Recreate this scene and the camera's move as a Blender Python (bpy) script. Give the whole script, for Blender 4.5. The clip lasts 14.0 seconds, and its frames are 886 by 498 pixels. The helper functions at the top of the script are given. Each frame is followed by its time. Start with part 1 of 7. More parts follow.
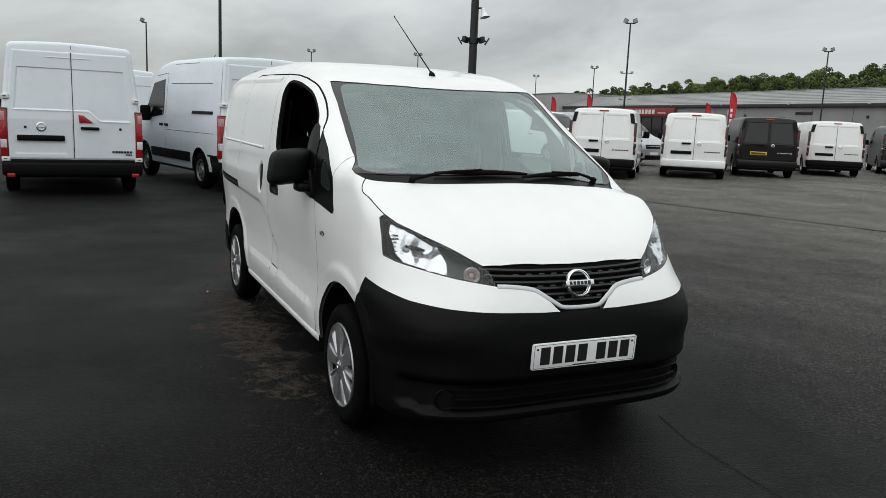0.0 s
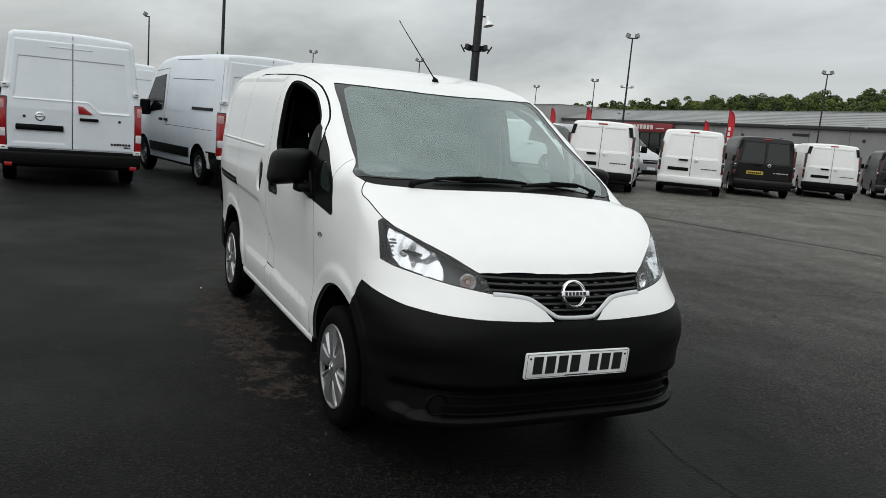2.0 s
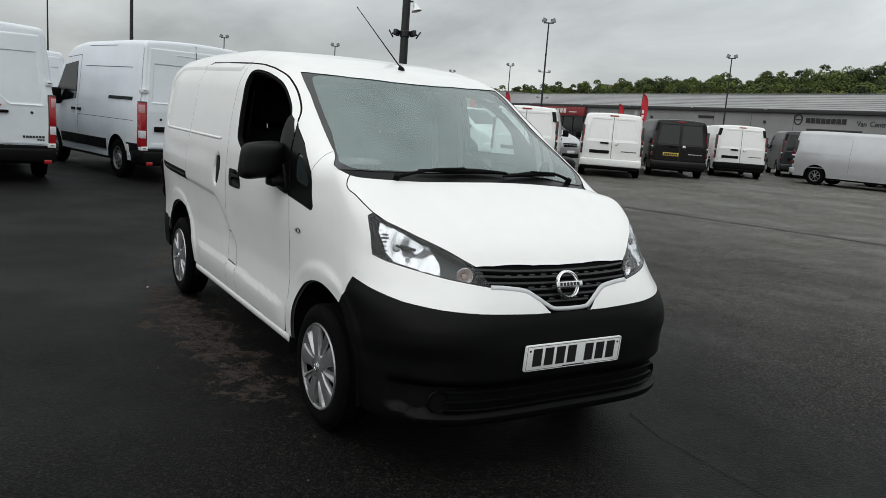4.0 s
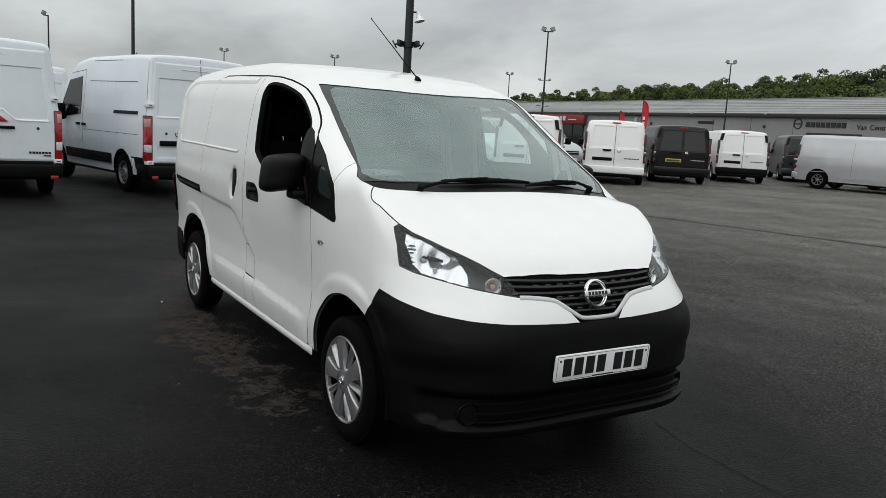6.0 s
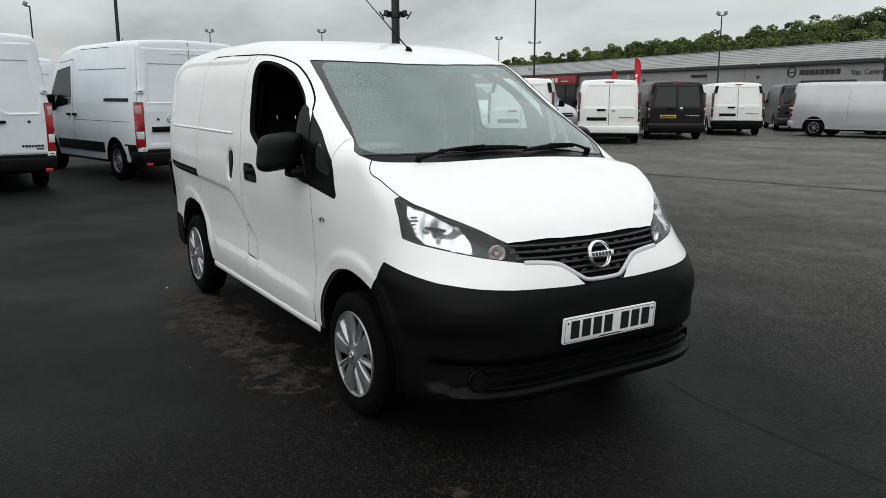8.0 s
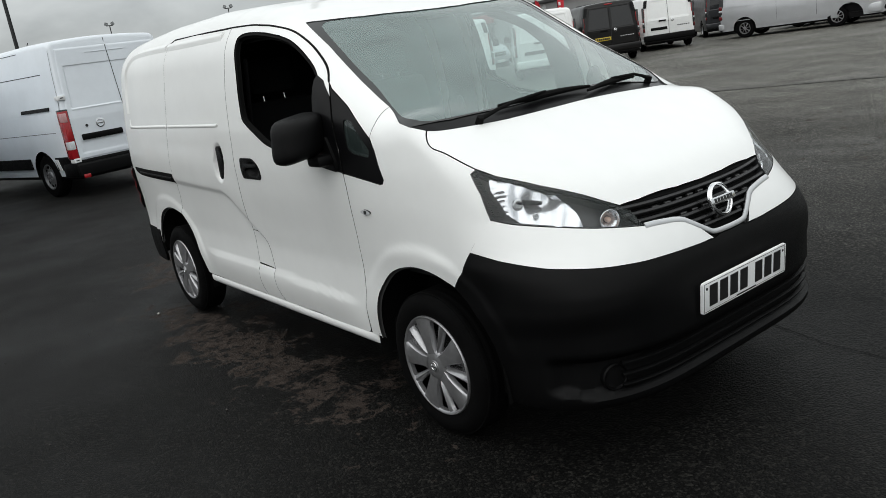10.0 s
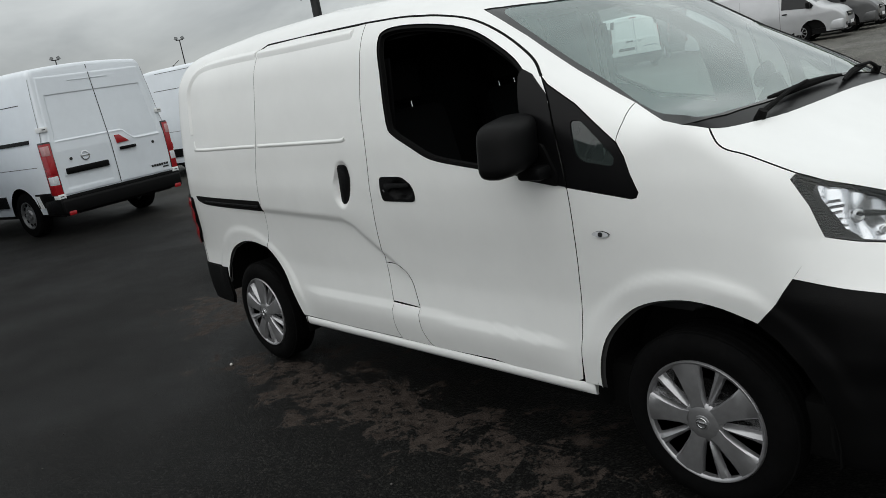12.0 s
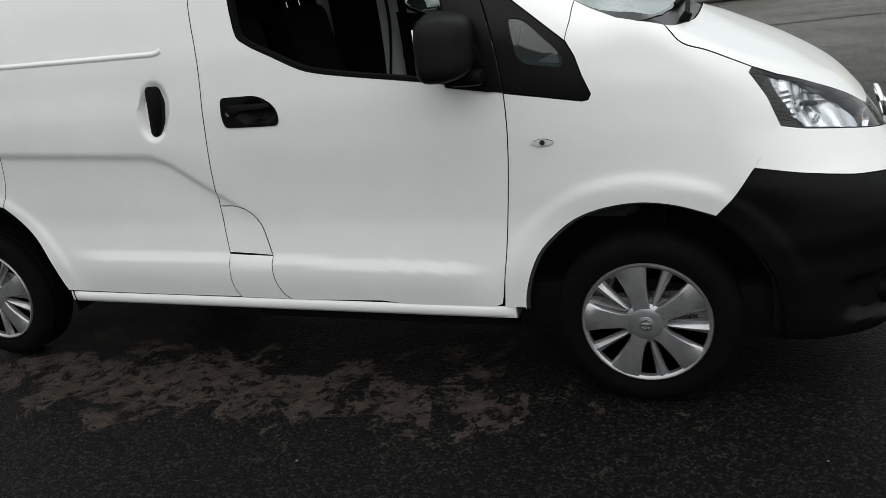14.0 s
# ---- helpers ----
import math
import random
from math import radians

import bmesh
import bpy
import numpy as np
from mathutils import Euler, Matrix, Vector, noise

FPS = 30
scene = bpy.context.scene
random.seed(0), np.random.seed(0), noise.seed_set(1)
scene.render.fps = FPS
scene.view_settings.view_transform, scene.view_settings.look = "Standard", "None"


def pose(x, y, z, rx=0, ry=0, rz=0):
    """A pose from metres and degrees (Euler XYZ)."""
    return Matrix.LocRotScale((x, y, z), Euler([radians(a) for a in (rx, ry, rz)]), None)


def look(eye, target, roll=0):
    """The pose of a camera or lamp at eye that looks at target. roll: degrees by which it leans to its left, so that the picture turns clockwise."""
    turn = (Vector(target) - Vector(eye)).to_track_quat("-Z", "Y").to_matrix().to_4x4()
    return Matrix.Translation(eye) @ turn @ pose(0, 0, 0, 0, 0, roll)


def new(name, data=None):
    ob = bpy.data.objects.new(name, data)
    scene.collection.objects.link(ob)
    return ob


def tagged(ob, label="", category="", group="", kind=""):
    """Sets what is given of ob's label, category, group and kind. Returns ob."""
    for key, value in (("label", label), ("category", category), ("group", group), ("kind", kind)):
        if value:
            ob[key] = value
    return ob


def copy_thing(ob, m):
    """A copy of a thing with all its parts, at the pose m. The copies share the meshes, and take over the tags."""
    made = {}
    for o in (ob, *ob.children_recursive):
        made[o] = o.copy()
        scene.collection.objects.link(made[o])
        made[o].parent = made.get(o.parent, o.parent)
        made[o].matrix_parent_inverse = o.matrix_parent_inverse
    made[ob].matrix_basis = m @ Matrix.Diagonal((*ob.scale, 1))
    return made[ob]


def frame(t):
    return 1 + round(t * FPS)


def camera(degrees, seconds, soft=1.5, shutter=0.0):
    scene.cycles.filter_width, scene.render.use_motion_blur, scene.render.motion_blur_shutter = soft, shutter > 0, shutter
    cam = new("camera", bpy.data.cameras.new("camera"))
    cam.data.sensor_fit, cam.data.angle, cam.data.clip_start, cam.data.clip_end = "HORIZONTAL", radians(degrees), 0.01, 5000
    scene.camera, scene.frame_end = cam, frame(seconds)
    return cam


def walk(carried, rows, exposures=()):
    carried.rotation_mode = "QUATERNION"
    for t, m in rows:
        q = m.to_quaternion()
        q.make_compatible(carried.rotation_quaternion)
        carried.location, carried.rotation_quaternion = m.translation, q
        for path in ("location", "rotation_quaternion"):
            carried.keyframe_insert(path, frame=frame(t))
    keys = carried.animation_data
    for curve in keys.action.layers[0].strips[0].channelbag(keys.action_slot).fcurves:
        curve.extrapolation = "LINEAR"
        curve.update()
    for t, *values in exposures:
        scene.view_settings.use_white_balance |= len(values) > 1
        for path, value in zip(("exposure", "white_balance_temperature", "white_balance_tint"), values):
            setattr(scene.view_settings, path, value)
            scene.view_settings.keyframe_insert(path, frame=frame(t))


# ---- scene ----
cam = camera(59.5, 14.0, soft=0.8)
PATH = [
    (0, (3.403, -1.92, 1.46), (1.619, -1.079, 1.13), 2.4),
    (0.5, (3.379, -1.918, 1.46), (1.578, -1.108, 1.144), 2.5),
    (1, (3.402, -1.928, 1.454), (1.607, -1.104, 1.139), 2.8),
    (1.5, (3.423, -1.934, 1.459), (1.623, -1.117, 1.153), 3.4),
    (2, (3.404, -1.938, 1.458), (1.624, -1.082, 1.145), 4.8),
    (2.5, (3.347, -1.992, 1.46), (1.623, -1.033, 1.133), 6.1),
    (2.7, (3.324, -2.006, 1.46), (1.615, -1.024, 1.122), 6.31),
    (4.8, (3.143, -2.255, 1.455), (1.475, -1.199, 1.132), 3.28),
    (5, (3.139, -2.249, 1.454), (1.455, -1.218, 1.134), 3.1),
    (5.5, (3.143, -2.267, 1.453), (1.462, -1.229, 1.144), 3.4),
    (6, (3.115, -2.267, 1.453), (1.437, -1.226, 1.143), 3.3),
    (6.5, (3.125, -2.262, 1.454), (1.446, -1.228, 1.121), 4.3),
    (7, (3.147, -2.269, 1.446), (1.498, -1.192, 1.098), 3.0),
    (7.5, (3.145, -2.279, 1.452), (1.467, -1.261, 1.067), 2.7),
    (7.7, (3.143, -2.28, 1.453), (1.461, -1.266, 1.077), 1.29),
    (9.8, (2.403, -2.313, 1.462), (0.829, -1.195, 0.94), -6.72),
    (10, (2.3, -2.37, 1.468), (0.731, -1.239, 0.96), -8.9),
    (10.5, (1.986, -2.393, 1.435), (0.397, -1.301, 0.905), -10.6),
    (11, (1.683, -2.464, 1.473), (0.13, -1.324, 0.937), -10.6),
    (11.5, (1.437, -2.624, 1.466), (-0.036, -1.333, 1.064), -9.1),
    (12, (1.218, -2.752, 1.484), (-0.276, -1.505, 1.023), -10.1),
    (12.5, (0.907, -2.77, 1.493), (-0.542, -1.464, 1.05), -12.0),
    (13, (0.698, -2.797, 1.438), (-0.567, -1.312, 1.0), -9.0),
    (13.5, (0.492, -2.954, 1.413), (-0.361, -1.235, 0.85), -7.8),
    (14, (0.23, -3.084, 1.381), (-0.454, -1.326, 0.717), -6.8),
]
# the clip's camera opens up a little where the dark ground fills its picture
EXPOSURE = [(0, 0.06), (2, 0.03), (5, 0.0), (6.5, 0.0), (7.5, 0.12), (10, 0.14), (11, -0.02), (11.5, -0.10), (12, -0.06), (12.5, 0.02), (13, -0.06), (13.5, -0.05), (14, 0.16)]
walk(cam, [(t, look(eye, target, roll)) for t, eye, target, roll in PATH], EXPOSURE)


# ---- world: overcast daylight ----
def nodes_of(tree):
    tree.nodes.clear()
    def add(kind, **values):
        n = tree.nodes.new(kind)
        for k, v in values.items():
            if k in n.inputs:
                n.inputs[k].default_value = v
        return n
    return add, tree.links.new


world = bpy.data.worlds.new("overcast")
scene.world = world
world.use_nodes = True
add, link = nodes_of(world.node_tree)
sky = add("ShaderNodeTexSky")
sky.sky_type, sky.sun_disc, sky.sun_elevation, sky.sun_rotation = "NISHITA", False, radians(47), radians(157)
sky_back = add("ShaderNodeBackground", Strength=0.08)
link(sky.outputs[0], sky_back.inputs["Color"])
coord = add("ShaderNodeTexCoord")
split = add("ShaderNodeSeparateXYZ")
link(coord.outputs["Generated"], split.inputs[0])
lift = add("ShaderNodeMath"); lift.operation = "MAXIMUM"; lift.inputs[1].default_value = 0.0
link(split.outputs["Z"], lift.inputs[0])
plus = add("ShaderNodeMath"); plus.operation = "ADD"; plus.inputs[1].default_value = 0.45
link(lift.outputs[0], plus.inputs[0])
flat = add("ShaderNodeVectorMath"); flat.operation = "DIVIDE"
three = add("ShaderNodeCombineXYZ")
for k in range(3):
    link(plus.outputs[0], three.inputs[k])
link(coord.outputs["Generated"], flat.inputs[0])
link(three.outputs[0], flat.inputs[1])
cloud = add("ShaderNodeTexNoise", Scale=1.5, Detail=6.0, Roughness=0.55, Distortion=0.6)
link(flat.outputs[0], cloud.inputs["Vector"])
tone = add("ShaderNodeValToRGB")
tone.color_ramp.elements[0].position, tone.color_ramp.elements[0].color = 0.33, (0.385, 0.405, 0.410, 1)
tone.color_ramp.elements[1].position, tone.color_ramp.elements[1].color = 0.66, (0.686, 0.715, 0.709, 1)
link(cloud.outputs["Fac"], tone.inputs[0])
rise = add("ShaderNodeMapRange")           # an overcast sky is about three times as bright overhead as at the horizon
rise.inputs[1].default_value, rise.inputs[2].default_value, rise.inputs[3].default_value, rise.inputs[4].default_value = 0.0, 1.0, 0.85, 2.36
link(lift.outputs[0], rise.inputs[0])
cloud_back = add("ShaderNodeBackground")
side_dot = add("ShaderNodeVectorMath"); side_dot.operation = "DOT_PRODUCT"; side_dot.inputs[1].default_value = (-0.42, 0.91, 0.0)
link(coord.outputs["Generated"], side_dot.inputs[0])
thin = add("ShaderNodeMapRange")           # the cloud is thinner towards the hill
thin.inputs[1].default_value, thin.inputs[2].default_value, thin.inputs[3].default_value, thin.inputs[4].default_value = 0.45, 1.0, 0.94, 1.24
link(side_dot.outputs["Value"], thin.inputs[0])
power = add("ShaderNodeMath"); power.operation = "MULTIPLY"
link(rise.outputs[0], power.inputs[0]); link(thin.outputs[0], power.inputs[1])
link(power.outputs[0], cloud_back.inputs["Strength"])
link(tone.outputs[0], cloud_back.inputs["Color"])
mixed = add("ShaderNodeMixShader", Fac=0.9)
link(sky_back.outputs[0], mixed.inputs[1])
link(cloud_back.outputs[0], mixed.inputs[2])
out = add("ShaderNodeOutputWorld")
link(mixed.outputs[0], out.inputs["Surface"])

sun_data = bpy.data.lights.new("sun", "SUN")
sun_data.energy, sun_data.angle, sun_data.color = 1.25, radians(110), (1.0, 0.98, 0.95)
sun = new("sun", sun_data)
sun.matrix_world = look((0, 0, 14), (-5.0, 12.0, 0))


# ---- building helpers ----
def part(name, bm, material, parent=None, label="", smooth=40):
    """Links a bmesh as one mesh object, under a thing or a part."""
    me = bpy.data.meshes.new(name)
    bmesh.ops.recalc_face_normals(bm, faces=bm.faces[:])
    limit = radians(smooth)
    for f in bm.faces:
        f.smooth = smooth > 0
    for e in bm.edges:
        if len(e.link_faces) != 2 or e.calc_face_angle(0) > limit:
            e.smooth = False
    bm.to_mesh(me)
    bm.free()
    for m in (material if isinstance(material, (list, tuple)) else [material]):
        me.materials.append(m)
    ob = new(name, me)
    if parent:
        ob.parent = parent
    if label:
        ob["label"] = label
    return ob


def thing(name, label, category, group="", kind="", at=None):
    ob = tagged(new(name), label, category, group, kind)
    if at is not None:
        ob.matrix_world = at
    return ob


def box(bm, x0, x1, y0, y1, z0, z1, bevel=0.0, m=None, seg=2):
    made = bmesh.ops.create_cube(bm, size=1)["verts"]
    for v in made:
        v.co = Vector(((x0 + x1) / 2 + v.co.x * (x1 - x0), (y0 + y1) / 2 + v.co.y * (y1 - y0), (z0 + z1) / 2 + v.co.z * (z1 - z0)))
    if m is not None:
        bmesh.ops.transform(bm, matrix=m, verts=made)
    if bevel:
        es = list({e for v in made for e in v.link_edges})
        bmesh.ops.bevel(bm, geom=es, offset=bevel, segments=seg, profile=0.5, affect="EDGES")
    return bm


def tube(bm, a, b, r0, r1=None, n=12):
    a, b = Vector(a), Vector(b)
    d = b - a
    m = Matrix.Translation((a + b) / 2) @ d.to_track_quat("Z", "Y").to_matrix().to_4x4()
    bmesh.ops.create_cone(bm, cap_ends=True, segments=n, radius1=r0, radius2=r0 if r1 is None else r1, depth=d.length, matrix=m)
    return bm


def lathe(bm, profile, n=32, m=None, closed=False):
    """Turns (radius, height) points round z."""
    rings = []
    for r, h in profile:
        rings.append([bm.verts.new((r * math.cos(2 * math.pi * k / n), r * math.sin(2 * math.pi * k / n), h)) for k in range(n)])
    pairs = list(zip(rings, rings[1:])) + ([(rings[-1], rings[0])] if closed else [])
    for a, b in pairs:
        for k in range(n):
            bm.faces.new((a[k], a[(k + 1) % n], b[(k + 1) % n], b[k]))
    if not closed:
        for r in (rings[0], rings[-1]):
            if (r[0].co - r[n // 2].co).length > 1e-5:
                bm.faces.new(r)
    if m is not None:
        bmesh.ops.transform(bm, matrix=m, verts=[v for r in rings for v in r])
    return bm


def prism(bm, outline, y0, y1, axis="y", bevel=0.0):
    """A flat outline pushed from y0 to y1 along an axis; outline in the two other axes' order."""
    def at(p, q):
        return {"y": (p[0], q, p[1]), "x": (q, p[0], p[1]), "z": (p[0], p[1], q)}[axis]
    a = [bm.verts.new(at(p, y0)) for p in outline]
    b = [bm.verts.new(at(p, y1)) for p in outline]
    n = len(outline)
    fs = [bm.faces.new(a), bm.faces.new(b[::-1])]
    for k in range(n):
        bm.faces.new((a[k], b[k], b[(k + 1) % n], a[(k + 1) % n]))
    if bevel:
        es = [e for f in fs for e in f.edges]
        bmesh.ops.bevel(bm, geom=list(set(es)), offset=bevel, segments=2, profile=0.5, affect="EDGES")
    return bm


def rounded(points, radii, n=5):
    """A closed outline with its corners rounded; radii: one number or one for each corner."""
    out, c = [], len(points)
    for k in range(c):
        r = radii if isinstance(radii, (int, float)) else radii[k]
        p, a, b = Vector(points[k]), Vector(points[k - 1]), Vector(points[(k + 1) % c])
        u, v = a - p, b - p
        t = min(r, u.length * 0.48, v.length * 0.48)
        if t < 1e-4:
            out.append(tuple(p))
            continue
        s, e = p + u.normalized() * t, p + v.normalized() * t
        for i in range(n + 1):
            f = i / n
            out.append(tuple(s * (1 - f) ** 2 + p * 2 * f * (1 - f) + e * f * f))
    return out


# ---- shape of the small white van: one smooth implicit body, x forward, z up, front axle at x = 0 ----
def knots(x, xs, ys):
    """A smooth curve through knots (monotone pieces eased by a small blur)."""
    x = np.asarray(x, float)
    h = 0.03
    return (np.interp(x - h, xs, ys) + 2 * np.interp(x, xs, ys) + np.interp(x + h, xs, ys)) / 4


def smax(a, b, k):
    h = np.clip(0.5 + 0.5 * (a - b) / k, 0, 1)
    return b * (1 - h) + a * h + k * h * (1 - h)


def step(v, a, b):
    t = np.clip((v - a) / (b - a), 0, 1)
    return t * t * (3 - 2 * t)


def bump(v, c, w):
    return np.exp(-((v - c) / w) ** 2)


WZ = ((0.15, 0.30, 0.36, 0.45, 0.52, 0.62, 0.75, 0.90, 1.03, 1.20, 1.40, 1.60, 1.72, 1.90),
      (0.770, 0.796, 0.806, 0.810, 0.807, 0.804, 0.818, 0.839, 0.848, 0.842, 0.818, 0.783, 0.753, 0.700))
PX = (-3.60, -3.45, -3.20, -2.60, -1.90, -1.45, -1.13, -0.93, -0.84, -0.78, -0.68, -0.38, -0.08, 0.02, 0.09, 0.15, 0.26, 0.45, 0.61, 0.71, 0.90)
PZ = (1.716, 1.754, 1.783, 1.816, 1.816, 1.792, 1.755, 1.714, 1.687, 1.663, 1.618, 1.456, 1.300, 1.246, 1.200, 1.163, 1.108, 1.021, 0.934, 0.852, 0.68)
FZ = ((0.10, 0.22, 0.30, 0.40, 0.55, 0.66, 0.74, 0.80, 0.90, 1.00, 1.20),
      (0.70, 0.765, 0.795, 0.800, 0.800, 0.785, 0.755, 0.725, 0.690, 0.65, 0.55))


def half_width(x, z):
    w = knots(z, *WZ)
    front = np.clip((x + 0.50) / 0.80, 0, 1.3)
    w = w - 0.24 * front * np.clip(z - 0.72, 0, 0.6) - 0.15 * np.clip(x - 0.25, 0, 1) ** 2
    # flared arches
    for cx, rr in ((0.0, 0.492), (-2.76, 0.520)):
        r = np.hypot(x - cx, z - 0.285)
        w = w + 0.009 * step(rr - r, 0.0, 0.030) * step(z, 0.34, 0.50)
    # waist crease that dips to the front door, lower crease above the sill
    line = np.interp(x, (-2.51, -1.95, -1.72, -1.647, -1.495, -1.05), (0.921, 0.900, 0.891, 0.864, 0.754, 0.47))
    near = step(x, -3.0, -2.4) * step(-x, 1.27, 1.52)
    w = w + 0.012 * near * (step(z - line, -0.030, 0.004) - 0.5) * step(0.25 - np.abs(z - line), 0.0, 0.2)
    low = 0.479 - 0.03 * np.clip(x + 1.2, -0.3, 1)
    w = w + 0.013 * step(x, -2.28, -2.06) * step(-x, 0.46, 0.62) * step(low - z, -0.011, 0.006) * step(z, 0.31, 0.45)
    # dish behind the sliding door's handle
    w = w - 0.022 * step(1.0 - ((x + 1.650 - 0.25 * (z - 1.04)) / 0.068) ** 2 - ((z - 1.043) / 0.105) ** 2, 0.0, 0.5)
    # tail narrows a little
    w = w - 0.10 * np.clip(-2.9 - x, 0, 1) ** 1.5
    return w


def top(x, y):
    early = x + 0.21 * step(-y, -0.05, 0.80)
    bow = 0.27 * y * y * np.clip((x + 1.23) / 0.8, 0, 1) * (1 - 0.75 * step(early, 0.03, 0.23))
    crown = 0.042 - 0.016 * step(early, 0.0, 0.25)
    return knots(x + bow, PX, PZ) - crown * y * y


def front_x(y, z):
    low = np.clip((0.88 - z) / 0.25, 0, 1)
    return knots(z, *FZ) - (0.70 + 0.14 * low) * np.abs((1.025 - 0.022 * np.clip((0.77 - z) / 0.08, 0, 1)) * y) ** (3.2 + 1.9 * low)


def F(x, y, z):
    fs = np.abs(y) - half_width(x, z)
    slope = np.clip((x + 0.9) / 0.2, 0, 1)
    ft = (z - top(x, y)) * (1 - 0.13 * slope)
    ff = (x - front_x(y, z)) * 0.85
    fr = (-3.60 + (0.05 + 0.10 * step(z, 0.60, 1.10)) * y * y + 0.03 * step(z, 0.7, 1.3) + 0.10 * np.clip(z - 1.0, 0, 1) ** 1.5) - x
    fb = 0.20 - z
    d = smax(fs, ft, np.interp(x, (-3.2, -2.6, -1.5, -1.1, -0.78, -0.38, 0.08, 0.40), (0.20, 0.25, 0.26, 0.22, 0.17, 0.13, 0.05, 0.09)))
    d = smax(d, ff, 0.11)
    d = smax(d, fr, 0.14 + 0.06 * step(z, 0.60, 1.10))
    return smax(d, fb, 0.06)


def reach(p, d, far=1.6):
    """Where rays from inside points p along d leave the body (bisection)."""
    p, d = np.broadcast_arrays(np.asarray(p, float), np.asarray(d, float))
    a, b = np.zeros(len(p)), np.full(len(p), far)
    for _ in range(30):
        m = (a + b) / 2
        q = p + d * m[:, None]
        inside = F(q[:, 0], q[:, 1], q[:, 2]) < 0
        a, b = np.where(inside, m, a), np.where(inside, b, m)
    return p + d * a[:, None]


def ring_axis(x):
    return np.interp(x, (-0.9, 0.3, 0.7), (0.95, 0.75, 0.62))


def ring(uv):
    """Body point at (x, a): a is the angle from straight up round the x axis, times 0.8 m; plus towards +y."""
    uv = np.asarray(uv, float).reshape(-1, 2)
    x, a = uv[:, 0], uv[:, 1] / 0.8
    p = np.stack([x, 0 * x, ring_axis(x)], 1)
    return reach(p, np.stack([0 * x, np.sin(a), np.cos(a)], 1))


def nose(uv):
    """Body point at (b, z): b is the angle in plan round (-0.30, 0) from straight ahead, times 0.9 m; plus towards +y."""
    uv = np.asarray(uv, float).reshape(-1, 2)
    a, z = uv[:, 0] / 0.9, uv[:, 1]
    return reach(np.stack([0 * a - 0.30, 0 * a, z], 1), np.stack([np.cos(a), np.sin(a), 0 * a], 1), 2.0)


def to_ring(p):
    return (p[0], 0.8 * math.atan2(p[1], p[2] - float(ring_axis(p[0]))))


def to_nose(p):
    return (0.9 * math.atan2(p[1], p[0] + 0.30), p[2])


# ---- materials ----
def material(name, colour, rough=0.5, metal=0.0, coat=0.0, grain=0.0, grain_size=60.0, stain=0.0, stain_size=3.0, relief=0.0, relief_size=120.0, dirt=None, spec=0.5):
    """A surface with colour variation at two scales, uneven gloss and fine relief, in object space."""
    m = bpy.data.materials.new(name)
    m.use_nodes = True
    add, link = nodes_of(m.node_tree)
    b = add("ShaderNodeBsdfPrincipled", Roughness=rough, Metallic=metal)
    b.inputs["Coat Weight"].default_value = coat
    b.inputs["Coat Roughness"].default_value = 0.06
    b.inputs["Specular IOR Level"].default_value = spec
    o = add("ShaderNodeOutputMaterial")
    link(b.outputs[0], o.inputs["Surface"])
    c = add("ShaderNodeTexCoord")
    last = None
    base = add("ShaderNodeRGB")
    base.outputs[0].default_value = (*colour, 1)
    last = base.outputs[0]
    for size, amount, detail in ((grain_size, grain, 3.0), (stain_size, stain, 5.0)):
        if amount:
            n = add("ShaderNodeTexNoise", Scale=size, Detail=detail, Roughness=0.6)
            link(c.outputs["Object"], n.inputs["Vector"])
            r = add("ShaderNodeMapRange")
            r.inputs[1].default_value, r.inputs[2].default_value = 0.3, 0.7
            r.inputs[3].default_value, r.inputs[4].default_value = 1 - amount, 1 + amount * 0.6
            link(n.outputs["Fac"], r.inputs[0])
            x = add("ShaderNodeVectorMath")
            x.operation = "MULTIPLY"
            link(last, x.inputs[0])
            link(r.outputs[0], x.inputs[1])
            last = x.outputs[0]
    link(last, b.inputs["Base Color"])
    if stain:
        n = add("ShaderNodeTexNoise", Scale=stain_size * 2.3, Detail=4.0)
        link(c.outputs["Object"], n.inputs["Vector"])
        r = add("ShaderNodeMapRange")
        r.inputs[3].default_value, r.inputs[4].default_value = rough * 0.8, min(1, rough * 1.25)
        link(n.outputs["Fac"], r.inputs[0])
        link(r.outputs[0], b.inputs["Roughness"])
    if relief:
        n = add("ShaderNodeTexNoise", Scale=relief_size, Detail=2.0)
        link(c.outputs["Object"], n.inputs["Vector"])
        u = add("ShaderNodeBump", Strength=relief, Distance=0.004)
        link(n.outputs["Fac"], u.inputs["Height"])
        link(u.outputs[0], b.inputs["Normal"])
    return m


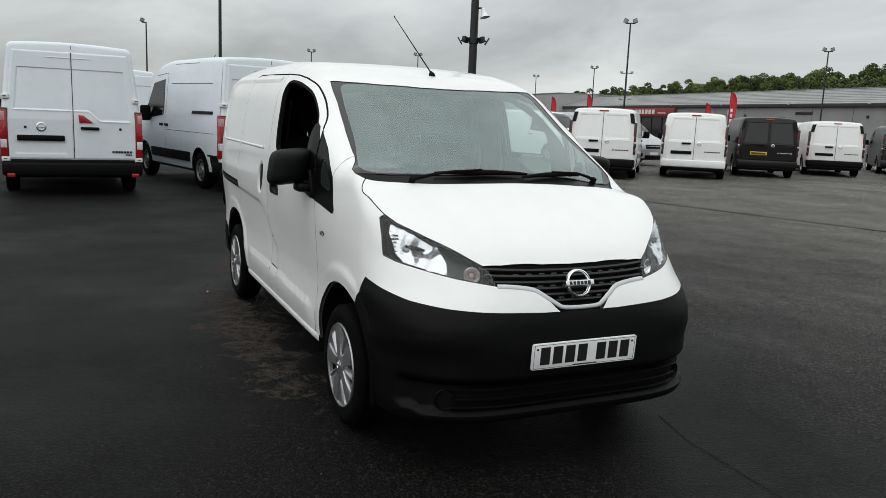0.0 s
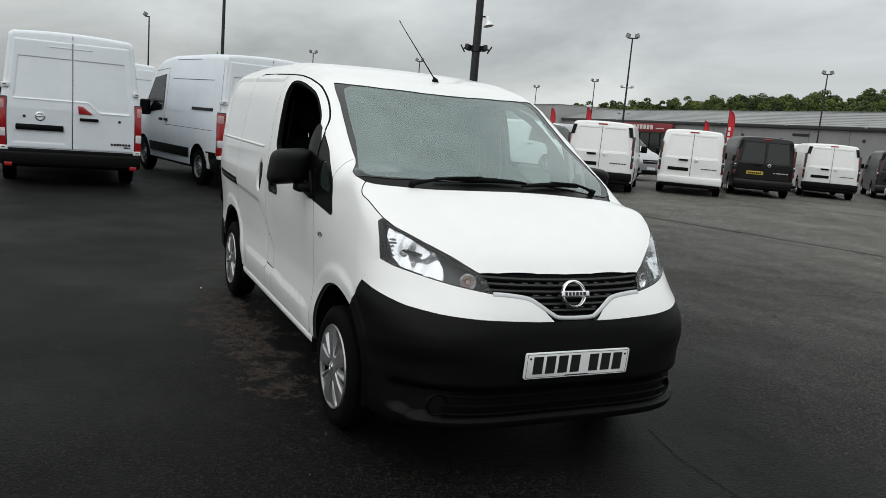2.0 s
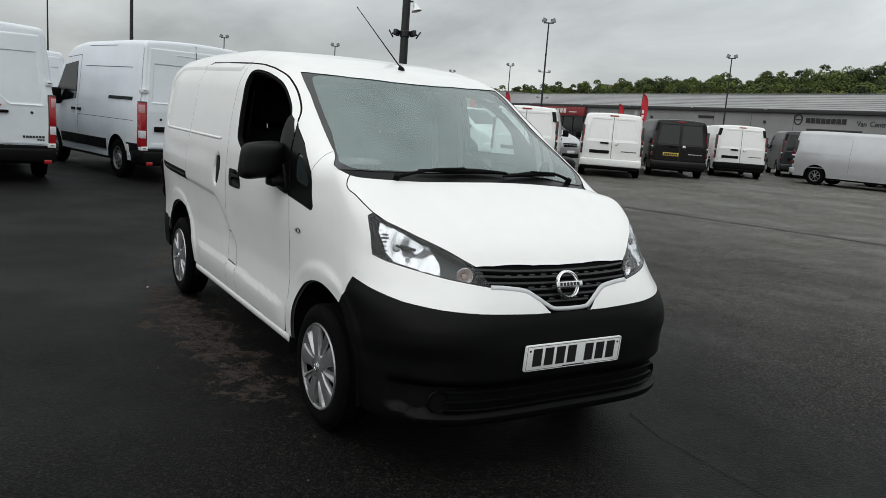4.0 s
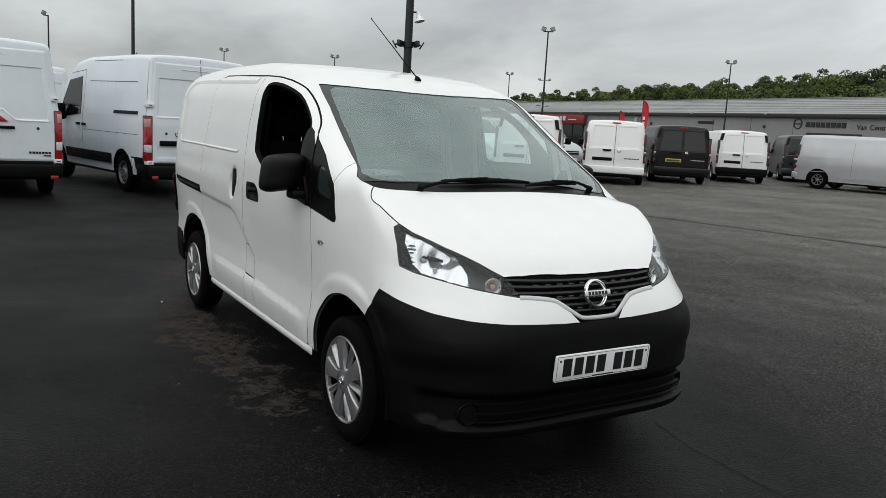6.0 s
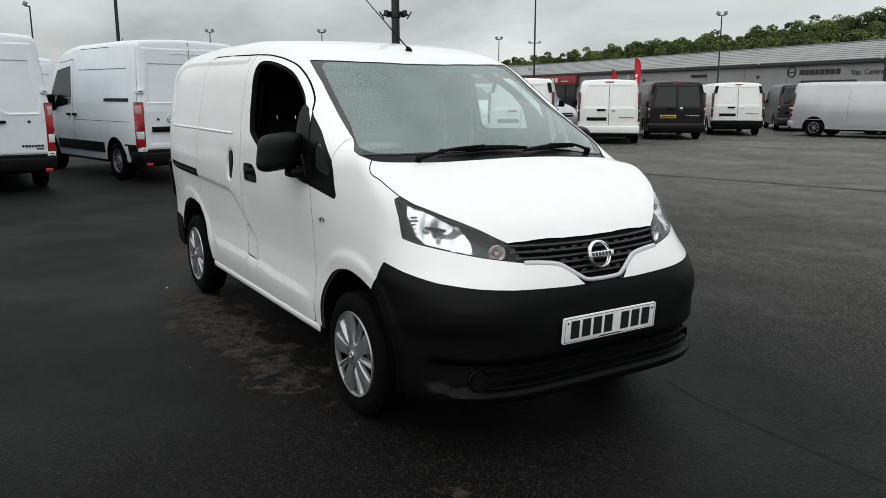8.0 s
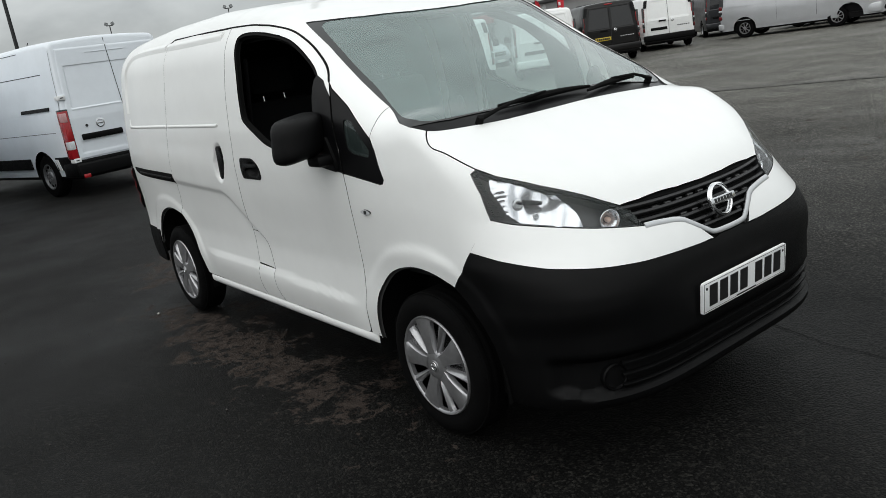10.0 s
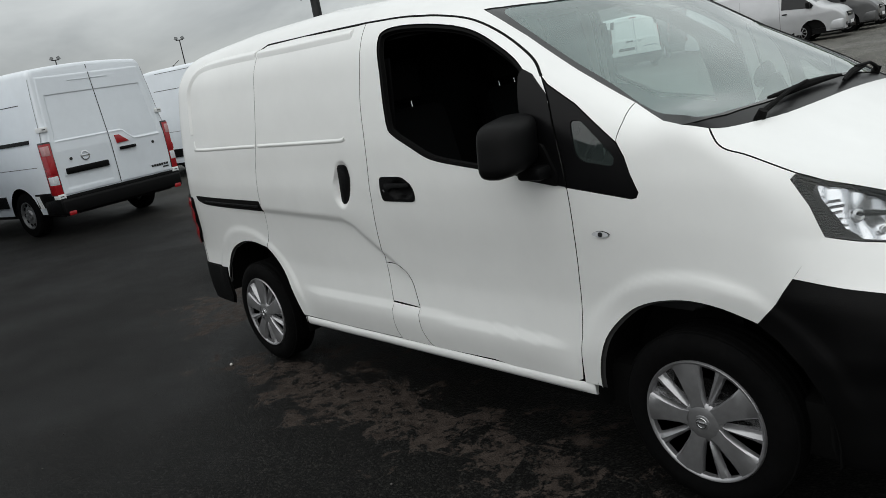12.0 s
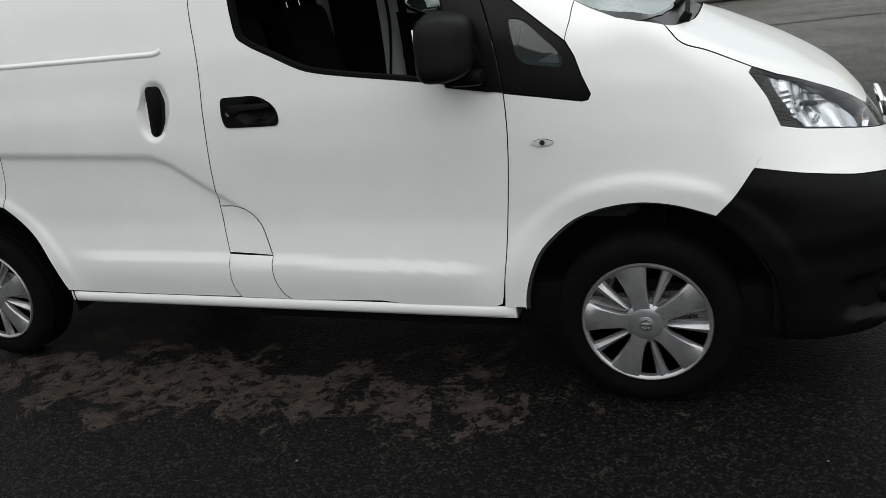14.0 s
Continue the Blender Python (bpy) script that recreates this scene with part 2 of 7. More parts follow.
def glass(name, tint, gloss_ior=1.5, veil=0.0):
    """Thin pane: tinted see-through, Fresnel gloss, a diffuse film that paints in reflected sky."""
    m = bpy.data.materials.new(name)
    m.use_nodes = True
    add, link = nodes_of(m.node_tree)
    clear = add("ShaderNodeBsdfTransparent", Color=(*tint, 1))
    gloss = add("ShaderNodeBsdfGlossy", Color=(1, 1, 1, 1), Roughness=0.02)
    face = add("ShaderNodeLayerWeight", Blend=0.5)
    power = add("ShaderNodeMath")
    power.operation = "POWER"
    power.inputs[1].default_value = 5.0
    link(face.outputs["Facing"], power.inputs[0])
    f0 = ((gloss_ior - 1) / (gloss_ior + 1)) ** 2 * 1.6
    fres = add("ShaderNodeMapRange")
    fres.inputs[3].default_value, fres.inputs[4].default_value = f0, 1.0
    link(power.outputs[0], fres.inputs[0])
    mix = add("ShaderNodeMixShader")
    # grey-green diffuse colour stands in for the sky's reflection on the pane
    film = add("ShaderNodeBsdfDiffuse", Color=(0.43, 0.60, 0.575, 1))
    n = add("ShaderNodeTexNoise", Scale=6.0, Detail=5.0)
    r = add("ShaderNodeMapRange")
    r.inputs[3].default_value, r.inputs[4].default_value = veil * 0.6, veil * 1.4
    link(n.outputs["Fac"], r.inputs[0])
    mix2 = add("ShaderNodeMixShader")
    link(r.outputs[0], mix2.inputs[0])
    link(clear.outputs[0], mix2.inputs[1])
    link(film.outputs[0], mix2.inputs[2])
    link(fres.outputs[0], mix.inputs[0])
    link(mix2.outputs[0], mix.inputs[1])
    link(gloss.outputs[0], mix.inputs[2])
    o = add("ShaderNodeOutputMaterial")
    link(mix.outputs[0], o.inputs["Surface"])
    return m


PAINT = material("white_paint", (0.80, 0.81, 0.80), 0.38, coat=0.55, grain=0.015, grain_size=9, stain=0.035, stain_size=1.6)
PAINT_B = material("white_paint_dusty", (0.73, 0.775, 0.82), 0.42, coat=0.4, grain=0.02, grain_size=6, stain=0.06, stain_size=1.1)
RUBBER = material("black_rubber", (0.0045, 0.0045, 0.0045), 0.8, grain=0.2, grain_size=90, spec=0.09)
TYRE = material("tyre_rubber", (0.0030, 0.0030, 0.0031), 0.85, spec=0.06, grain=0.25, grain_size=50, stain=0.3, stain_size=8, relief=0.3)
PLASTIC = material("black_grained_plastic", (0.0024, 0.0024, 0.0026), 0.46, spec=0.12, grain=0.15, grain_size=300, stain=0.2, stain_size=4, relief=0.25, relief_size=700)
GLOSS_BLACK = material("gloss_black_trim", (0.003, 0.003, 0.0034), 0.30, spec=0.14, stain=0.1, stain_size=5)
FRIT = material("printed_glass_edge", (0.010, 0.011, 0.011), 0.07, spec=0.55, stain=0.1, stain_size=5)
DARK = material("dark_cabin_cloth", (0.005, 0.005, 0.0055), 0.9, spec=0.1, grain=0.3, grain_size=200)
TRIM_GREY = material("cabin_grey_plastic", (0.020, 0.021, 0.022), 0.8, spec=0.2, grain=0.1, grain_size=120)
SILVER = material("silver_wheel_trim", (0.40, 0.40, 0.41), 0.32, metal=0.78, stain=0.12, stain_size=14, grain=0.06)
CHROME = material("chrome", (0.80, 0.81, 0.82), 0.22, metal=1.0, stain=0.06, stain_size=20)
SATIN = material("satin_silver_strip", (0.55, 0.56, 0.57), 0.32, metal=0.7, stain=0.08, stain_size=9)
REFLECTOR = material("headlamp_reflector", (0.70, 0.71, 0.73), 0.20, metal=0.85, stain=0.05, stain_size=15)
LAMP_DARK = material("smoked_lamp_housing", (0.016, 0.017, 0.018), 0.34, stain=0.1, stain_size=12)
AMBER = material("amber_bulb", (0.62, 0.44, 0.36), 0.3, stain=0.1, stain_size=30)
RED_LENS = material("red_lamp_lens", (0.34, 0.012, 0.016), 0.18, coat=0.5, stain=0.12, stain_size=18)
CLEAR_LENS = material("clear_lamp_lens", (0.62, 0.64, 0.66), 0.2, coat=0.5, stain=0.15, stain_size=30)
PLATE_W = material("white_number_plate", (0.86, 0.87, 0.87), 0.4, stain=0.05, stain_size=10)
PLATE_Y = material("yellow_number_plate", (0.55, 0.40, 0.03), 0.4, stain=0.08, stain_size=10)
INK = material("black_print", (0.01, 0.01, 0.01), 0.5, stain=0.1, stain_size=30)
SCREEN = glass("windscreen_glass", (0.80, 0.92, 0.90), 1.62, 0.24)
PANE = glass("side_glass", (0.75, 0.83, 0.83), 1.5, 0.04)
LENS = glass("headlamp_lens", (0.95, 0.96, 0.97), 1.30, 0.01)
GRILLE = material("grille_plastic", (0.012, 0.012, 0.0125), 0.38, grain=0.1, grain_size=200, stain=0.15, stain_size=6, spec=0.45)
SEAM_GREY = material("primer_grey_edge", (0.04, 0.04, 0.04), 0.8, stain=0.1, stain_size=8, spec=0.2)


# ---- the small white panel van ----
from mathutils.geometry import delaunay_2d_cdt


def spline(points, n=6):
    """A smooth open curve through points (Catmull-Rom)."""
    p = [np.array(q, float) for q in points]
    p = [2 * p[0] - p[1]] + p + [2 * p[-1] - p[-2]]
    out = []
    for a, b, c, d in zip(p, p[1:], p[2:], p[3:]):
        for i in range(n):
            t = i / n
            out.append(tuple(0.5 * (2 * b + (c - a) * t + (2 * a - 5 * b + 4 * c - d) * t * t + (3 * b - a - 3 * c + d) * t ** 3)))
    out.append(tuple(p[-2]))
    return out


def inside(pts, poly):
    x, y = pts[:, 0], pts[:, 1]
    hit = np.zeros(len(pts), bool)
    q = np.asarray(poly)
    for (x0, y0), (x1, y1) in zip(q, np.roll(q, -1, 0)):
        cross = (y0 > y) != (y1 > y)
        hit ^= cross & (x < (x1 - x0) * (y - y0) / ((y1 - y0) or 1e-12) + x0)
    return hit


def resample(poly, s):
    q = [np.asarray(p, float) for p in poly]
    out = []
    for a, b in zip(q, q[1:] + q[:1]):
        n = max(1, int(round(np.linalg.norm(b - a) / s)))
        if np.linalg.norm(b - a) < 1e-5:
            continue
        out += [a + (b - a) * i / n for i in range(n)]
    return np.array(out)


def area(q):
    x, y = q[:, 0], q[:, 1]
    return 0.5 * float(np.sum(x * np.roll(y, -1) - np.roll(x, -1) * y))


def shrink(q, g):
    """Moves a closed outline inwards by g."""
    sign = 1 if area(q) > 0 else -1
    t = np.roll(q, -1, 0) - np.roll(q, 1, 0)
    t /= np.maximum(np.linalg.norm(t, axis=1), 1e-9)[:, None]
    return q + sign * g * np.stack([-t[:, 1], t[:, 0]], 1)


def slope(p):
    """Outward unit normals of the body at points p."""
    e = 0.004
    g = np.stack([F(*(p + np.eye(3)[k] * e).T) - F(*(p - np.eye(3)[k] * e).T) for k in range(3)], 1)
    return g / np.maximum(np.linalg.norm(g, axis=1), 1e-9)[:, None]


def skin(mapper, outline, holes=(), s=0.025, gap=0.003, lift=0.0, depth=0.012, lip=0.010, sink=None):
    """A panel cut out of the body: outline and holes in the mapper's plane, its rim turned inwards. Material 1: the rim's inner lip."""
    loops = [shrink(resample(outline, s), gap)] + [shrink(resample(h, s), -gap) for h in holes]
    lo, hi = loops[0].min(0), loops[0].max(0)
    gx, gy = np.meshgrid(np.arange(lo[0], hi[0], s), np.arange(lo[1], hi[1], s * 0.866), indexing="ij")
    gx = gx + (np.arange(gx.shape[1]) % 2) * s / 2
    grid = np.stack([gx.ravel(), gy.ravel()], 1)
    keep = inside(grid, loops[0])
    for h in loops[1:]:
        keep &= ~inside(grid, h)
    grid = grid[keep]
    rim = np.concatenate(loops)
    far = np.array([np.min(np.hypot(*(rim - p).T)) > s * 0.45 for p in grid]) if len(grid) else np.zeros(0, bool)
    pts = np.concatenate([rim, grid[far]]) if len(grid) else rim
    edges, start = [], 0
    for l in loops:
        edges += [(start + i, start + (i + 1) % len(l)) for i in range(len(l))]
        start += len(l)
    v2, _, faces, *_ = delaunay_2d_cdt([Vector(p) for p in pts], edges, [], 0, 1e-6)
    v2 = np.array([tuple(v) for v in v2])
    tri = np.array([f for f in faces if len(f) == 3])
    mid = v2[tri].mean(1)
    ok = inside(mid, loops[0])
    for h in loops[1:]:
        ok &= ~inside(mid, h)
    tri = tri[ok]
    p = mapper(v2)
    nrm = slope(p)
    p = p + nrm * lift
    if sink is not None:
        p = p - nrm * sink(v2, p)[:, None]
    bm = bmesh.new()
    verts = [bm.verts.new(q) for q in p]
    for t in tri:
        try:
            bm.faces.new([verts[i] for i in t])
        except ValueError:
            pass
    if depth:
        for n, l in enumerate(loops):
            flat = [np.concatenate([l, ]), shrink(l, -lip if n == 0 else lip)]
            q0 = mapper(l)
            n0 = slope(q0)
            d0 = sink(l, q0)[:, None] if sink is not None else 0.0
            q1 = mapper(flat[1])
            rings = [q0 + n0 * (lift - d0), q0 + n0 * (lift - depth - d0), q1 - slope(q1) * (depth + 0.002 - lift + d0)]
            rows = [[bm.verts.new(c) for c in r] for r in rings]
            for k, (a, b) in enumerate(zip(rows, rows[1:])):
                for i in range(len(a)):
                    j = (i + 1) % len(a)
                    f = bm.faces.new((a[i], a[j], b[j], b[i]))
                    f.material_index = 1
        bmesh.ops.remove_doubles(bm, verts=bm.verts, dist=1e-5)
    for v in [v for v in bm.verts if not v.link_faces]:
        bm.verts.remove(v)
    return bm


def side_point(x, z, s=-1):
    return tuple(reach(np.array([[x, 0, z]]), np.array([[0, s, 0.0]]))[0])


def side(xz, s=-1):
    """Side outline (x, z) into the ring plane."""
    xz = np.asarray(xz, float)
    n = len(xz)
    p = reach(np.stack([xz[:, 0], np.zeros(n), xz[:, 1]], 1), np.tile([0.0, s, 0.0], (n, 1)))
    return [to_ring(q) for q in p]


def ring_of(points, s=-1):
    """Points known in space on the van's right (y < 0), as ring places on side s."""
    return [to_ring((p[0], -s * p[1], p[2])) for p in points]


def nose_of(points, s=-1):
    return [to_nose((p[0], -s * p[1], p[2])) for p in points]


# outlines, on the right-hand side
ROOF_GAP = [(-2.318, 1.691), (-2.251, 1.712), (-1.817, 1.704), (-1.438, 1.694)]
DOOR_TOP = spline([(-1.438, 1.694), (-1.216, 1.682), (-1.093, 1.668), (-1.004, 1.656), (-0.877, 1.629), (-0.782, 1.593), (-0.684, 1.539), (-0.581, 1.471), (-0.526, 1.427), (-0.491, 1.387)], 3)
DOOR_FRONT = spline([(-0.491, 1.387), (-0.458, 1.334), (-0.432, 1.270), (-0.409, 1.176), (-0.397, 1.095), (-0.389, 1.029), (-0.388, 0.911), (-0.400, 0.770), (-0.416, 0.641), (-0.433, 0.495), (-0.453, 0.363)], 2)
DOOR_REAR = spline([(-1.438, 1.694), (-1.422, 1.560), (-1.435, 1.362), (-1.430, 1.201), (-1.444, 1.055), (-1.469, 0.856), (-1.487, 0.686)], 3)
FLAP_ARC = spline([(-1.487, 0.686), (-1.413, 0.684), (-1.363, 0.661), (-1.330, 0.613), (-1.316, 0.555), (-1.305, 0.497)], 4)
FLAP_LOW = spline([(-1.305, 0.497), (-1.311, 0.414), (-1.293, 0.350), (-1.266, 0.323)], 3)
SLIDE_FRONT = [(-1.487, 0.686), (-1.490, 0.595), (-1.485, 0.497), (-1.499, 0.404), (-1.497, 0.364), (-1.485, 0.333), (-1.478, 0.326)]
SLIDE_REAR = spline([(-2.318, 1.691), (-2.329, 1.443), (-2.362, 1.252), (-2.403, 1.126), (-2.427, 0.983), (-2.440, 0.903), (-2.471, 0.790), (-2.520, 0.692)], 3)
ARCH_R_FRONT = spline([(-2.520, 0.692), (-2.472, 0.648), (-2.402, 0.563), (-2.361, 0.463), (-2.336, 0.367), (-2.322, 0.327)], 3)
ARCH_R_REAR = spline([(-3.115, 0.373), (-3.100, 0.462), (-3.064, 0.543), (-2.988, 0.629), (-2.882, 0.684), (-2.760, 0.715), (-2.643, 0.715), (-2.520, 0.692)], 3)
ARCH_F = spline([(0.205, 0.641), (0.102, 0.673), (0.006, 0.685), (-0.078, 0.677), (-0.160, 0.654), (-0.230, 0.615), (-0.310, 0.537), (-0.350, 0.460), (-0.376, 0.369), (-0.383, 0.285)], 3)
QUARTER_FRONT = [(-0.396, 1.033), (-0.163, 0.993), (-0.145, 0.996), (-0.137, 1.012), (-0.162, 1.067), (-0.180, 1.120), (-0.207, 1.166)]
QUARTER_TOP = [(-0.207, 1.166), (-0.355, 1.288), (-0.463, 1.360), (-0.491, 1.387)]
WINDOW = spline([(-0.508, 1.062), (-0.598, 1.077), (-0.708, 1.093), (-0.853, 1.112), (-0.978, 1.131), (-1.054, 1.151), (-1.146, 1.196), (-1.240, 1.244), (-1.272, 1.291), (-1.290, 1.486), (-1.310, 1.605), (-1.294, 1.642), (-1.201, 1.649), (-1.029, 1.631), (-0.877, 1.600), (-0.777, 1.563), (-0.677, 1.504), (-0.605, 1.455), (-0.565, 1.420)], 3)
HEAD_TOP = [(0.295, -0.738, 1.052), (0.360, -0.708, 1.023), (0.470, -0.617, 0.977), (0.562, -0.515, 0.928), (0.600, -0.472, 0.902), (0.633, -0.426, 0.877)]
HEAD_IN = [(0.633, -0.426, 0.877), (0.668, -0.390, 0.846), (0.705, -0.374, 0.795)]
HEAD_LOW = [(0.705, -0.374, 0.795), (0.636, -0.529, 0.821), (0.549, -0.630, 0.844), (0.440, -0.720, 0.866), (0.373, -0.758, 0.884)]
HEAD_OUT = [(0.373, -0.758, 0.884), (0.336, -0.757, 0.967), (0.287, -0.748, 1.036), (0.295, -0.738, 1.052)]
SCREEN_SIDE = [(-0.832, -0.628, 1.637), (-0.626, -0.647, 1.518), (-0.405, -0.669, 1.378), (-0.250, -0.680, 1.290), (-0.190, -0.685, 1.259)]
def on_top(x, y):
    return tuple(float(c) for c in reach(np.array([[x, y, 0.8]]), np.array([[0, 0, 1.0]]))[0])


SCREEN_FOOT = [(-0.190, -0.685, 1.259), (-0.124, -0.715, 1.231), (-0.067, -0.748, 1.212), (-0.005, -0.752, 1.197), (0.062, -0.735, 1.183)]
SCREEN_LOW = [(0.062, -0.735, 1.183)] + [on_top(x, y) for x, y in ((0.084, -0.680), (0.109, -0.560), (0.132, -0.400), (0.140, -0.176), (0.141, 0.0))]
SCREEN_TOP = [(-0.832, -0.628, 1.637), (-0.809, -0.561, 1.638), (-0.757, -0.378, 1.639), (-0.712, -0.138, 1.639), (-0.705, 0.000, 1.639)]
BONNET_SIDE = [(0.062, -0.735, 1.183), (0.080, -0.752, 1.163), (0.100, -0.758, 1.138), (0.127, -0.758, 1.120), (0.172, -0.752, 1.106), (0.229, -0.748, 1.082), (0.295, -0.738, 1.052)]
BONNET_NOSE = [(0.633, -0.426, 0.877), (0.646, -0.330, 0.872), (0.660, -0.133, 0.865), (0.663, 0.0, 0.863)]
STRIP = [(0.705, -0.374, 0.795), (0.715, -0.315, 0.792), (0.730, -0.218, 0.779), (0.746, -0.168, 0.753), (0.763, -0.114, 0.719), (0.768, -0.082, 0.706), (0.769, 0.000, 0.703)]
WHITE_LOW = [(0.306, -0.807, 0.778), (0.424, -0.780, 0.754), (0.564, -0.701, 0.728), (0.676, -0.586, 0.712), (0.743, -0.442, 0.701), (0.773, -0.185, 0.690), (0.774, -0.100, 0.688)]
SEAM = [(0.373, -0.758, 0.884), (0.343, -0.787, 0.838), (0.306, -0.807, 0.778)]


def both(points):
    """A centre-ended run and its mirror: a full run from the right to the left."""
    return list(points) + [(p[0], -p[1], p[2]) for p in points[-2::-1]]


def build_wheel(parent, at, face, spin):
    """Steel wheel with tyre and a ten-gap silver trim; its face looks along -y before turning."""
    hub = new("wheel")
    hub.parent = parent
    hub.matrix_local = Matrix.Translation(at) @ Matrix.Rotation(0 if face < 0 else math.pi, 4, "Z")
    m = Matrix.Rotation(math.pi / 2, 4, "X")       # z of the lathe to -y
    bm = bmesh.new()
    lathe(bm, [(0.185, -0.165), (0.215, -0.17), (0.255, -0.165), (0.278, -0.150), (0.287, -0.128), (0.2885, -0.08), (0.287, -0.035), (0.278, -0.012), (0.255, 0.002), (0.235, 0.004), (0.212, 0.000), (0.196, -0.006), (0.186, -0.02)], 64, m, True)
    part("tyre", bm, TYRE, hub)
    bm = bmesh.new()
    for k in range(4):                                # tread grooves
        lathe(bm, [(0.2875, -0.138 + k * 0.032), (0.2888, -0.136 + k * 0.032), (0.2888, -0.118 + k * 0.032), (0.2875, -0.116 + k * 0.032)], 64, m)
    part("tread", bm, TYRE, hub)
    bm = bmesh.new()
    lathe(bm, [(0.186, -0.03), (0.17, -0.045), (0.05, -0.05), (0.0001, -0.05)], 40, m)
    part("steel_wheel", bm, RUBBER, hub)
    mt = m @ Matrix.Diagonal((1.062, 1.062, 1, 1))
    bm = bmesh.new()                                   # trim: outer band, five broad spokes, five ribs
    lathe(bm, [(0.188, -0.020), (0.190, -0.004), (0.186, 0.003), (0.181, 0.002), (0.176, -0.003), (0.175, -0.022)], 64, mt)
    lathe(bm, [(0.0001, 0.004), (0.030, 0.004), (0.055, 0.000), (0.062, -0.006), (0.064, -0.025)], 40, mt)
    part("trim_band", bm, SILVER, hub)
    for k in range(5):
        a = 2 * math.pi * k / 5 + spin
        turn = mt @ Matrix.Rotation(a, 4, "Z")
        bm = bmesh.new()
        rows = []
        for r, w, h in ((0.050, 0.028, 0.002), (0.075, 0.025, 0.003), (0.105, 0.030, 0.004), (0.135, 0.036, 0.003), (0.162, 0.043, 0.0015), (0.181, 0.049, 0.000)):
            row = []
            for f, dz in ((-1.0, -0.024), (-1.0, -0.006), (-0.86, 0.0), (0, 0.002), (0.86, 0.0), (1.0, -0.006), (1.0, -0.024)):
                ang = f * w / r
                row.append(bm.verts.new(turn @ Vector((r * math.cos(ang), r * math.sin(ang), h + dz))))
            rows.append(row)
        for a0, b0 in zip(rows, rows[1:]):
            for i in range(6):
                bm.faces.new((a0[i], a0[i + 1], b0[i + 1], b0[i]))
        part("spoke", bm, SILVER, hub)
        turn = mt @ Matrix.Rotation(a + math.pi / 5, 4, "Z")
        bm = bmesh.new()
        rows = []
        for r, w, h in ((0.056, 0.004, -0.006), (0.072, 0.0075, -0.001), (0.11, 0.0095, 0.000), (0.150, 0.012, -0.001), (0.168, 0.015, -0.003), (0.181, 0.020, -0.004)):
            rows.append([bm.verts.new(turn @ Vector((r, w * f, h + dz))) for f, dz in ((-1.3, -0.02), (-0.9, -0.004), (0, 0.003), (0.9, -0.004), (1.3, -0.02))])
        for a0, b0 in zip(rows, rows[1:]):
            for i in range(4):
                bm.faces.new((a0[i], a0[i + 1], b0[i + 1], b0[i]))
        part("rib", bm, SILVER, hub)
    bm = bmesh.new()
    lathe(bm, [(0.0001, 0.0075), (0.020, 0.0075), (0.024, 0.006), (0.026, 0.000)], 28, m)
    part("hub_cap", bm, SILVER, hub)
    bm = bmesh.new()
    lathe(bm, [(0.0135, 0.0085), (0.0145, 0.0105), (0.0175, 0.0105), (0.0185, 0.0085), (0.0135, 0.0085)], 28, m, True)
    box(bm, -0.018, 0.018, -0.011, -0.0085, -0.003, 0.003)
    part("hub_emblem", bm, CHROME, hub)
    return hub


ROUND_TOP = ((-0.5, -0.004), (-0.46, 0.6), (-0.25, 1.0), (0.25, 1.0), (0.46, 0.6), (0.5, -0.004))


def ribbon(mapper, run, width, lift, height, profile=ROUND_TOP):
    """A raised band along a run in the mapper's plane; the profile runs across it."""
    q = np.array(run, float)
    t = np.gradient(q, axis=0)
    t /= np.maximum(np.linalg.norm(t, axis=1), 1e-9)[:, None]
    nrm2 = np.stack([-t[:, 1], t[:, 0]], 1)
    bm = bmesh.new()
    rows = []
    for f, h in profile:
        p = mapper(q + nrm2 * width * f)
        p = p + slope(p) * (lift + height * h)
        rows.append([bm.verts.new(c) for c in p])
    for a, b in zip(rows, rows[1:]):
        for i in range(len(a) - 1):
            bm.faces.new((a[i], a[i + 1], b[i + 1], b[i]))
    for i in (0, -1):
        bm.faces.new([r[i] for r in rows])
    return bm


def pipe(bm, pts, radii, n=8):
    """A bent round bar through points."""
    rows = []
    for k, p in enumerate(pts):
        d = (pts[min(k + 1, len(pts) - 1)] - pts[max(k - 1, 0)]).normalized()
        q = d.to_track_quat("Z", "Y")
        r = radii[k] if isinstance(radii, (list, tuple)) else radii
        rows.append([bm.verts.new(p + q @ Vector((r * math.cos(6.2832 * i / n), r * math.sin(6.2832 * i / n), 0))) for i in range(n)])
    for a, b in zip(rows, rows[1:]):
        for i in range(n):
            bm.faces.new((a[i], a[(i + 1) % n], b[(i + 1) % n], b[i]))
    bm.faces.new(rows[0][::-1])
    bm.faces.new(rows[-1])
    return bm


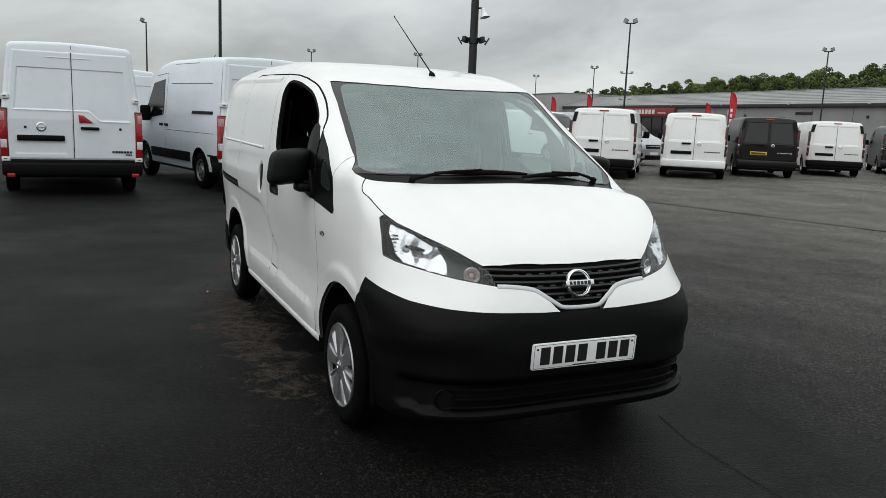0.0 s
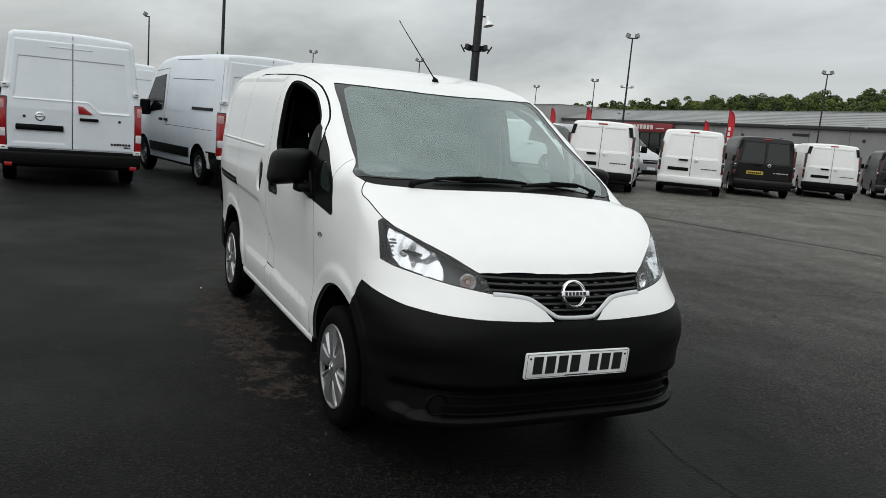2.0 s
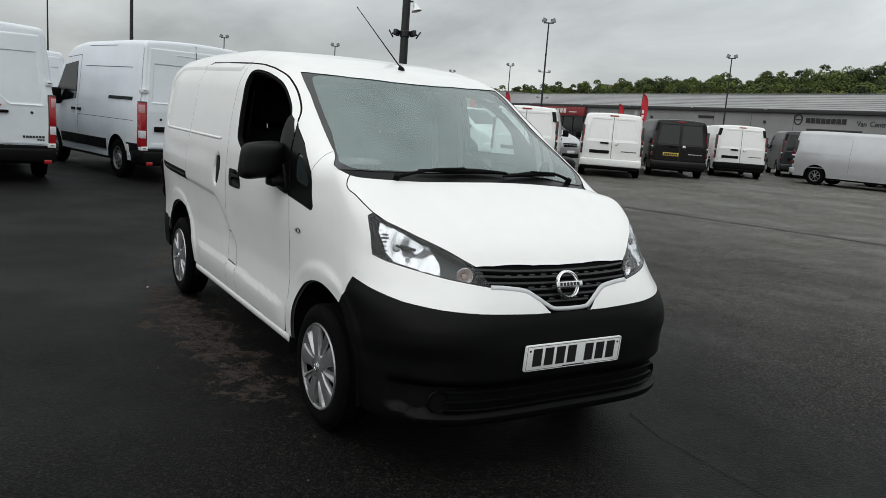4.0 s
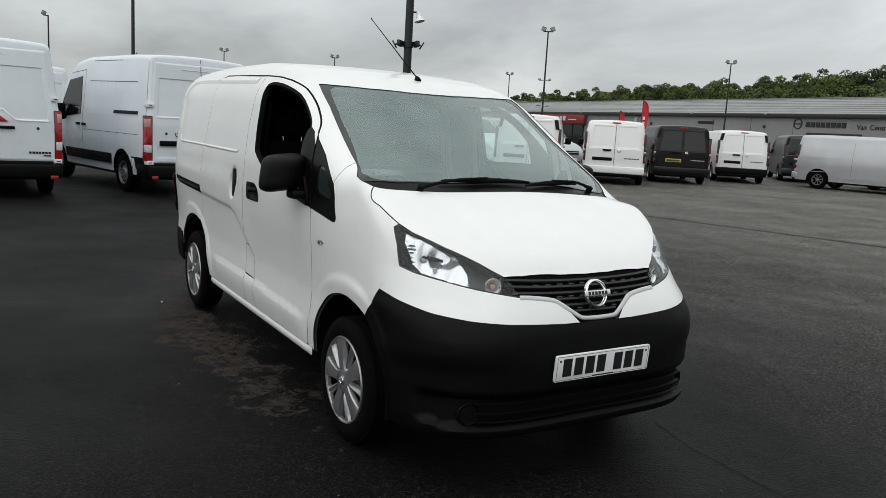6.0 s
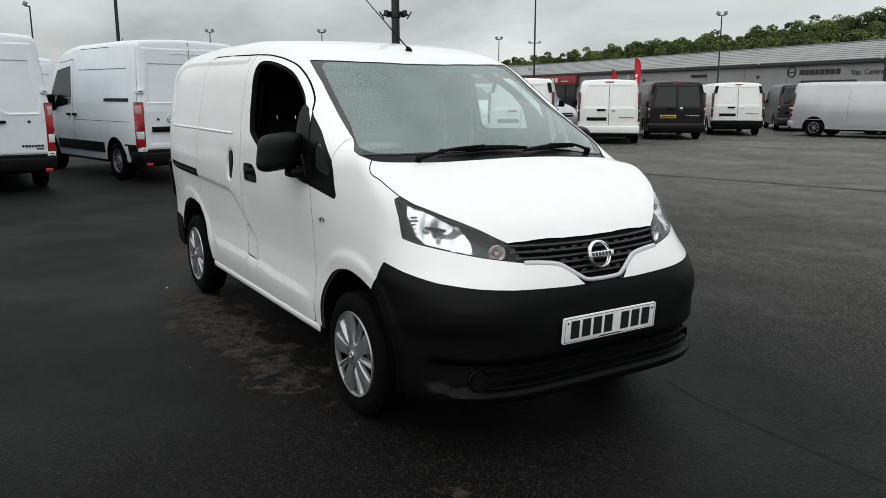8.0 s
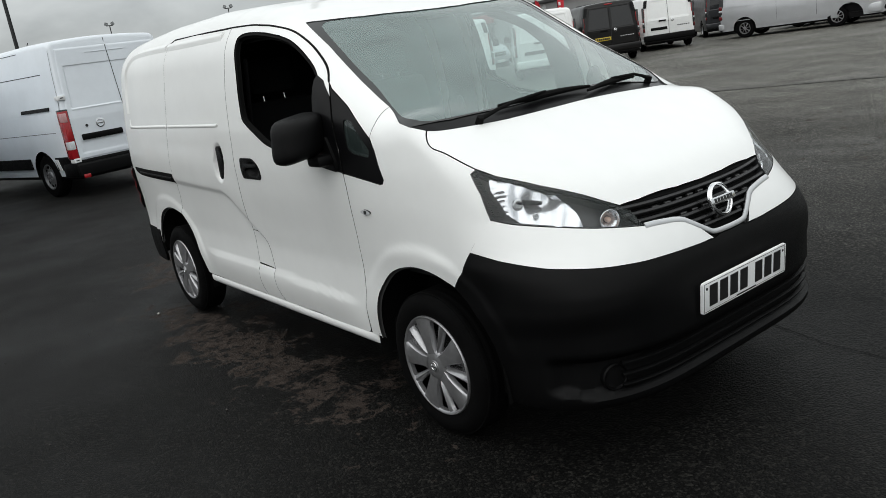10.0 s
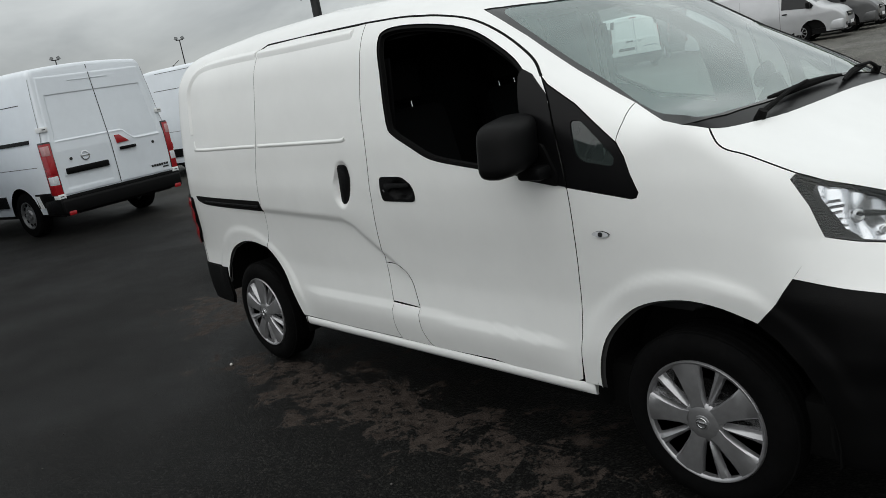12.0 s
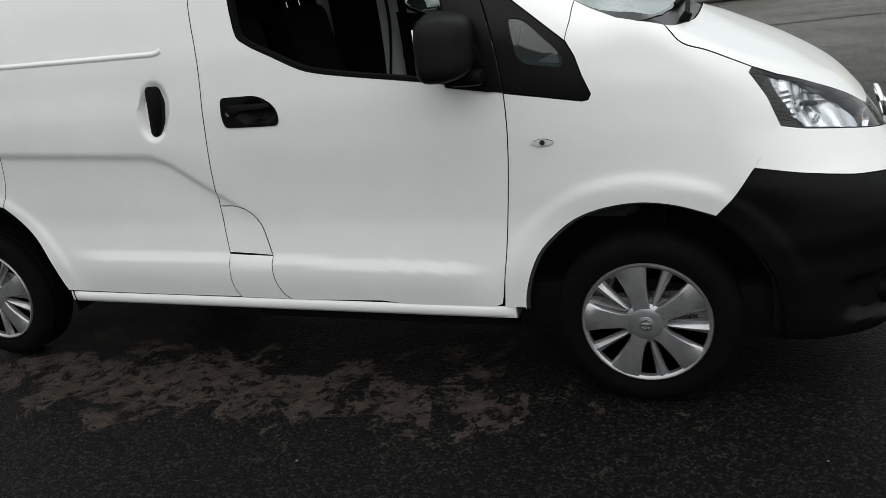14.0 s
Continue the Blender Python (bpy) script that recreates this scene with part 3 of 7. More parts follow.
def build_small_van():
    van = thing("panel_van", "small white panel van with black bumpers and the driver's window open", "van")
    W2 = [PAINT, RUBBER]

    # one shell: roof, screen pillars and rear quarters
    right = side(QUARTER_TOP + DOOR_TOP[::-1][1:] + ROOF_GAP[::-1][1:] + SLIDE_REAR[1:] + ARCH_R_REAR[::-1][1:-2] + [(-3.10, 0.528), (-3.30, 0.526), (-3.44, 0.524)], -1)
    edge = ring_of([(-0.207, -0.795, 1.166), (-0.194, -0.761, 1.213), (-0.190, -0.685, 1.259)]) [1:]
    edge += ring_of(SCREEN_SIDE[::-1][1:]) + ring_of(SCREEN_TOP[1:])
    half = right[::-1] + edge                          # from the tail forward to the screen's top middle
    outline = half + [(x, -a) for x, a in half[::-1][1:]]
    shell = part("roof_shell", skin(ring, outline, s=0.015, gap=0.0012), [PAINT, SEAM_GREY], van)

    def tail(uv):
        uv = np.asarray(uv, float).reshape(-1, 2)
        a, z = uv[:, 0] / 0.9, uv[:, 1]
        return reach(np.stack([0 * a - 2.75, 0 * a, z], 1), np.stack([-np.cos(a), np.sin(a), 0 * a], 1), 2.0)

    def to_tail(p):
        return (0.9 * math.atan2(p[1], -p[0] - 2.75), p[2])

    rim = [to_tail(q) for q in ring([(-3.44, a) for a in np.linspace(right[-1][1], -right[-1][1], 60)])]
    part("rear_doors", skin(tail, rim, s=0.03), W2, van)
    low = [to_tail(side_point(-3.10, 0.524)), to_tail(side_point(-3.115, 0.43)), to_tail(side_point(-3.13, 0.34)), to_tail(side_point(-3.18, 0.285))]
    bump_out = low + [(-b, z) for b, z in low[::-1]]
    part("rear_bumper", skin(tail, bump_out, s=0.035, lift=0.006), [PLASTIC, RUBBER], van, "black plastic rear bumper")

    # bonnet, screen
    bonnet = [to_ring(p) for p in spline(BONNET_SIDE, 3) + HEAD_TOP[1:] + BONNET_NOSE[1:]]
    rear = [to_ring(p) for p in spline(SCREEN_LOW, 3)]
    half = rear[::-1] + bonnet[1:]
    part("bonnet", skin(ring, half + [(x, -a) for x, a in half[::-1]][1:-1], s=0.024), W2, van)
    # the bonnet closes at its rear middle
    clear = []
    for p in [(-0.748, 0.0, 0), (-0.755, -0.25, 0), (-0.780, -0.47, 0), (-0.792, -0.545, 0), (-0.775, -0.585, 0), (-0.735, -0.602, 0), (-0.598, -0.622, 0), (-0.450, -0.640, 0), (-0.300, -0.660, 0), (-0.173, -0.690, 0), (-0.090, -0.715, 0), (-0.020, -0.718, 0), (0.022, -0.690, 0), (0.042, -0.580, 0), (0.055, -0.396, 0), (0.062, -0.20, 0), (0.064, 0.0, 0)]:
        q = reach(np.array([[p[0], p[1], 0.8]]), np.array([[0, 0, 1.0]]))[0]
        clear.append(to_ring(q))
    clear = spline(clear, 3)
    clear = clear + [(x, -a) for x, a in clear[::-1]][1:-1]
    glass_low = [on_top(x, y) for x, y in ((0.028, -0.722), (0.052, -0.600), (0.067, -0.400), (0.075, -0.200), (0.077, 0.0))]
    frit_half = [to_ring(p) for p in SCREEN_TOP[::-1] + SCREEN_SIDE[1:] + SCREEN_FOOT[1:4] + glass_low]
    part("screen_border", skin(ring, frit_half + [(x, -a) for x, a in frit_half[::-1]][1:-1], [clear], s=0.03, lift=-0.003, gap=0.001, depth=0.006, lip=0.004), [FRIT, RUBBER], van, "dark printed border of the windscreen")
    low_run = [to_ring(p) for p in SCREEN_FOOT[3:] + SCREEN_LOW[1:]]
    up_run = [to_ring(p) for p in glass_low]
    loop = low_run + [(x, -a) for x, a in low_run[::-1][1:]] + [(x, -a) for x, a in up_run] + up_run[::-1][1:]
    part("scuttle", skin(ring, loop, s=0.02, lift=-0.006, gap=0.001, depth=0.006, lip=0.004), [GLOSS_BLACK, RUBBER], van, "black plastic scuttle below the windscreen")
    pane = part("windscreen", skin(ring, clear, s=0.03, lift=-0.004, gap=-0.004, depth=0), SCREEN, van, "green-tinted windscreen with a painted veil of sky reflection")
    pane.visible_shadow = False

    for s in (-1, 1):
        mir = Matrix.Diagonal((1, 1, 1, 1)) if s < 0 else Matrix.Diagonal((1, -1, 1, 1))

        # front wing
        top_run = ring_of([(-0.207, -0.795, 1.166), (-0.194, -0.761, 1.213)] + SCREEN_FOOT + spline(BONNET_SIDE, 3)[1:] + HEAD_OUT[::-1][1:] + SEAM[1:], s)
        low_run = side([(0.257, 0.700)] + ARCH_F[:-1] + [(-0.384, 0.322), (-0.455, 0.322)] + DOOR_FRONT[::-1][1:11] + QUARTER_FRONT[:-1], s)
        part("front_wing", skin(ring, top_run + low_run, s=0.018, gap=0.0014), [PAINT, SEAM_GREY], van)

        # front door with its opening
        door_line = side(DOOR_TOP + DOOR_FRONT[1:] + [(-0.461, 0.332), (-0.487, 0.320), (-0.800, 0.317), (-1.245, 0.320)] + FLAP_LOW[::-1] + FLAP_ARC[::-1][1:] + DOOR_REAR[::-1][1:-1], s)
        hole = side(WINDOW if s < 0 else [(max(-1.385, x - 0.085), z) for x, z in WINDOW], s)
        frame = side(rounded([(-1.367, 1.079), (-1.215, 1.080), (-1.153, 1.036), (-1.153, 0.970), (-1.372, 0.970), (-1.377, 1.016)], [0.02, 0.06, 0.05, 0.03, 0.03, 0.02]), s)
        cut = [tuple(p) for p in shrink(np.array(frame), 0.006)]
        door = part("front_door", skin(ring, door_line, [hole, cut], s=0.013, gap=0.002), W2, van)
        inner = shrink(np.array(hole), 0.011)
        part("window_frame", skin(ring, hole, [[tuple(p) for p in inner]], s=0.02, lift=-0.004, gap=0.001, depth=0.018, lip=0.002), [RUBBER, RUBBER], door, "black rubber window frame")
        if s > 0:
            g = part("window_pane", skin(ring, [tuple(p) for p in inner], s=0.05, lift=-0.012, gap=-0.004, depth=0), PANE, door)
            g.visible_shadow = False
        tri = side([(-0.562, 1.420), (-0.520, 1.398)] + DOOR_FRONT[2:11] + [(-0.389, 1.031), (-0.518, 1.056), (-0.570, 1.402)], s)
        part("sail_panel", skin(ring, tri, s=0.03, lift=0.003, gap=0.0022, depth=0.012), [GLOSS_BLACK, RUBBER], door, "black triangular sail panel")
        cup = part("door_handle", skin(ring, frame, s=0.012, lift=0.003, depth=0.008, sink=lambda uv, p: 0.022 * step(1 - ((p[:, 0] + 1.240) / 0.080) ** 2 - ((p[:, 2] - 1.020) / 0.036) ** 2, 0.0, 0.6)), [PLASTIC, RUBBER], door, "black flush door handle")
        bm = bmesh.new()
        y = side_point(-1.25, 1.035)[1]
        prism(bm, rounded([(-1.348, 1.021), (-1.335, 1.051), (-1.185, 1.051), (-1.174, 1.034), (-1.306, 1.029), (-1.316, 1.011)], 0.008), y - 0.006, y + 0.006, bevel=0.002)
        bmesh.ops.transform(bm, matrix=mir, verts=bm.verts)
        part("lever", bm, PLASTIC, cup)
        bm = bmesh.new()
        tube(bm, (-1.345, y - 0.005, 1.020), (-1.345, y + 0.01, 1.020), 0.0075, n=14)
        bmesh.ops.transform(bm, matrix=mir, verts=bm.verts)
        part("lock", bm, CHROME, cup)

        # black quarter light ahead of the door
        q_line = side(QUARTER_FRONT + QUARTER_TOP[1:] + DOOR_FRONT[1:12], s)
        q_glass = side(rounded([(-0.361, 1.239), (-0.327, 1.235), (-0.214, 1.121), (-0.221, 1.096), (-0.322, 1.114), (-0.345, 1.136)], [0.01, 0.02, 0.03, 0.012, 0.02, 0.02]), s)
        quarter = part("quarter_light", skin(ring, q_line, [q_glass], s=0.024, lift=-0.001, depth=0.008), [GLOSS_BLACK, RUBBER], van, "gloss black quarter light surround")
        g = part("quarter_pane", skin(ring, q_glass, s=0.03, lift=-0.006, gap=-0.004, depth=0), PANE, quarter)
        g.visible_shadow = False

        # fuel flap and the pillar's foot
        flap = side(FLAP_ARC + [(-1.40, 0.503), (-1.486, 0.507)] + SLIDE_FRONT[1:2], s)
        part("fuel_flap" if s < 0 else "pillar_panel", skin(ring, flap, s=0.024, gap=0.002), W2, van)
        foot = side([(-1.486, 0.503), (-1.40, 0.499)] + FLAP_LOW + [(-1.478, 0.324)] + SLIDE_FRONT[::-1][1:4], s)
        part("pillar_foot", skin(ring, foot, s=0.024, gap=0.0012), W2, van)

        # sliding door, its handle, its rail
        slide_line = side(ROOF_GAP + DOOR_REAR[1:] + SLIDE_FRONT[1:] + [(-1.86, 0.324), (-2.322, 0.327)] + ARCH_R_FRONT[::-1][1:] + SLIDE_REAR[::-1][1:-1], s)
        slide = part("sliding_door", skin(ring, slide_line, s=0.013, gap=0.0016), [PAINT, SEAM_GREY], van)
        bm = bmesh.new()
        y = side_point(-1.70, 1.15)[1]
        prism(bm, rounded([(-1.668, 1.130), (-1.622, 1.128), (-1.608, 1.073), (-1.622, 1.008), (-1.652, 0.954), (-1.684, 0.956)], 0.012), y + 0.002, y + 0.035, bevel=0.005)
        bmesh.ops.transform(bm, matrix=mir, verts=bm.verts)
        part("door_handle", bm, PLASTIC, slide, "black vertical pull handle")
        rail = side(rounded([(-3.262, 0.971), (-2.444, 0.956), (-2.434, 0.899), (-3.138, 0.920), (-3.24, 0.940)], [0.02, 0.004, 0.004, 0.05, 0.02]), s)
        rail_ob = part("door_rail", skin(ring, rail, s=0.02, lift=0.002, gap=0, depth=0.004), [RUBBER, RUBBER], van, "black sliding door rail")
        q = [side([(x, 0.934 + 0.020 * (-2.8 - x))], s)[0] for x in np.linspace(-3.12, -2.46, 20)]
        part("rail_strip", ribbon(ring, q, 0.012, 0.003, 0.005), PLASTIC, rail_ob)

        # dark drip channel over the doors
        part("drip_channel", ribbon(ring, side(ROOF_GAP + DOOR_TOP[1:], s), 0.009, -0.0015, 0.0035), RUBBER, van, "thin black drip channel")

        # pressed edges round the upper load panel: a ledge above, a fine ridge below
        ledge = spline([(-3.118, 1.33), (-3.118, 1.50), (-3.095, 1.595), (-3.020, 1.658), (-2.900, 1.682), (-2.570, 1.684), (-1.970, 1.672), (-1.510, 1.664)], 24)
        ridge_run = spline([(-3.105, 1.290), (-3.095, 1.255), (-3.060, 1.242), (-2.500, 1.240), (-1.700, 1.236), (-1.600, 1.237), (-1.570, 1.246)], 24)
        lip = ((-0.5, 0.0), (-0.42, 0.12), (-0.14, 0.88), (-0.04, 1.0), (0.06, 0.92), (0.5, 0.0))
        bead = ((-0.5, -0.1), (-0.30, 0.55), (-0.05, 1.0), (0.15, 0.9), (0.35, 0.4), (0.5, -0.1))
        for run, w, h, cut_x, across in ((ledge, 0.044, 0.0130, -2.318, lip), (ridge_run, 0.020, 0.0065, -2.367, bead)):
            across = across if s < 0 else [(-f, k) for f, k in across[::-1]]
            for owner, keep in ((shell, [q for q in run if q[0] <= cut_x - 0.004]), (slide, [q for q in run if q[0] >= cut_x + 0.004])):
                part("pressed_edge", ribbon(ring, side(keep, s), w, -0.001, h, across), PAINT, owner)

        # sill: a rounded skirt that runs straight from arch to arch
        prof = [(0.000, 0.322), (0.005, 0.316), (0.007, 0.304), (0.005, 0.290), (-0.004, 0.278), (-0.022, 0.273), (-0.090, 0.271)]
        xs = np.concatenate([np.linspace(-2.322, -2.26, 6), np.linspace(-2.2, -0.50, 28), np.linspace(-0.46, -0.420, 8)])
        base_y = np.array([abs(side_point(x, 0.325)[1]) for x in xs])
        base_y = np.polyval(np.polyfit(xs, base_y, 2), xs)
        bm = bmesh.new()
        ease = np.clip(np.minimum(xs + 2.322, -0.420 - xs) / 0.07, 0, 1) ** 0.6
        rows = [[bm.verts.new((x, s * (y + (o * e if o > 0 else o) - 0.004 - 0.004 * (1 - e)), z)) for o, z in prof] for x, y, e in zip(xs, base_y, ease)]
        for a, b in zip(rows, rows[1:]):
            for i in range(len(prof) - 1):
                bm.faces.new((a[i], a[i + 1], b[i + 1], b[i]))
        bm.faces.new(rows[0])
        bm.faces.new(rows[-1])
        part("sill", bm, PAINT, van)

        # side repeater
        c = side(rounded([(-0.327, 0.879), (-0.286, 0.893), (-0.243, 0.879), (-0.286, 0.865)], 0.022, 6), s)
        rep = part("side_repeater", skin(ring, c, s=0.01, lift=0.006, gap=0, depth=0.008), [CLEAR_LENS, RUBBER], van, "clear oval side indicator")
        bm = bmesh.new()
        y = side_point(-0.286, 0.879)[1]
        tube(bm, (-0.284, y - 0.009, 0.879), (-0.284, y, 0.879), 0.008, n=12)
        bmesh.ops.transform(bm, matrix=mir, verts=bm.verts)
        part("bulb", bm, LAMP_DARK, rep)

        # headlamp: bowl, reflectors, bulbs and a clear lens
        head = nose_of(spline(HEAD_TOP, 3) + HEAD_IN[1:] + HEAD_LOW[1:] + HEAD_OUT[1:-1], s)
        lamp = part("headlight", skin(nose, head, s=0.02, gap=0.002, lift=-0.058, depth=0), LAMP_DARK, van, "clear headlamp with a smoked inner end")
        wall = bmesh.new()
        rim2 = shrink(resample(head, 0.02), 0.002)
        q = nose(rim2)
        nq = slope(q)
        rows = [[wall.verts.new(c) for c in q + nq * h] for h in (-0.002, -0.06)]
        for i in range(len(q)):
            j = (i + 1) % len(q)
            wall.faces.new((rows[0][i], rows[0][j], rows[1][j], rows[1][i]))
        part("lamp_wall", wall, LAMP_DARK, lamp)
        shine = nose_of([(0.350, -0.724, 1.016), (0.429, -0.661, 0.992), (0.519, -0.569, 0.953), (0.555, -0.559, 0.914), (0.580, -0.549, 0.880), (0.611, -0.556, 0.833), (0.525, -0.651, 0.849), (0.456, -0.704, 0.870), (0.419, -0.725, 0.895), (0.400, -0.728, 0.928), (0.365, -0.736, 0.977)], s)
        # a bowl hollowed towards its middle, with an upright fold and stepped outer flutes
        part("reflector", skin(nose, shine, s=0.008, lift=-0.014, depth=0.03, lip=-0.004, sink=lambda uv, p: 0.036 * bump(np.hypot((p[:, 0] - 0.475) * 0.9, p[:, 2] - 0.925), 0.0, 0.050)
             + 0.010 * step(p[:, 0] + 0.55 * (p[:, 2] - 0.93), 0.535, 0.545) - 0.006 * step(-(p[:, 0] + 0.35 * (p[:, 2] - 0.93)), -0.425, -0.415)
             + 0.0030 * np.sin(p[:, 0] * 170 + p[:, 2] * 60) + 0.0025 * np.sin(p[:, 2] * 420) * step(-(p[:, 0] + 0.3 * (p[:, 2] - 0.93)), -0.420, -0.395)), [REFLECTOR, REFLECTOR], lamp, "bright hollow reflector with a fold")
        def lamp_point(q, h):
            c = nose(nose_of([q], s))
            return Vector(c[0]) + Vector(slope(c)[0]) * h
        bm = bmesh.new()
        a, b = lamp_point((0.430, -0.698, 0.938), -0.026), lamp_point((0.503, -0.625, 0.930), -0.030)
        pipe(bm, [a, (a * 2 + b) / 3, (a + b * 2) / 3, b], [0.005, 0.009, 0.009, 0.006], 10)
        part("bulb_shield", bm, TRIM_GREY, lamp)
        for q, r in (((0.445, -0.690, 0.932), 0.017), ((0.486, -0.655, 0.888), 0.010)):
            bm = bmesh.new()
            c = lamp_point(q, -0.030)
            lathe(bm, [(r, 0.0), (r, 0.008), (r * 0.72, 0.010), (r * 0.5, 0.004), (0.0001, 0.004)], 18, Matrix.Translation(c) @ Vector((0.85, 0.5 * s, 0.1)).to_track_quat("Z", "Y").to_matrix().to_4x4())
            part("bulb_socket", bm, SATIN, lamp)
        bm = bmesh.new()
        base = lamp_point((0.648, -0.460, 0.856), -0.046)
        mm = Matrix.Translation(base) @ Vector((1.0, 0.45 * s, 0.05)).to_track_quat("Z", "Y").to_matrix().to_4x4()
        lathe(bm, [(0.012, 0.0), (0.026, 0.010), (0.034, 0.022), (0.036, 0.030), (0.034, 0.031), (0.030, 0.022), (0.012, 0.004)], 24, mm, True)
        part("indicator_bowl", bm, REFLECTOR, lamp, smooth=10)
        bm = bmesh.new()
        lathe(bm, [(0.009, 0.002), (0.010, 0.016), (0.006, 0.024), (0.0001, 0.026)], 16, mm)
        part("indicator_bulb", bm, AMBER, lamp)
        for k in range(19):                            # fine ribs at the outer end
            z = 0.893 + 0.0075 * k
            wide = 0.020 + 0.028 * (1 - k / 18)
            run = [to_nose((0.374 - 0.50 * (z - 0.884) + d, s * (0.761 - 0.06 * (z - 0.884) - 0.5 * d), z - 0.15 * d)) for d in (0.003, wide * 0.5, wide)]
            part("lamp_rib", ribbon(nose, run, 0.0035, -0.014, 0.006), TRIM_GREY, lamp)
        g = part("lens", skin(nose, head, s=0.03, gap=0.0015, lift=0.0, depth=0), LENS, lamp, "clear plastic lens")
        g.visible_shadow = False

        # white upper bumper
        cover = nose_of(HEAD_LOW[::-1] + STRIP[1:4] + [(0.760, -0.140, 0.724), (0.774, -0.107, 0.690)] + WHITE_LOW[::-1][1:] + SEAM[::-1][1:-1], s)
        part("bumper_cover", skin(nose, cover, s=0.018, gap=0.0012), [PAINT, SEAM_GREY], van)

        # wheel arch liner
        for cx, r, low_end in ((0.0, 0.400, -0.04), (-2.72, 0.42, 0.07)):
            bm = bmesh.new()
            n = 24
            rows = []
            for yy in (0.802, 0.55):
                rows.append([bm.verts.new((cx - r * math.cos(math.pi * (i / n * (1.04 - low_end) + low_end)), s * yy, 0.286 + r * math.sin(math.pi * (i / n * (1.04 - low_end) + low_end)))) for i in range(n + 1)])
            for i in range(n):
                bm.faces.new((rows[0][i], rows[0][i + 1], rows[1][i + 1], rows[1][i]))
            bm.faces.new(rows[1])
            part("arch_liner", bm, RUBBER, van)

        # rear lamp at the corner
        lamp_pts = [(-3.320, 0.955), (-3.50, 0.970), (-3.54, 0.82), (-3.54, 0.652), (-3.450, 0.652), (-3.40, 0.720), (-3.365, 0.82)]
        part("rear_light", skin(ring, side(rounded(lamp_pts, 0.02), s), s=0.025, lift=0.022, gap=0, depth=0.03, sink=lambda uv, p: 0.008 * (0.5 - 0.5 * np.cos(p[:, 2] * 62))), [RED_LENS, RUBBER], van, "red rear light cluster")

    # black lower bumper with its intake
    half = spline(WHITE_LOW, 2) + [(0.771, -0.060, 0.694), (0.772, 0.0, 0.692)]
    arch = [(0.247, -0.816, 0.692), (0.207, -0.823, 0.640), (0.268, -0.822, 0.594), (0.328, -0.818, 0.525), (0.368, -0.814, 0.450), (0.385, -0.808, 0.370), (0.385, -0.795, 0.285), (0.395, -0.780, 0.240)]
    low = [(0.45, -0.750, 0.236), (0.60, -0.630, 0.238), (0.72, -0.430, 0.240), (0.76, -0.200, 0.240), (0.765, 0.000, 0.240)]
    runs = [to_nose(p) for p in low[::-1] + arch[::-1] + half]
    loop = runs + [(-b, z) for b, z in runs[::-1]][1:-1]

    def intake(uv, p):
        b, z = np.abs(uv[:, 0]), uv[:, 1]
        floor_z = 0.272 + 0.30 * np.clip(b - 0.42, 0, 1) ** 1.7
        mouth = step(0.66 - b, 0.0, 0.05) * step(z - floor_z, 0.0, 0.014) * step(0.427 - z, 0.0, 0.03)
        cheek = step(b, 0.25, 0.50) * step(0.95 - b, 0, 0.30) * step(0.598 - 0.10 * np.clip(b - 0.4, 0, 1) - z, -0.01, 0.09) * step(z, 0.24, 0.40)
        return 0.034 * mouth + 0.014 * cheek - 0.004 * bump(z, floor_z - 0.014, 0.013) * step(0.66 - b, 0.0, 0.12)
    bumper = part("front_bumper", skin(nose, loop, s=0.014, gap=0.0015, depth=0.012, sink=intake), [PLASTIC, RUBBER], van, "black unpainted plastic front bumper")
    for z in (0.300, 0.340, 0.382):
        run = [(b, z + 0.05 * max(0, abs(b) - 0.2) ** 2) for b in np.linspace(-0.46, 0.46, 40)]
        part("slat", ribbon(nose, run, 0.013, -0.032, 0.014), PLASTIC, bumper)
    for s in (-1, 1):
        bm = bmesh.new()
        c = nose(nose_of([(0.719, -0.606, 0.338)], s))[0]
        mm = Matrix.Translation(Vector(c) - Vector((0.050, 0.030 * s, 0))) @ Vector((1.0, 0.3 * s, 0)).to_track_quat("Z", "Y").to_matrix().to_4x4()
        lathe(bm, [(0.046, 0.0), (0.047, 0.022), (0.043, 0.027), (0.038, 0.020), (0.036, 0.010), (0.0001, 0.008)], 28, mm)
        part("fog_lamp_blank", bm, PLASTIC, bumper)

    # grille: black backing, bars with raised blocks, satin strip, emblem
    strip = [to_nose(p) for p in both(spline(STRIP, 3))]
    grille_line = [to_nose(p) for p in both(BONNET_NOSE)][::-1]
    left = [to_nose(p) for p in [(q[0], -q[1], q[2]) for q in HEAD_IN]]
    right_in = [to_nose(p) for p in HEAD_IN]
    loop = right_in[:-1] + strip + left[::-1][1:-1] + grille_line
    grille = part("grille", skin(nose, loop, s=0.025, lift=-0.030, gap=-0.004, depth=0), RUBBER, van, "black horizontal-bar grille")
    for k, z in enumerate((0.852, 0.829, 0.806, 0.783, 0.760, 0.736)):
        reach_b = np.interp(z, (0.728, 0.753, 0.778, 0.793, 0.87), (0.09, 0.15, 0.205, 0.330, 0.385)) - 0.012
        if z > 0.79:
            reach_b = np.interp(z, (0.785, 0.875), (0.338, 0.415)) - 0.012
        run = [(b, z + 0.012 * (b / 0.4) ** 2) for b in np.linspace(-reach_b, reach_b, 30)]
        part("bar", ribbon(nose, run, 0.013, -0.018, 0.012), GRILLE, grille)
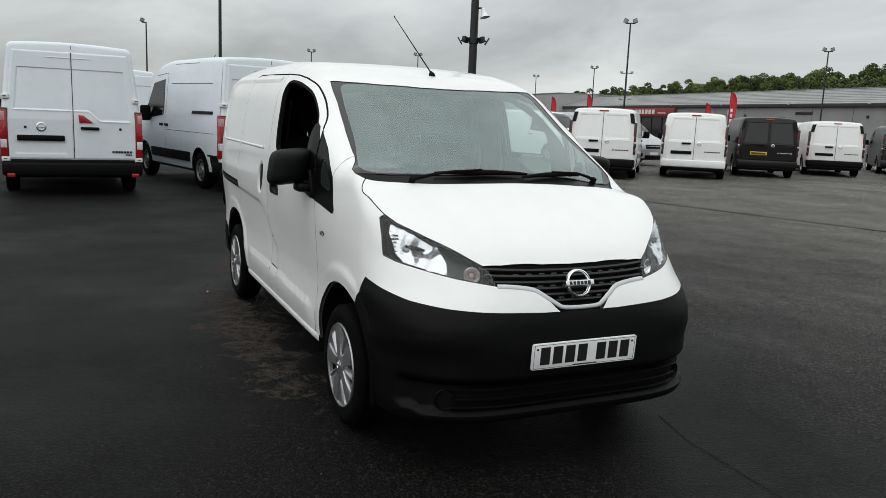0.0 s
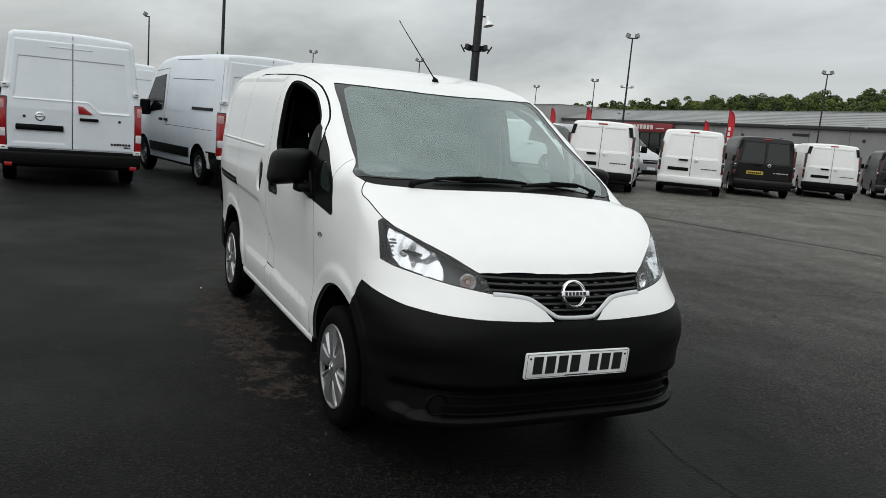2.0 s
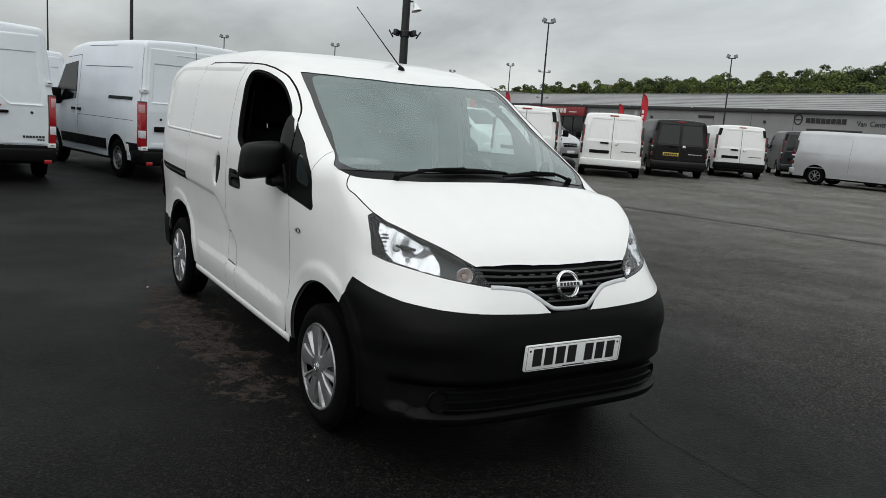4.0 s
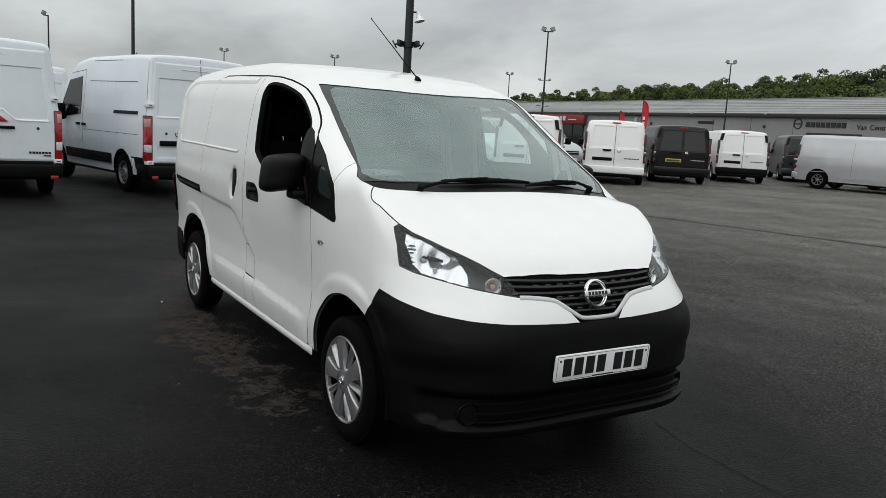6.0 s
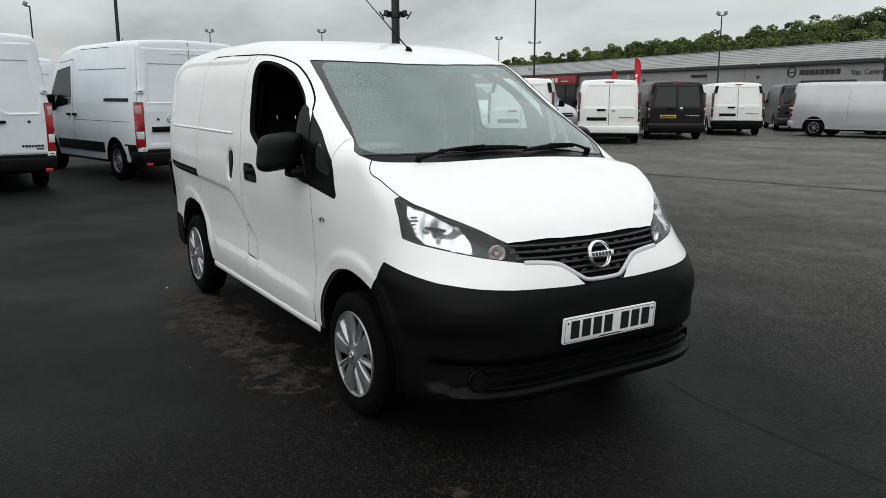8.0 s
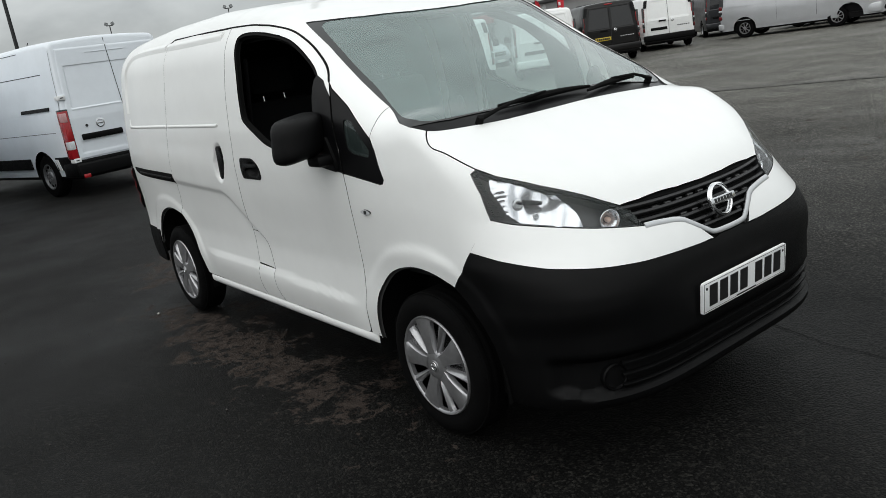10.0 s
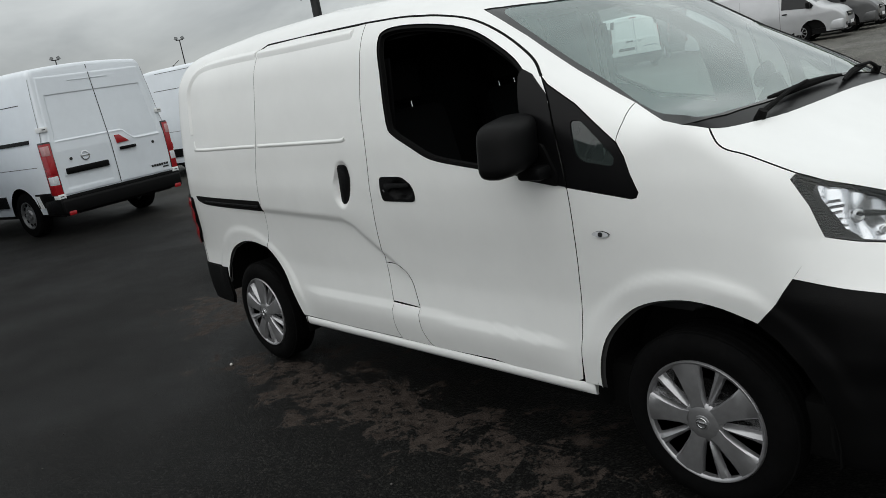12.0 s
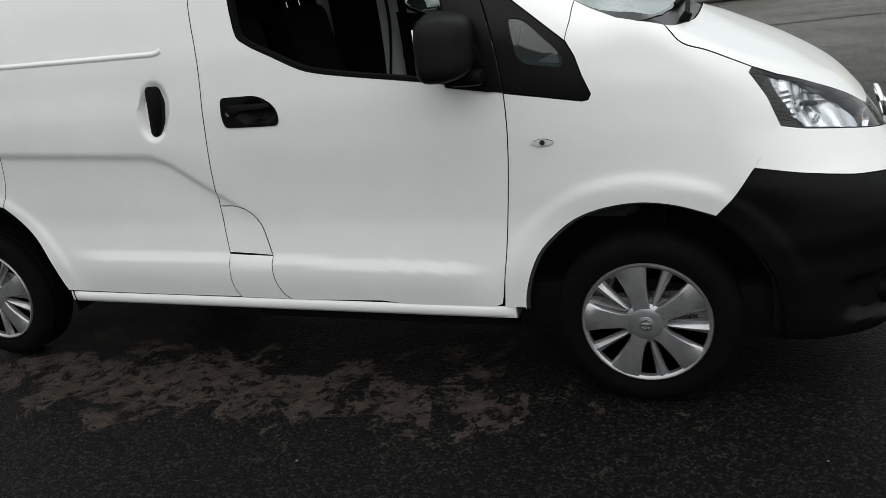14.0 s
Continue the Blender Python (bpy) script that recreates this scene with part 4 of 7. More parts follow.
        if k % 2 == 0:
            for b in np.arange(-reach_b + 0.03, reach_b - 0.02, 0.055):
                bm = bmesh.new()
                p = nose(np.array([[b, z - 0.013]]))[0]
                q = Vector(p) - Vector(slope(np.array([p]))[0]) * 0.016
                box(bm, -0.008, 0.008, -0.014, 0.014, -0.006, 0.006, 0.003, Matrix.Translation(q) @ Matrix.Rotation(b / 0.9, 4, "Z"), 1)
                part("grille_block", bm, GRILLE, grille)
    part("grille_strip", ribbon(nose, strip, 0.017, -0.003, 0.006), SATIN, grille, "satin silver V strip")
    emblem = new("emblem")
    emblem.parent = grille
    emblem.matrix_world = Matrix.Translation((0.730, 0, 0.797)) @ Matrix.Rotation(radians(72), 4, "Y")
    bm = bmesh.new()
    lathe(bm, [(0.047, 0.0), (0.049, 0.010), (0.054, 0.014), (0.060, 0.010), (0.062, 0.0)], 40, closed=True)
    part("emblem_ring", bm, CHROME, emblem)
    bm = bmesh.new()
    box(bm, -0.013, 0.013, -0.071, 0.071, 0.004, 0.020, 0.004)
    part("emblem_bar", bm, CHROME, emblem)
    bm = bmesh.new()
    for k in range(6):
        box(bm, -0.0075, 0.0075, -0.054 + k * 0.0185, -0.054 + k * 0.0185 + 0.0125, 0.0198, 0.0212)
    part("emblem_bars", bm, INK, emblem)

    # number plate: bars in place of the characters
    plate = new("number_plate")
    plate.parent = van
    plate.matrix_world = Matrix.Translation((0.816, 0, 0.519)) @ Matrix.Rotation(radians(4), 4, "Y")
    bm = bmesh.new()
    prism(bm, rounded([(-0.26, -0.0555), (0.26, -0.0555), (0.26, 0.0555), (-0.26, 0.0555)], 0.008), -0.006, 0.004, "x", 0.001)
    part("plate", bm, PLATE_W, plate, "white number plate")
    for y in (-0.222, -0.161, -0.100, -0.039, 0.055, 0.116, 0.177):
        bm = bmesh.new()
        box(bm, 0.004, 0.0052, y, y + 0.046, -0.036, 0.040, 0.0)
        part("plate_bar", bm, INK, plate)
    bm = bmesh.new()
    box(bm, 0.004, 0.005, -0.06, 0.06, -0.050, -0.046)
    for y0, y1, z0, z1 in ((-0.253, 0.253, -0.0515, -0.0500), (-0.253, 0.253, 0.0495, 0.0510), (-0.253, -0.2515, -0.05, 0.05), (0.2515, 0.253, -0.05, 0.05)):
        box(bm, 0.004, 0.0047, y0, y1, z0, z1)
    for y in (-0.238, 0.238):
        tube(bm, (0.003, y, 0.032), (0.0055, y, 0.032), 0.005, n=10)
    part("plate_edge_line", bm, INK, plate)

    for x in (0.0, -2.740):
        for s in (-1, 1):
            build_wheel(van, (x, s * 0.812, 0.288 if x == 0 else 0.291), s, 0.56 if x == 0 else 0.32)

    # door mirrors
    for s in (-1, 1):
        mir = new("door_mirror")
        mir.parent = van
        bm = bmesh.new()
        bmesh.ops.create_cube(bm, size=1)
        bmesh.ops.subdivide_edges(bm, edges=bm.edges[:], cuts=7, use_grid_fill=True)
        for v in bm.verts:
            u = v.co * 2
            k = (abs(u.x) ** 5 + abs(u.y) ** 5 + abs(u.z) ** 5) ** (-0.2)
            u = u * k
            front = max(0, u.x)
            wide = 0.100 * (1 - 0.10 * front * front)
            v.co = Vector((0.080 * u.x * (1 - 0.30 * abs(u.y) ** 2.5 * (u.x > 0)), wide * u.y + 0.012 * u.z, 0.090 * u.z * (1 - 0.16 * front) - 0.01 * u.y * s))
        bmesh.ops.transform(bm, matrix=Matrix.Translation((-0.520, s * 0.932, 1.190)) @ Matrix.Rotation(radians(-9 * s), 4, "Z"), verts=bm.verts)
        part("mirror_housing", bm, PLASTIC, mir, "black plastic mirror housing", smooth=60)
        bm = bmesh.new()
        box(bm, -0.0803, -0.0760, -0.056, 0.056, -0.056, 0.056, 0.001, Matrix.Translation((-0.520, s * 0.932, 1.190)) @ Matrix.Rotation(radians(-9 * s), 4, "Z"))
        part("mirror_glass", bm, CHROME, mir)
        bm = bmesh.new()
        box(bm, -0.045, 0.055, min(s * 0.82, s * 0.915), max(s * 0.82, s * 0.915), -0.018, 0.026, 0.014, Matrix.Translation((-0.485, 0, 1.086)))
        part("mirror_arm", bm, PLASTIC, mir)
        bm = bmesh.new()
        prism(bm, rounded([(-0.57, 1.062), (-0.412, 1.038), (-0.415, 1.08), (-0.46, 1.18), (-0.49, 1.18)], 0.012), s * 0.812, s * 0.852, bevel=0.004)
        part("mirror_foot", bm, PLASTIC, mir)

    # wipers lying on the scuttle
    def on(x, y, h):
        q = reach(np.array([[x, y, 0.8]]), np.array([[0, 0, 1.0]]))
        return Vector(q[0]) + Vector(slope(q)[0]) * h
    WIPERS = (((0.068, -0.390), (0.088, 0.10), (0.108, -0.520), (0.092, -0.320)),
              ((0.112, 0.060), (0.040, 0.44), (0.050, 0.530), (0.062, 0.400)))
    for b0, b1, pivot, mid in WIPERS:
        wiper = new("wiper")
        wiper.parent = van
        bm = bmesh.new()
        pipe(bm, [on(b0[0] + (b1[0] - b0[0]) * f, b0[1] + (b1[1] - b0[1]) * f, 0.012) for f in np.linspace(0, 1, 9)], [0.005, 0.008, 0.010, 0.012, 0.013, 0.012, 0.010, 0.008, 0.005], 8)
        part("blade", bm, RUBBER, wiper)
        bm = bmesh.new()
        pipe(bm, [on(*pivot, 0.014), on((pivot[0] + mid[0]) / 2, (pivot[1] + mid[1]) / 2, 0.026), on(*mid, 0.034), on((b0[0] + b1[0]) / 2 - 0.004, (b0[1] + b1[1]) / 2, 0.024)], [0.010, 0.007, 0.006, 0.005], 8)
        part("arm", bm, RUBBER, wiper)
        bm = bmesh.new()
        tube(bm, on(*pivot, -0.005), on(*pivot, 0.024), 0.016, 0.013, 12)
        part("pivot", bm, RUBBER, wiper)

    # roof aerial, leaning back
    aerial = new("aerial")
    aerial.parent = van
    root = Vector(reach(np.array([[-0.925, 0.02, 0.9]]), np.array([[0, 0, 1.0]]))[0])
    bm = bmesh.new()
    lathe(bm, [(0.020, -0.004), (0.018, 0.012), (0.010, 0.026), (0.006, 0.034)], 16, Matrix.Translation(root) @ Matrix.Rotation(radians(-40), 4, "Y"))
    part("aerial_base", bm, RUBBER, aerial)
    bm = bmesh.new()
    tip = Vector((-1.570, 0.02, 2.112))
    tube(bm, root + Vector((-0.01, 0, 0.015)), tip, 0.004, 0.0025, 8)
    tube(bm, tip, tip + Vector((-0.012, 0, 0.011)), 0.004, 0.003, 8)
    part("aerial_rod", bm, RUBBER, aerial)

    # cabin
    cab = new("cabin")
    cab.parent = van
    cab.matrix_world = Matrix.Translation((-0.075, 0, -0.015))
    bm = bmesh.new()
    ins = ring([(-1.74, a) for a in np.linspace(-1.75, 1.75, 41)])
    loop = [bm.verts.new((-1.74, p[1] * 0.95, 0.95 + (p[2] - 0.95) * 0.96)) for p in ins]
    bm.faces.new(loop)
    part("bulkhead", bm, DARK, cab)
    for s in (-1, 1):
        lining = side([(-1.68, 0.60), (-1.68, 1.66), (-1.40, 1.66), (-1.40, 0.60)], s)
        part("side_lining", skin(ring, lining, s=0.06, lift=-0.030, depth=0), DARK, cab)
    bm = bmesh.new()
    box(bm, -1.40, 0.60, -0.72, 0.72, 0.22, 0.40, 0.02)
    box(bm, -3.45, -1.40, -0.55, 0.55, 0.24, 0.45, 0.02)
    part("floor_pan", bm, RUBBER, cab)
    bm = bmesh.new()
    prism(bm, rounded([(-0.42, 0.62), (-0.42, 0.95), (-0.36, 1.06), (-0.18, 1.10), (0.06, 1.09), (0.06, 0.62)], 0.05), -0.70, 0.70, bevel=0.02)
    part("dashboard", bm, TRIM_GREY, cab)
    bm = bmesh.new()
    prism(bm, [(0.10, 0.40), (0.10, 1.07), (0.13, 1.07), (0.13, 0.40)], -0.62, 0.62)
    part("engine_wall", bm, RUBBER, cab)
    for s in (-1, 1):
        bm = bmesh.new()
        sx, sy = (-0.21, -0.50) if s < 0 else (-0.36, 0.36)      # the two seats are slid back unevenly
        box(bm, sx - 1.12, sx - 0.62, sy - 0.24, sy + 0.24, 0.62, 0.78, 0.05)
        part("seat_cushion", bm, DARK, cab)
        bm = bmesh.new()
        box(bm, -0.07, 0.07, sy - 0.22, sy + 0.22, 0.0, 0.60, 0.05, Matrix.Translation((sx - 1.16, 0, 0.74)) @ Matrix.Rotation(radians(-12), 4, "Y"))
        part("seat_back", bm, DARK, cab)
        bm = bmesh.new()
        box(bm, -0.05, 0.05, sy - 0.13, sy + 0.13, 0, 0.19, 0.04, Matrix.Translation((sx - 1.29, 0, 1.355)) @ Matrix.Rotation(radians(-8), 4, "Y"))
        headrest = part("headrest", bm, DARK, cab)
        for k in (-0.06, 0.06):
            bm = bmesh.new()
            tube(bm, (sx - 1.278, sy + k, 1.320), (sx - 1.285, sy + k, 1.365), 0.0045, n=10)
            part("post", bm, CHROME, headrest, "chrome headrest post")
        if s > 0:
            trim = side([(-0.700, 1.04), (-0.735, 1.25), (-0.768, 1.40), (-0.860, 1.478), (-0.990, 1.548), (-1.130, 1.600), (-1.130, 1.655), (-0.962, 1.612), (-0.860, 1.575), (-0.760, 1.520), (-0.640, 1.440), (-0.560, 1.36), (-0.500, 1.04)], s)
            part("pillar_trim", skin(ring, trim, s=0.03, lift=-0.024, depth=0), DARK, cab)
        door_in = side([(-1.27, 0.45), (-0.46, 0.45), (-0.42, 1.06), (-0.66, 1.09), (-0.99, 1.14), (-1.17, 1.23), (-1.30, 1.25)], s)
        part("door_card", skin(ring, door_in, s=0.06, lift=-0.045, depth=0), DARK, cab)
    bm = bmesh.new()
    lathe(bm, [(0.175, -0.012), (0.187, -0.012), (0.192, 0.0), (0.187, 0.012), (0.175, 0.012), (0.170, 0.0)], 40, closed=True)
    box(bm, -0.175, 0.175, -0.025, 0.025, -0.02, 0.005, 0.008)
    lathe(bm, [(0.06, -0.05), (0.065, 0.0), (0.05, 0.012), (0.0001, 0.014)], 20)
    bmesh.ops.transform(bm, matrix=Matrix.Translation((-0.46, -0.38, 1.05)) @ Matrix.Rotation(radians(-65), 4, "Y"), verts=bm.verts)
    part("steering_wheel", bm, PLASTIC, cab)
    head_in = [(x, a) for x, a in ((-0.80, -0.62), (-0.80, 0.62), (-1.36, 0.66), (-1.36, -0.66))]
    part("headlining", skin(ring, head_in, s=0.08, lift=-0.05, depth=0), TRIM_GREY, cab)
    for s in (-1, 1):
        strap = ribbon(ring, [(-1.25, s * 0.72), (-1.25, s * 1.15)], 0.045, -0.06, 0.003)
        part("seat_belt", strap, DARK, cab)
    van.matrix_world = Matrix.Translation((0, -0.02, 0))
    return van


small_van = build_small_van()


# ---- other parked vehicles: x forward from the tail, z up ----
GLASS_DARK = material("dark_car_glass", (0.006, 0.007, 0.008), 0.06, stain=0.1, stain_size=3, spec=0.4)
PAINT_BLACK = material("black_car_paint", (0.006, 0.0055, 0.0055), 0.3, coat=0.12, stain=0.25, stain_size=2, spec=0.25)
PAINT_GREY = material("dark_grey_car_paint", (0.022, 0.023, 0.026), 0.3, metal=0.3, coat=0.2, stain=0.12, stain_size=2)
PAINT_MID = material("mid_grey_car_paint", (0.095, 0.096, 0.098), 0.34, metal=0.3, coat=0.3, stain=0.1, stain_size=2)
PAINT_SILVER = material("silver_car_paint", (0.47, 0.48, 0.495), 0.34, metal=0.45, coat=0.5, stain=0.08, stain_size=1.4, grain=0.03, grain_size=40)
PAINT_RED = material("red_car_paint", (0.40, 0.020, 0.018), 0.3, coat=0.5, stain=0.1, stain_size=2)
PAINT_YELLOW = material("yellow_car_paint", (0.60, 0.40, 0.03), 0.4, coat=0.3, stain=0.1, stain_size=2)
ORANGE = material("orange_marking_film", (0.62, 0.13, 0.02), 0.45, stain=0.1, stain_size=6)
YELLOW_FILM = material("yellow_marking_film", (0.66, 0.50, 0.04), 0.45, stain=0.1, stain_size=6)
PINK_LENS = material("pale_pink_lamp_lens", (0.55, 0.30, 0.30), 0.2, coat=0.5, stain=0.15, stain_size=30)
DARK_RED = material("dark_red_lamp_lens", (0.12, 0.008, 0.01), 0.2, coat=0.5, stain=0.15, stain_size=30)
STEEL = material("grey_steel_wheel", (0.20, 0.205, 0.21), 0.45, metal=0.5, stain=0.2, stain_size=12)
HINGE_W = material("white_hinge_enamel", (0.74, 0.75, 0.75), 0.4, stain=0.08, stain_size=18)
GAP = material("shut_line_rubber", (0.03, 0.03, 0.032), 0.8, stain=0.1, stain_size=10)


def raw(name, verts, faces, mat, parent, label="", smooth=True):
    me = bpy.data.meshes.new(name)
    me.from_pydata([tuple(v) for v in verts], [], [tuple(f) for f in faces])
    me.materials.append(mat)
    bm = bmesh.new()
    bm.from_mesh(me)
    bmesh.ops.remove_doubles(bm, verts=bm.verts[:], dist=0.0004)
    bpy.data.meshes.remove(me)
    return part(name, bm, mat, parent, label, 38 if smooth else 0)


def clip(poly, axis, limit, above):
    out = []
    for a, b in zip(poly, poly[1:] + poly[:1]):
        fa, fb = (a[axis] - limit) * (1 if above else -1), (b[axis] - limit) * (1 if above else -1)
        if fa >= 0:
            out.append(a)
        if fa * fb < 0:
            f = fa / (fa - fb)
            out.append((a[0] + (b[0] - a[0]) * f, a[1] + (b[1] - a[1]) * f))
    return out


class Hull:
    """A lofted car body: a roof line, a side profile, a plan, wheel arches and a leaning tail."""
    def __init__(s, length, width, roof, side, axles, wheel, sill=0.30, corner=0.16, lean=0.10, lean_from=1.1, arch=None, crown=0.05, nose=0.13, tail=0.02):
        s.L, s.W, s.sill, s.corner, s.lean, s.lean_from, s.crown, s.nose, s.tail = length, width, sill, corner, lean, lean_from, crown, nose, tail
        s.roof, s.side, s.axles, s.wheel = roof, side, axles, wheel
        s.arch = arch or wheel + 0.07
        s.H = max(p[1] for p in roof)

    def zt(s, x):
        xs, zs = zip(*s.roof)
        h = 0.05
        return sum(np.interp(x + d * h, xs, zs) for d in (-2, -1, 0, 1, 2)) / 5

    def edge(s, x):
        return min(s.corner, 0.45 * (float(s.zt(x)) - s.sill))

    def w(s, x, z):
        zs, ws = zip(*s.side)
        half = s.W / 2 * np.interp(z, zs, ws)
        half *= 1 - s.nose * np.clip((x - s.L + 0.9) / 0.9, 0, 1) ** 2.2 - s.tail * np.clip((0.6 - x) / 0.6, 0, 1) ** 2
        rc, zt = s.edge(x), float(s.zt(x))
        if z > zt - rc:
            half -= rc - math.sqrt(max(0.0, rc * rc - (z - zt + rc) ** 2))
        return float(half)

    def shift(s, x, z):
        f = max(0.0, 1 - x / 0.8) ** 2
        front = max(0.0, (x - s.L + 0.5) / 0.5)
        return f * s.lean * max(0.0, z - s.lean_from) / max(0.2, s.H - s.lean_from) - 0.10 * front * max(0, z - 0.65)

    def foot(s, x):
        z = s.sill
        for a in s.axles:
            if abs(x - a) < s.arch:
                z = max(z, s.wheel + math.sqrt(s.arch ** 2 - (x - a) ** 2))
        return z

    def ring(s, x, inset=0.0):
        z0, zt, rc = s.foot(x) + inset * 0.3, float(s.zt(x)) - inset, s.edge(x)
        half = []
        for k in range(13):
            z = z0 + (zt - rc - z0) * k / 12
            half.append((s.w(x, min(z, float(s.zt(x)) - rc)) - inset, z))
        wt = half[-1][0]
        for k in range(1, 6):
            a = math.pi / 2 * k / 6
            half.append((wt - rc + rc * math.cos(a), zt - rc + rc * math.sin(a)))
        for k in range(5):
            y = (wt - rc) * (1 - k / 5)
            half.append((y, zt + s.crown * (1 - (y / max(0.1, wt - rc)) ** 2)))
        pts = half + [(0.0, zt + s.crown)] + [(-y, z) for y, z in half[::-1]]
        return [(x + s.shift(x, z), y, z) for y, z in pts]

    def body(s, mat, parent, label=""):
        xs = set(np.linspace(0.06, s.L - 0.06, 44))
        for a in s.axles:
            for k in range(17):
                xs.add(a - s.arch * math.cos(math.pi * k / 16))
            xs |= {a - s.arch - 0.001, a + s.arch + 0.001}
        xs = [x for x in sorted(xs) if 0.05 < x < s.L - 0.05]
        rings = [s.ring(0.0, 0.05), s.ring(0.012, 0.022), s.ring(0.035, 0.006)] + [s.ring(x) for x in xs] + [s.ring(s.L - 0.035, 0.006), s.ring(s.L - 0.012, 0.022), s.ring(s.L, 0.05)]
        n = len(rings[0])
        verts = [p for r in rings for p in r]
        faces = [(i * n + j, i * n + j + 1, (i + 1) * n + j + 1, (i + 1) * n + j) for i in range(len(rings) - 1) for j in range(n - 1)]
        h = n // 2
        for o in (0, (len(rings) - 1) * n):
            faces += [(o + j, o + j + 1, o + n - 2 - j, o + n - 1 - j) for j in range(h - 1)]
            faces.append((o + h - 1, o + h, o + h + 1))
        b = raw("body", verts, faces, mat, parent, label)
        bm = bmesh.new()
        pan = s.W / 2 - 0.13
        box(bm, 0.12, s.L - 0.15, -pan, pan, s.sill - 0.06, s.sill + 0.12)
        for a in s.axles:
            box(bm, a - s.arch - 0.04, a + s.arch + 0.04, -pan + 0.10, pan - 0.10, s.sill, s.wheel + s.arch + 0.08)
            for d in (-1, 1):
                box(bm, a - s.arch - 0.02, a + s.arch + 0.02, d * (pan - 0.1) - 0.1, d * (pan - 0.1) + 0.1, s.wheel + s.arch - 0.02, s.wheel + s.arch + 0.07)
        part("underbody", bm, PLASTIC, parent)
        return b

    def patch(s, name, mat, parent, outline, sides=(1, -1), proud=0.006, label="", thick=0.012):
        """A panel that lies on the body's side; outline in x, z."""
        made = []
        for d in sides:
            verts, faces = [], []
            z = min(p[1] for p in outline)
            hi = max(p[1] for p in outline)
            step_ = 0.07
            while z < hi - 1e-5:
                band = clip(clip(list(outline), 1, z, True), 1, min(hi, z + step_), False)
                if len(band) > 2:
                    xs_lo, xs_hi = min(p[0] for p in band), max(p[0] for p in band)
                    m = max(1, int((xs_hi - xs_lo) / 0.25))
                    for k in range(m):
                        a = xs_lo + (xs_hi - xs_lo) * k / m
                        b = xs_lo + (xs_hi - xs_lo) * (k + 1) / m
                        cell = clip(clip(band, 0, a, True), 0, b, False) if m > 1 else band
                        if len(cell) > 2:
                            o = len(verts)
                            verts += [(x + s.shift(x, q), d * (s.w(x, q) + proud), q) for x, q in cell]
                            faces.append(tuple(range(o, o + len(cell))))
                z += step_
            o = len(verts)
            ring_ = [(x + s.shift(x, q), d * (s.w(x, q) + proud), q) for x, q in outline]
            inn = [(x, y - d * thick, z_) for x, y, z_ in ring_]
            verts += ring_ + inn
            c = len(outline)
            faces += [(o + k, o + (k + 1) % c, o + c + (k + 1) % c, o + c + k) for k in range(c)]
            made.append(raw(name, verts, faces, mat, parent, label))
        return made

    def seam(s, parent, pts, width=0.010, sides=(1, -1), mat=None, name="shut_line"):
        """A shut line along points x, z on the body's side."""
        for d in sides:
            verts, faces = [], []
            for (x0, z0), (x1, z1) in zip(pts, pts[1:]):
                ln = math.hypot(x1 - x0, z1 - z0)
                m = max(1, int(ln / 0.08))
                nx, nz = -(z1 - z0) / ln * width / 2, (x1 - x0) / ln * width / 2
                for k in range(m):
                    q = []
                    for f in (k / m, (k + 1) / m):
                        x, z = x0 + (x1 - x0) * f, z0 + (z1 - z0) * f
                        q += [(x - nx, z - nz), (x + nx, z + nz)]
                    o = len(verts)
                    verts += [(x + s.shift(x, z), d * (s.w(x, z) + 0.0025), z) for x, z in (q[0], q[1], q[3], q[2])]
                    faces.append((o, o + 1, o + 2, o + 3))
            raw(name, verts, faces, mat or GAP, parent)

    def pane(s, name, mat, parent, x0, x1, inset=0.06, up=0.008, label="", ends=(0.0, 0.0)):
        """A screen that lies on the roof line between x0 and x1."""
        verts, faces, nx, ny = [], [], 14, 10
        for i in range(nx + 1):
            x = x0 + (x1 - x0) * i / nx
            rc, zt = s.edge(x), float(s.zt(x))
            wt = s.w(x, zt - rc)
            wide = max(0.1, wt - rc * 0.55 - inset)
            for j in range(ny + 1):
                u = -1 + 2 * j / ny
                y = u * wide
                t = min(1.0, abs(y) / max(0.1, wt - rc))
                z = zt + s.crown * (1 - t * t)
                over = abs(y) - (wt - rc)
                if over > 0:
                    z = zt - rc + math.sqrt(max(0, rc * rc - over * over))
                b = (1 - u * u) * 0.05 * (1 if x1 > s.L / 2 else -1)
                verts.append((x + s.shift(x, z), y, z + up))
        for i in range(nx):
            for j in range(ny):
                a = i * (ny + 1) + j
                faces.append((a, a + 1, a + ny + 2, a + ny + 1))
        return raw(name, verts, faces, mat, parent, label)

    def tail_x(s, z):
        return s.shift(0.0, z)


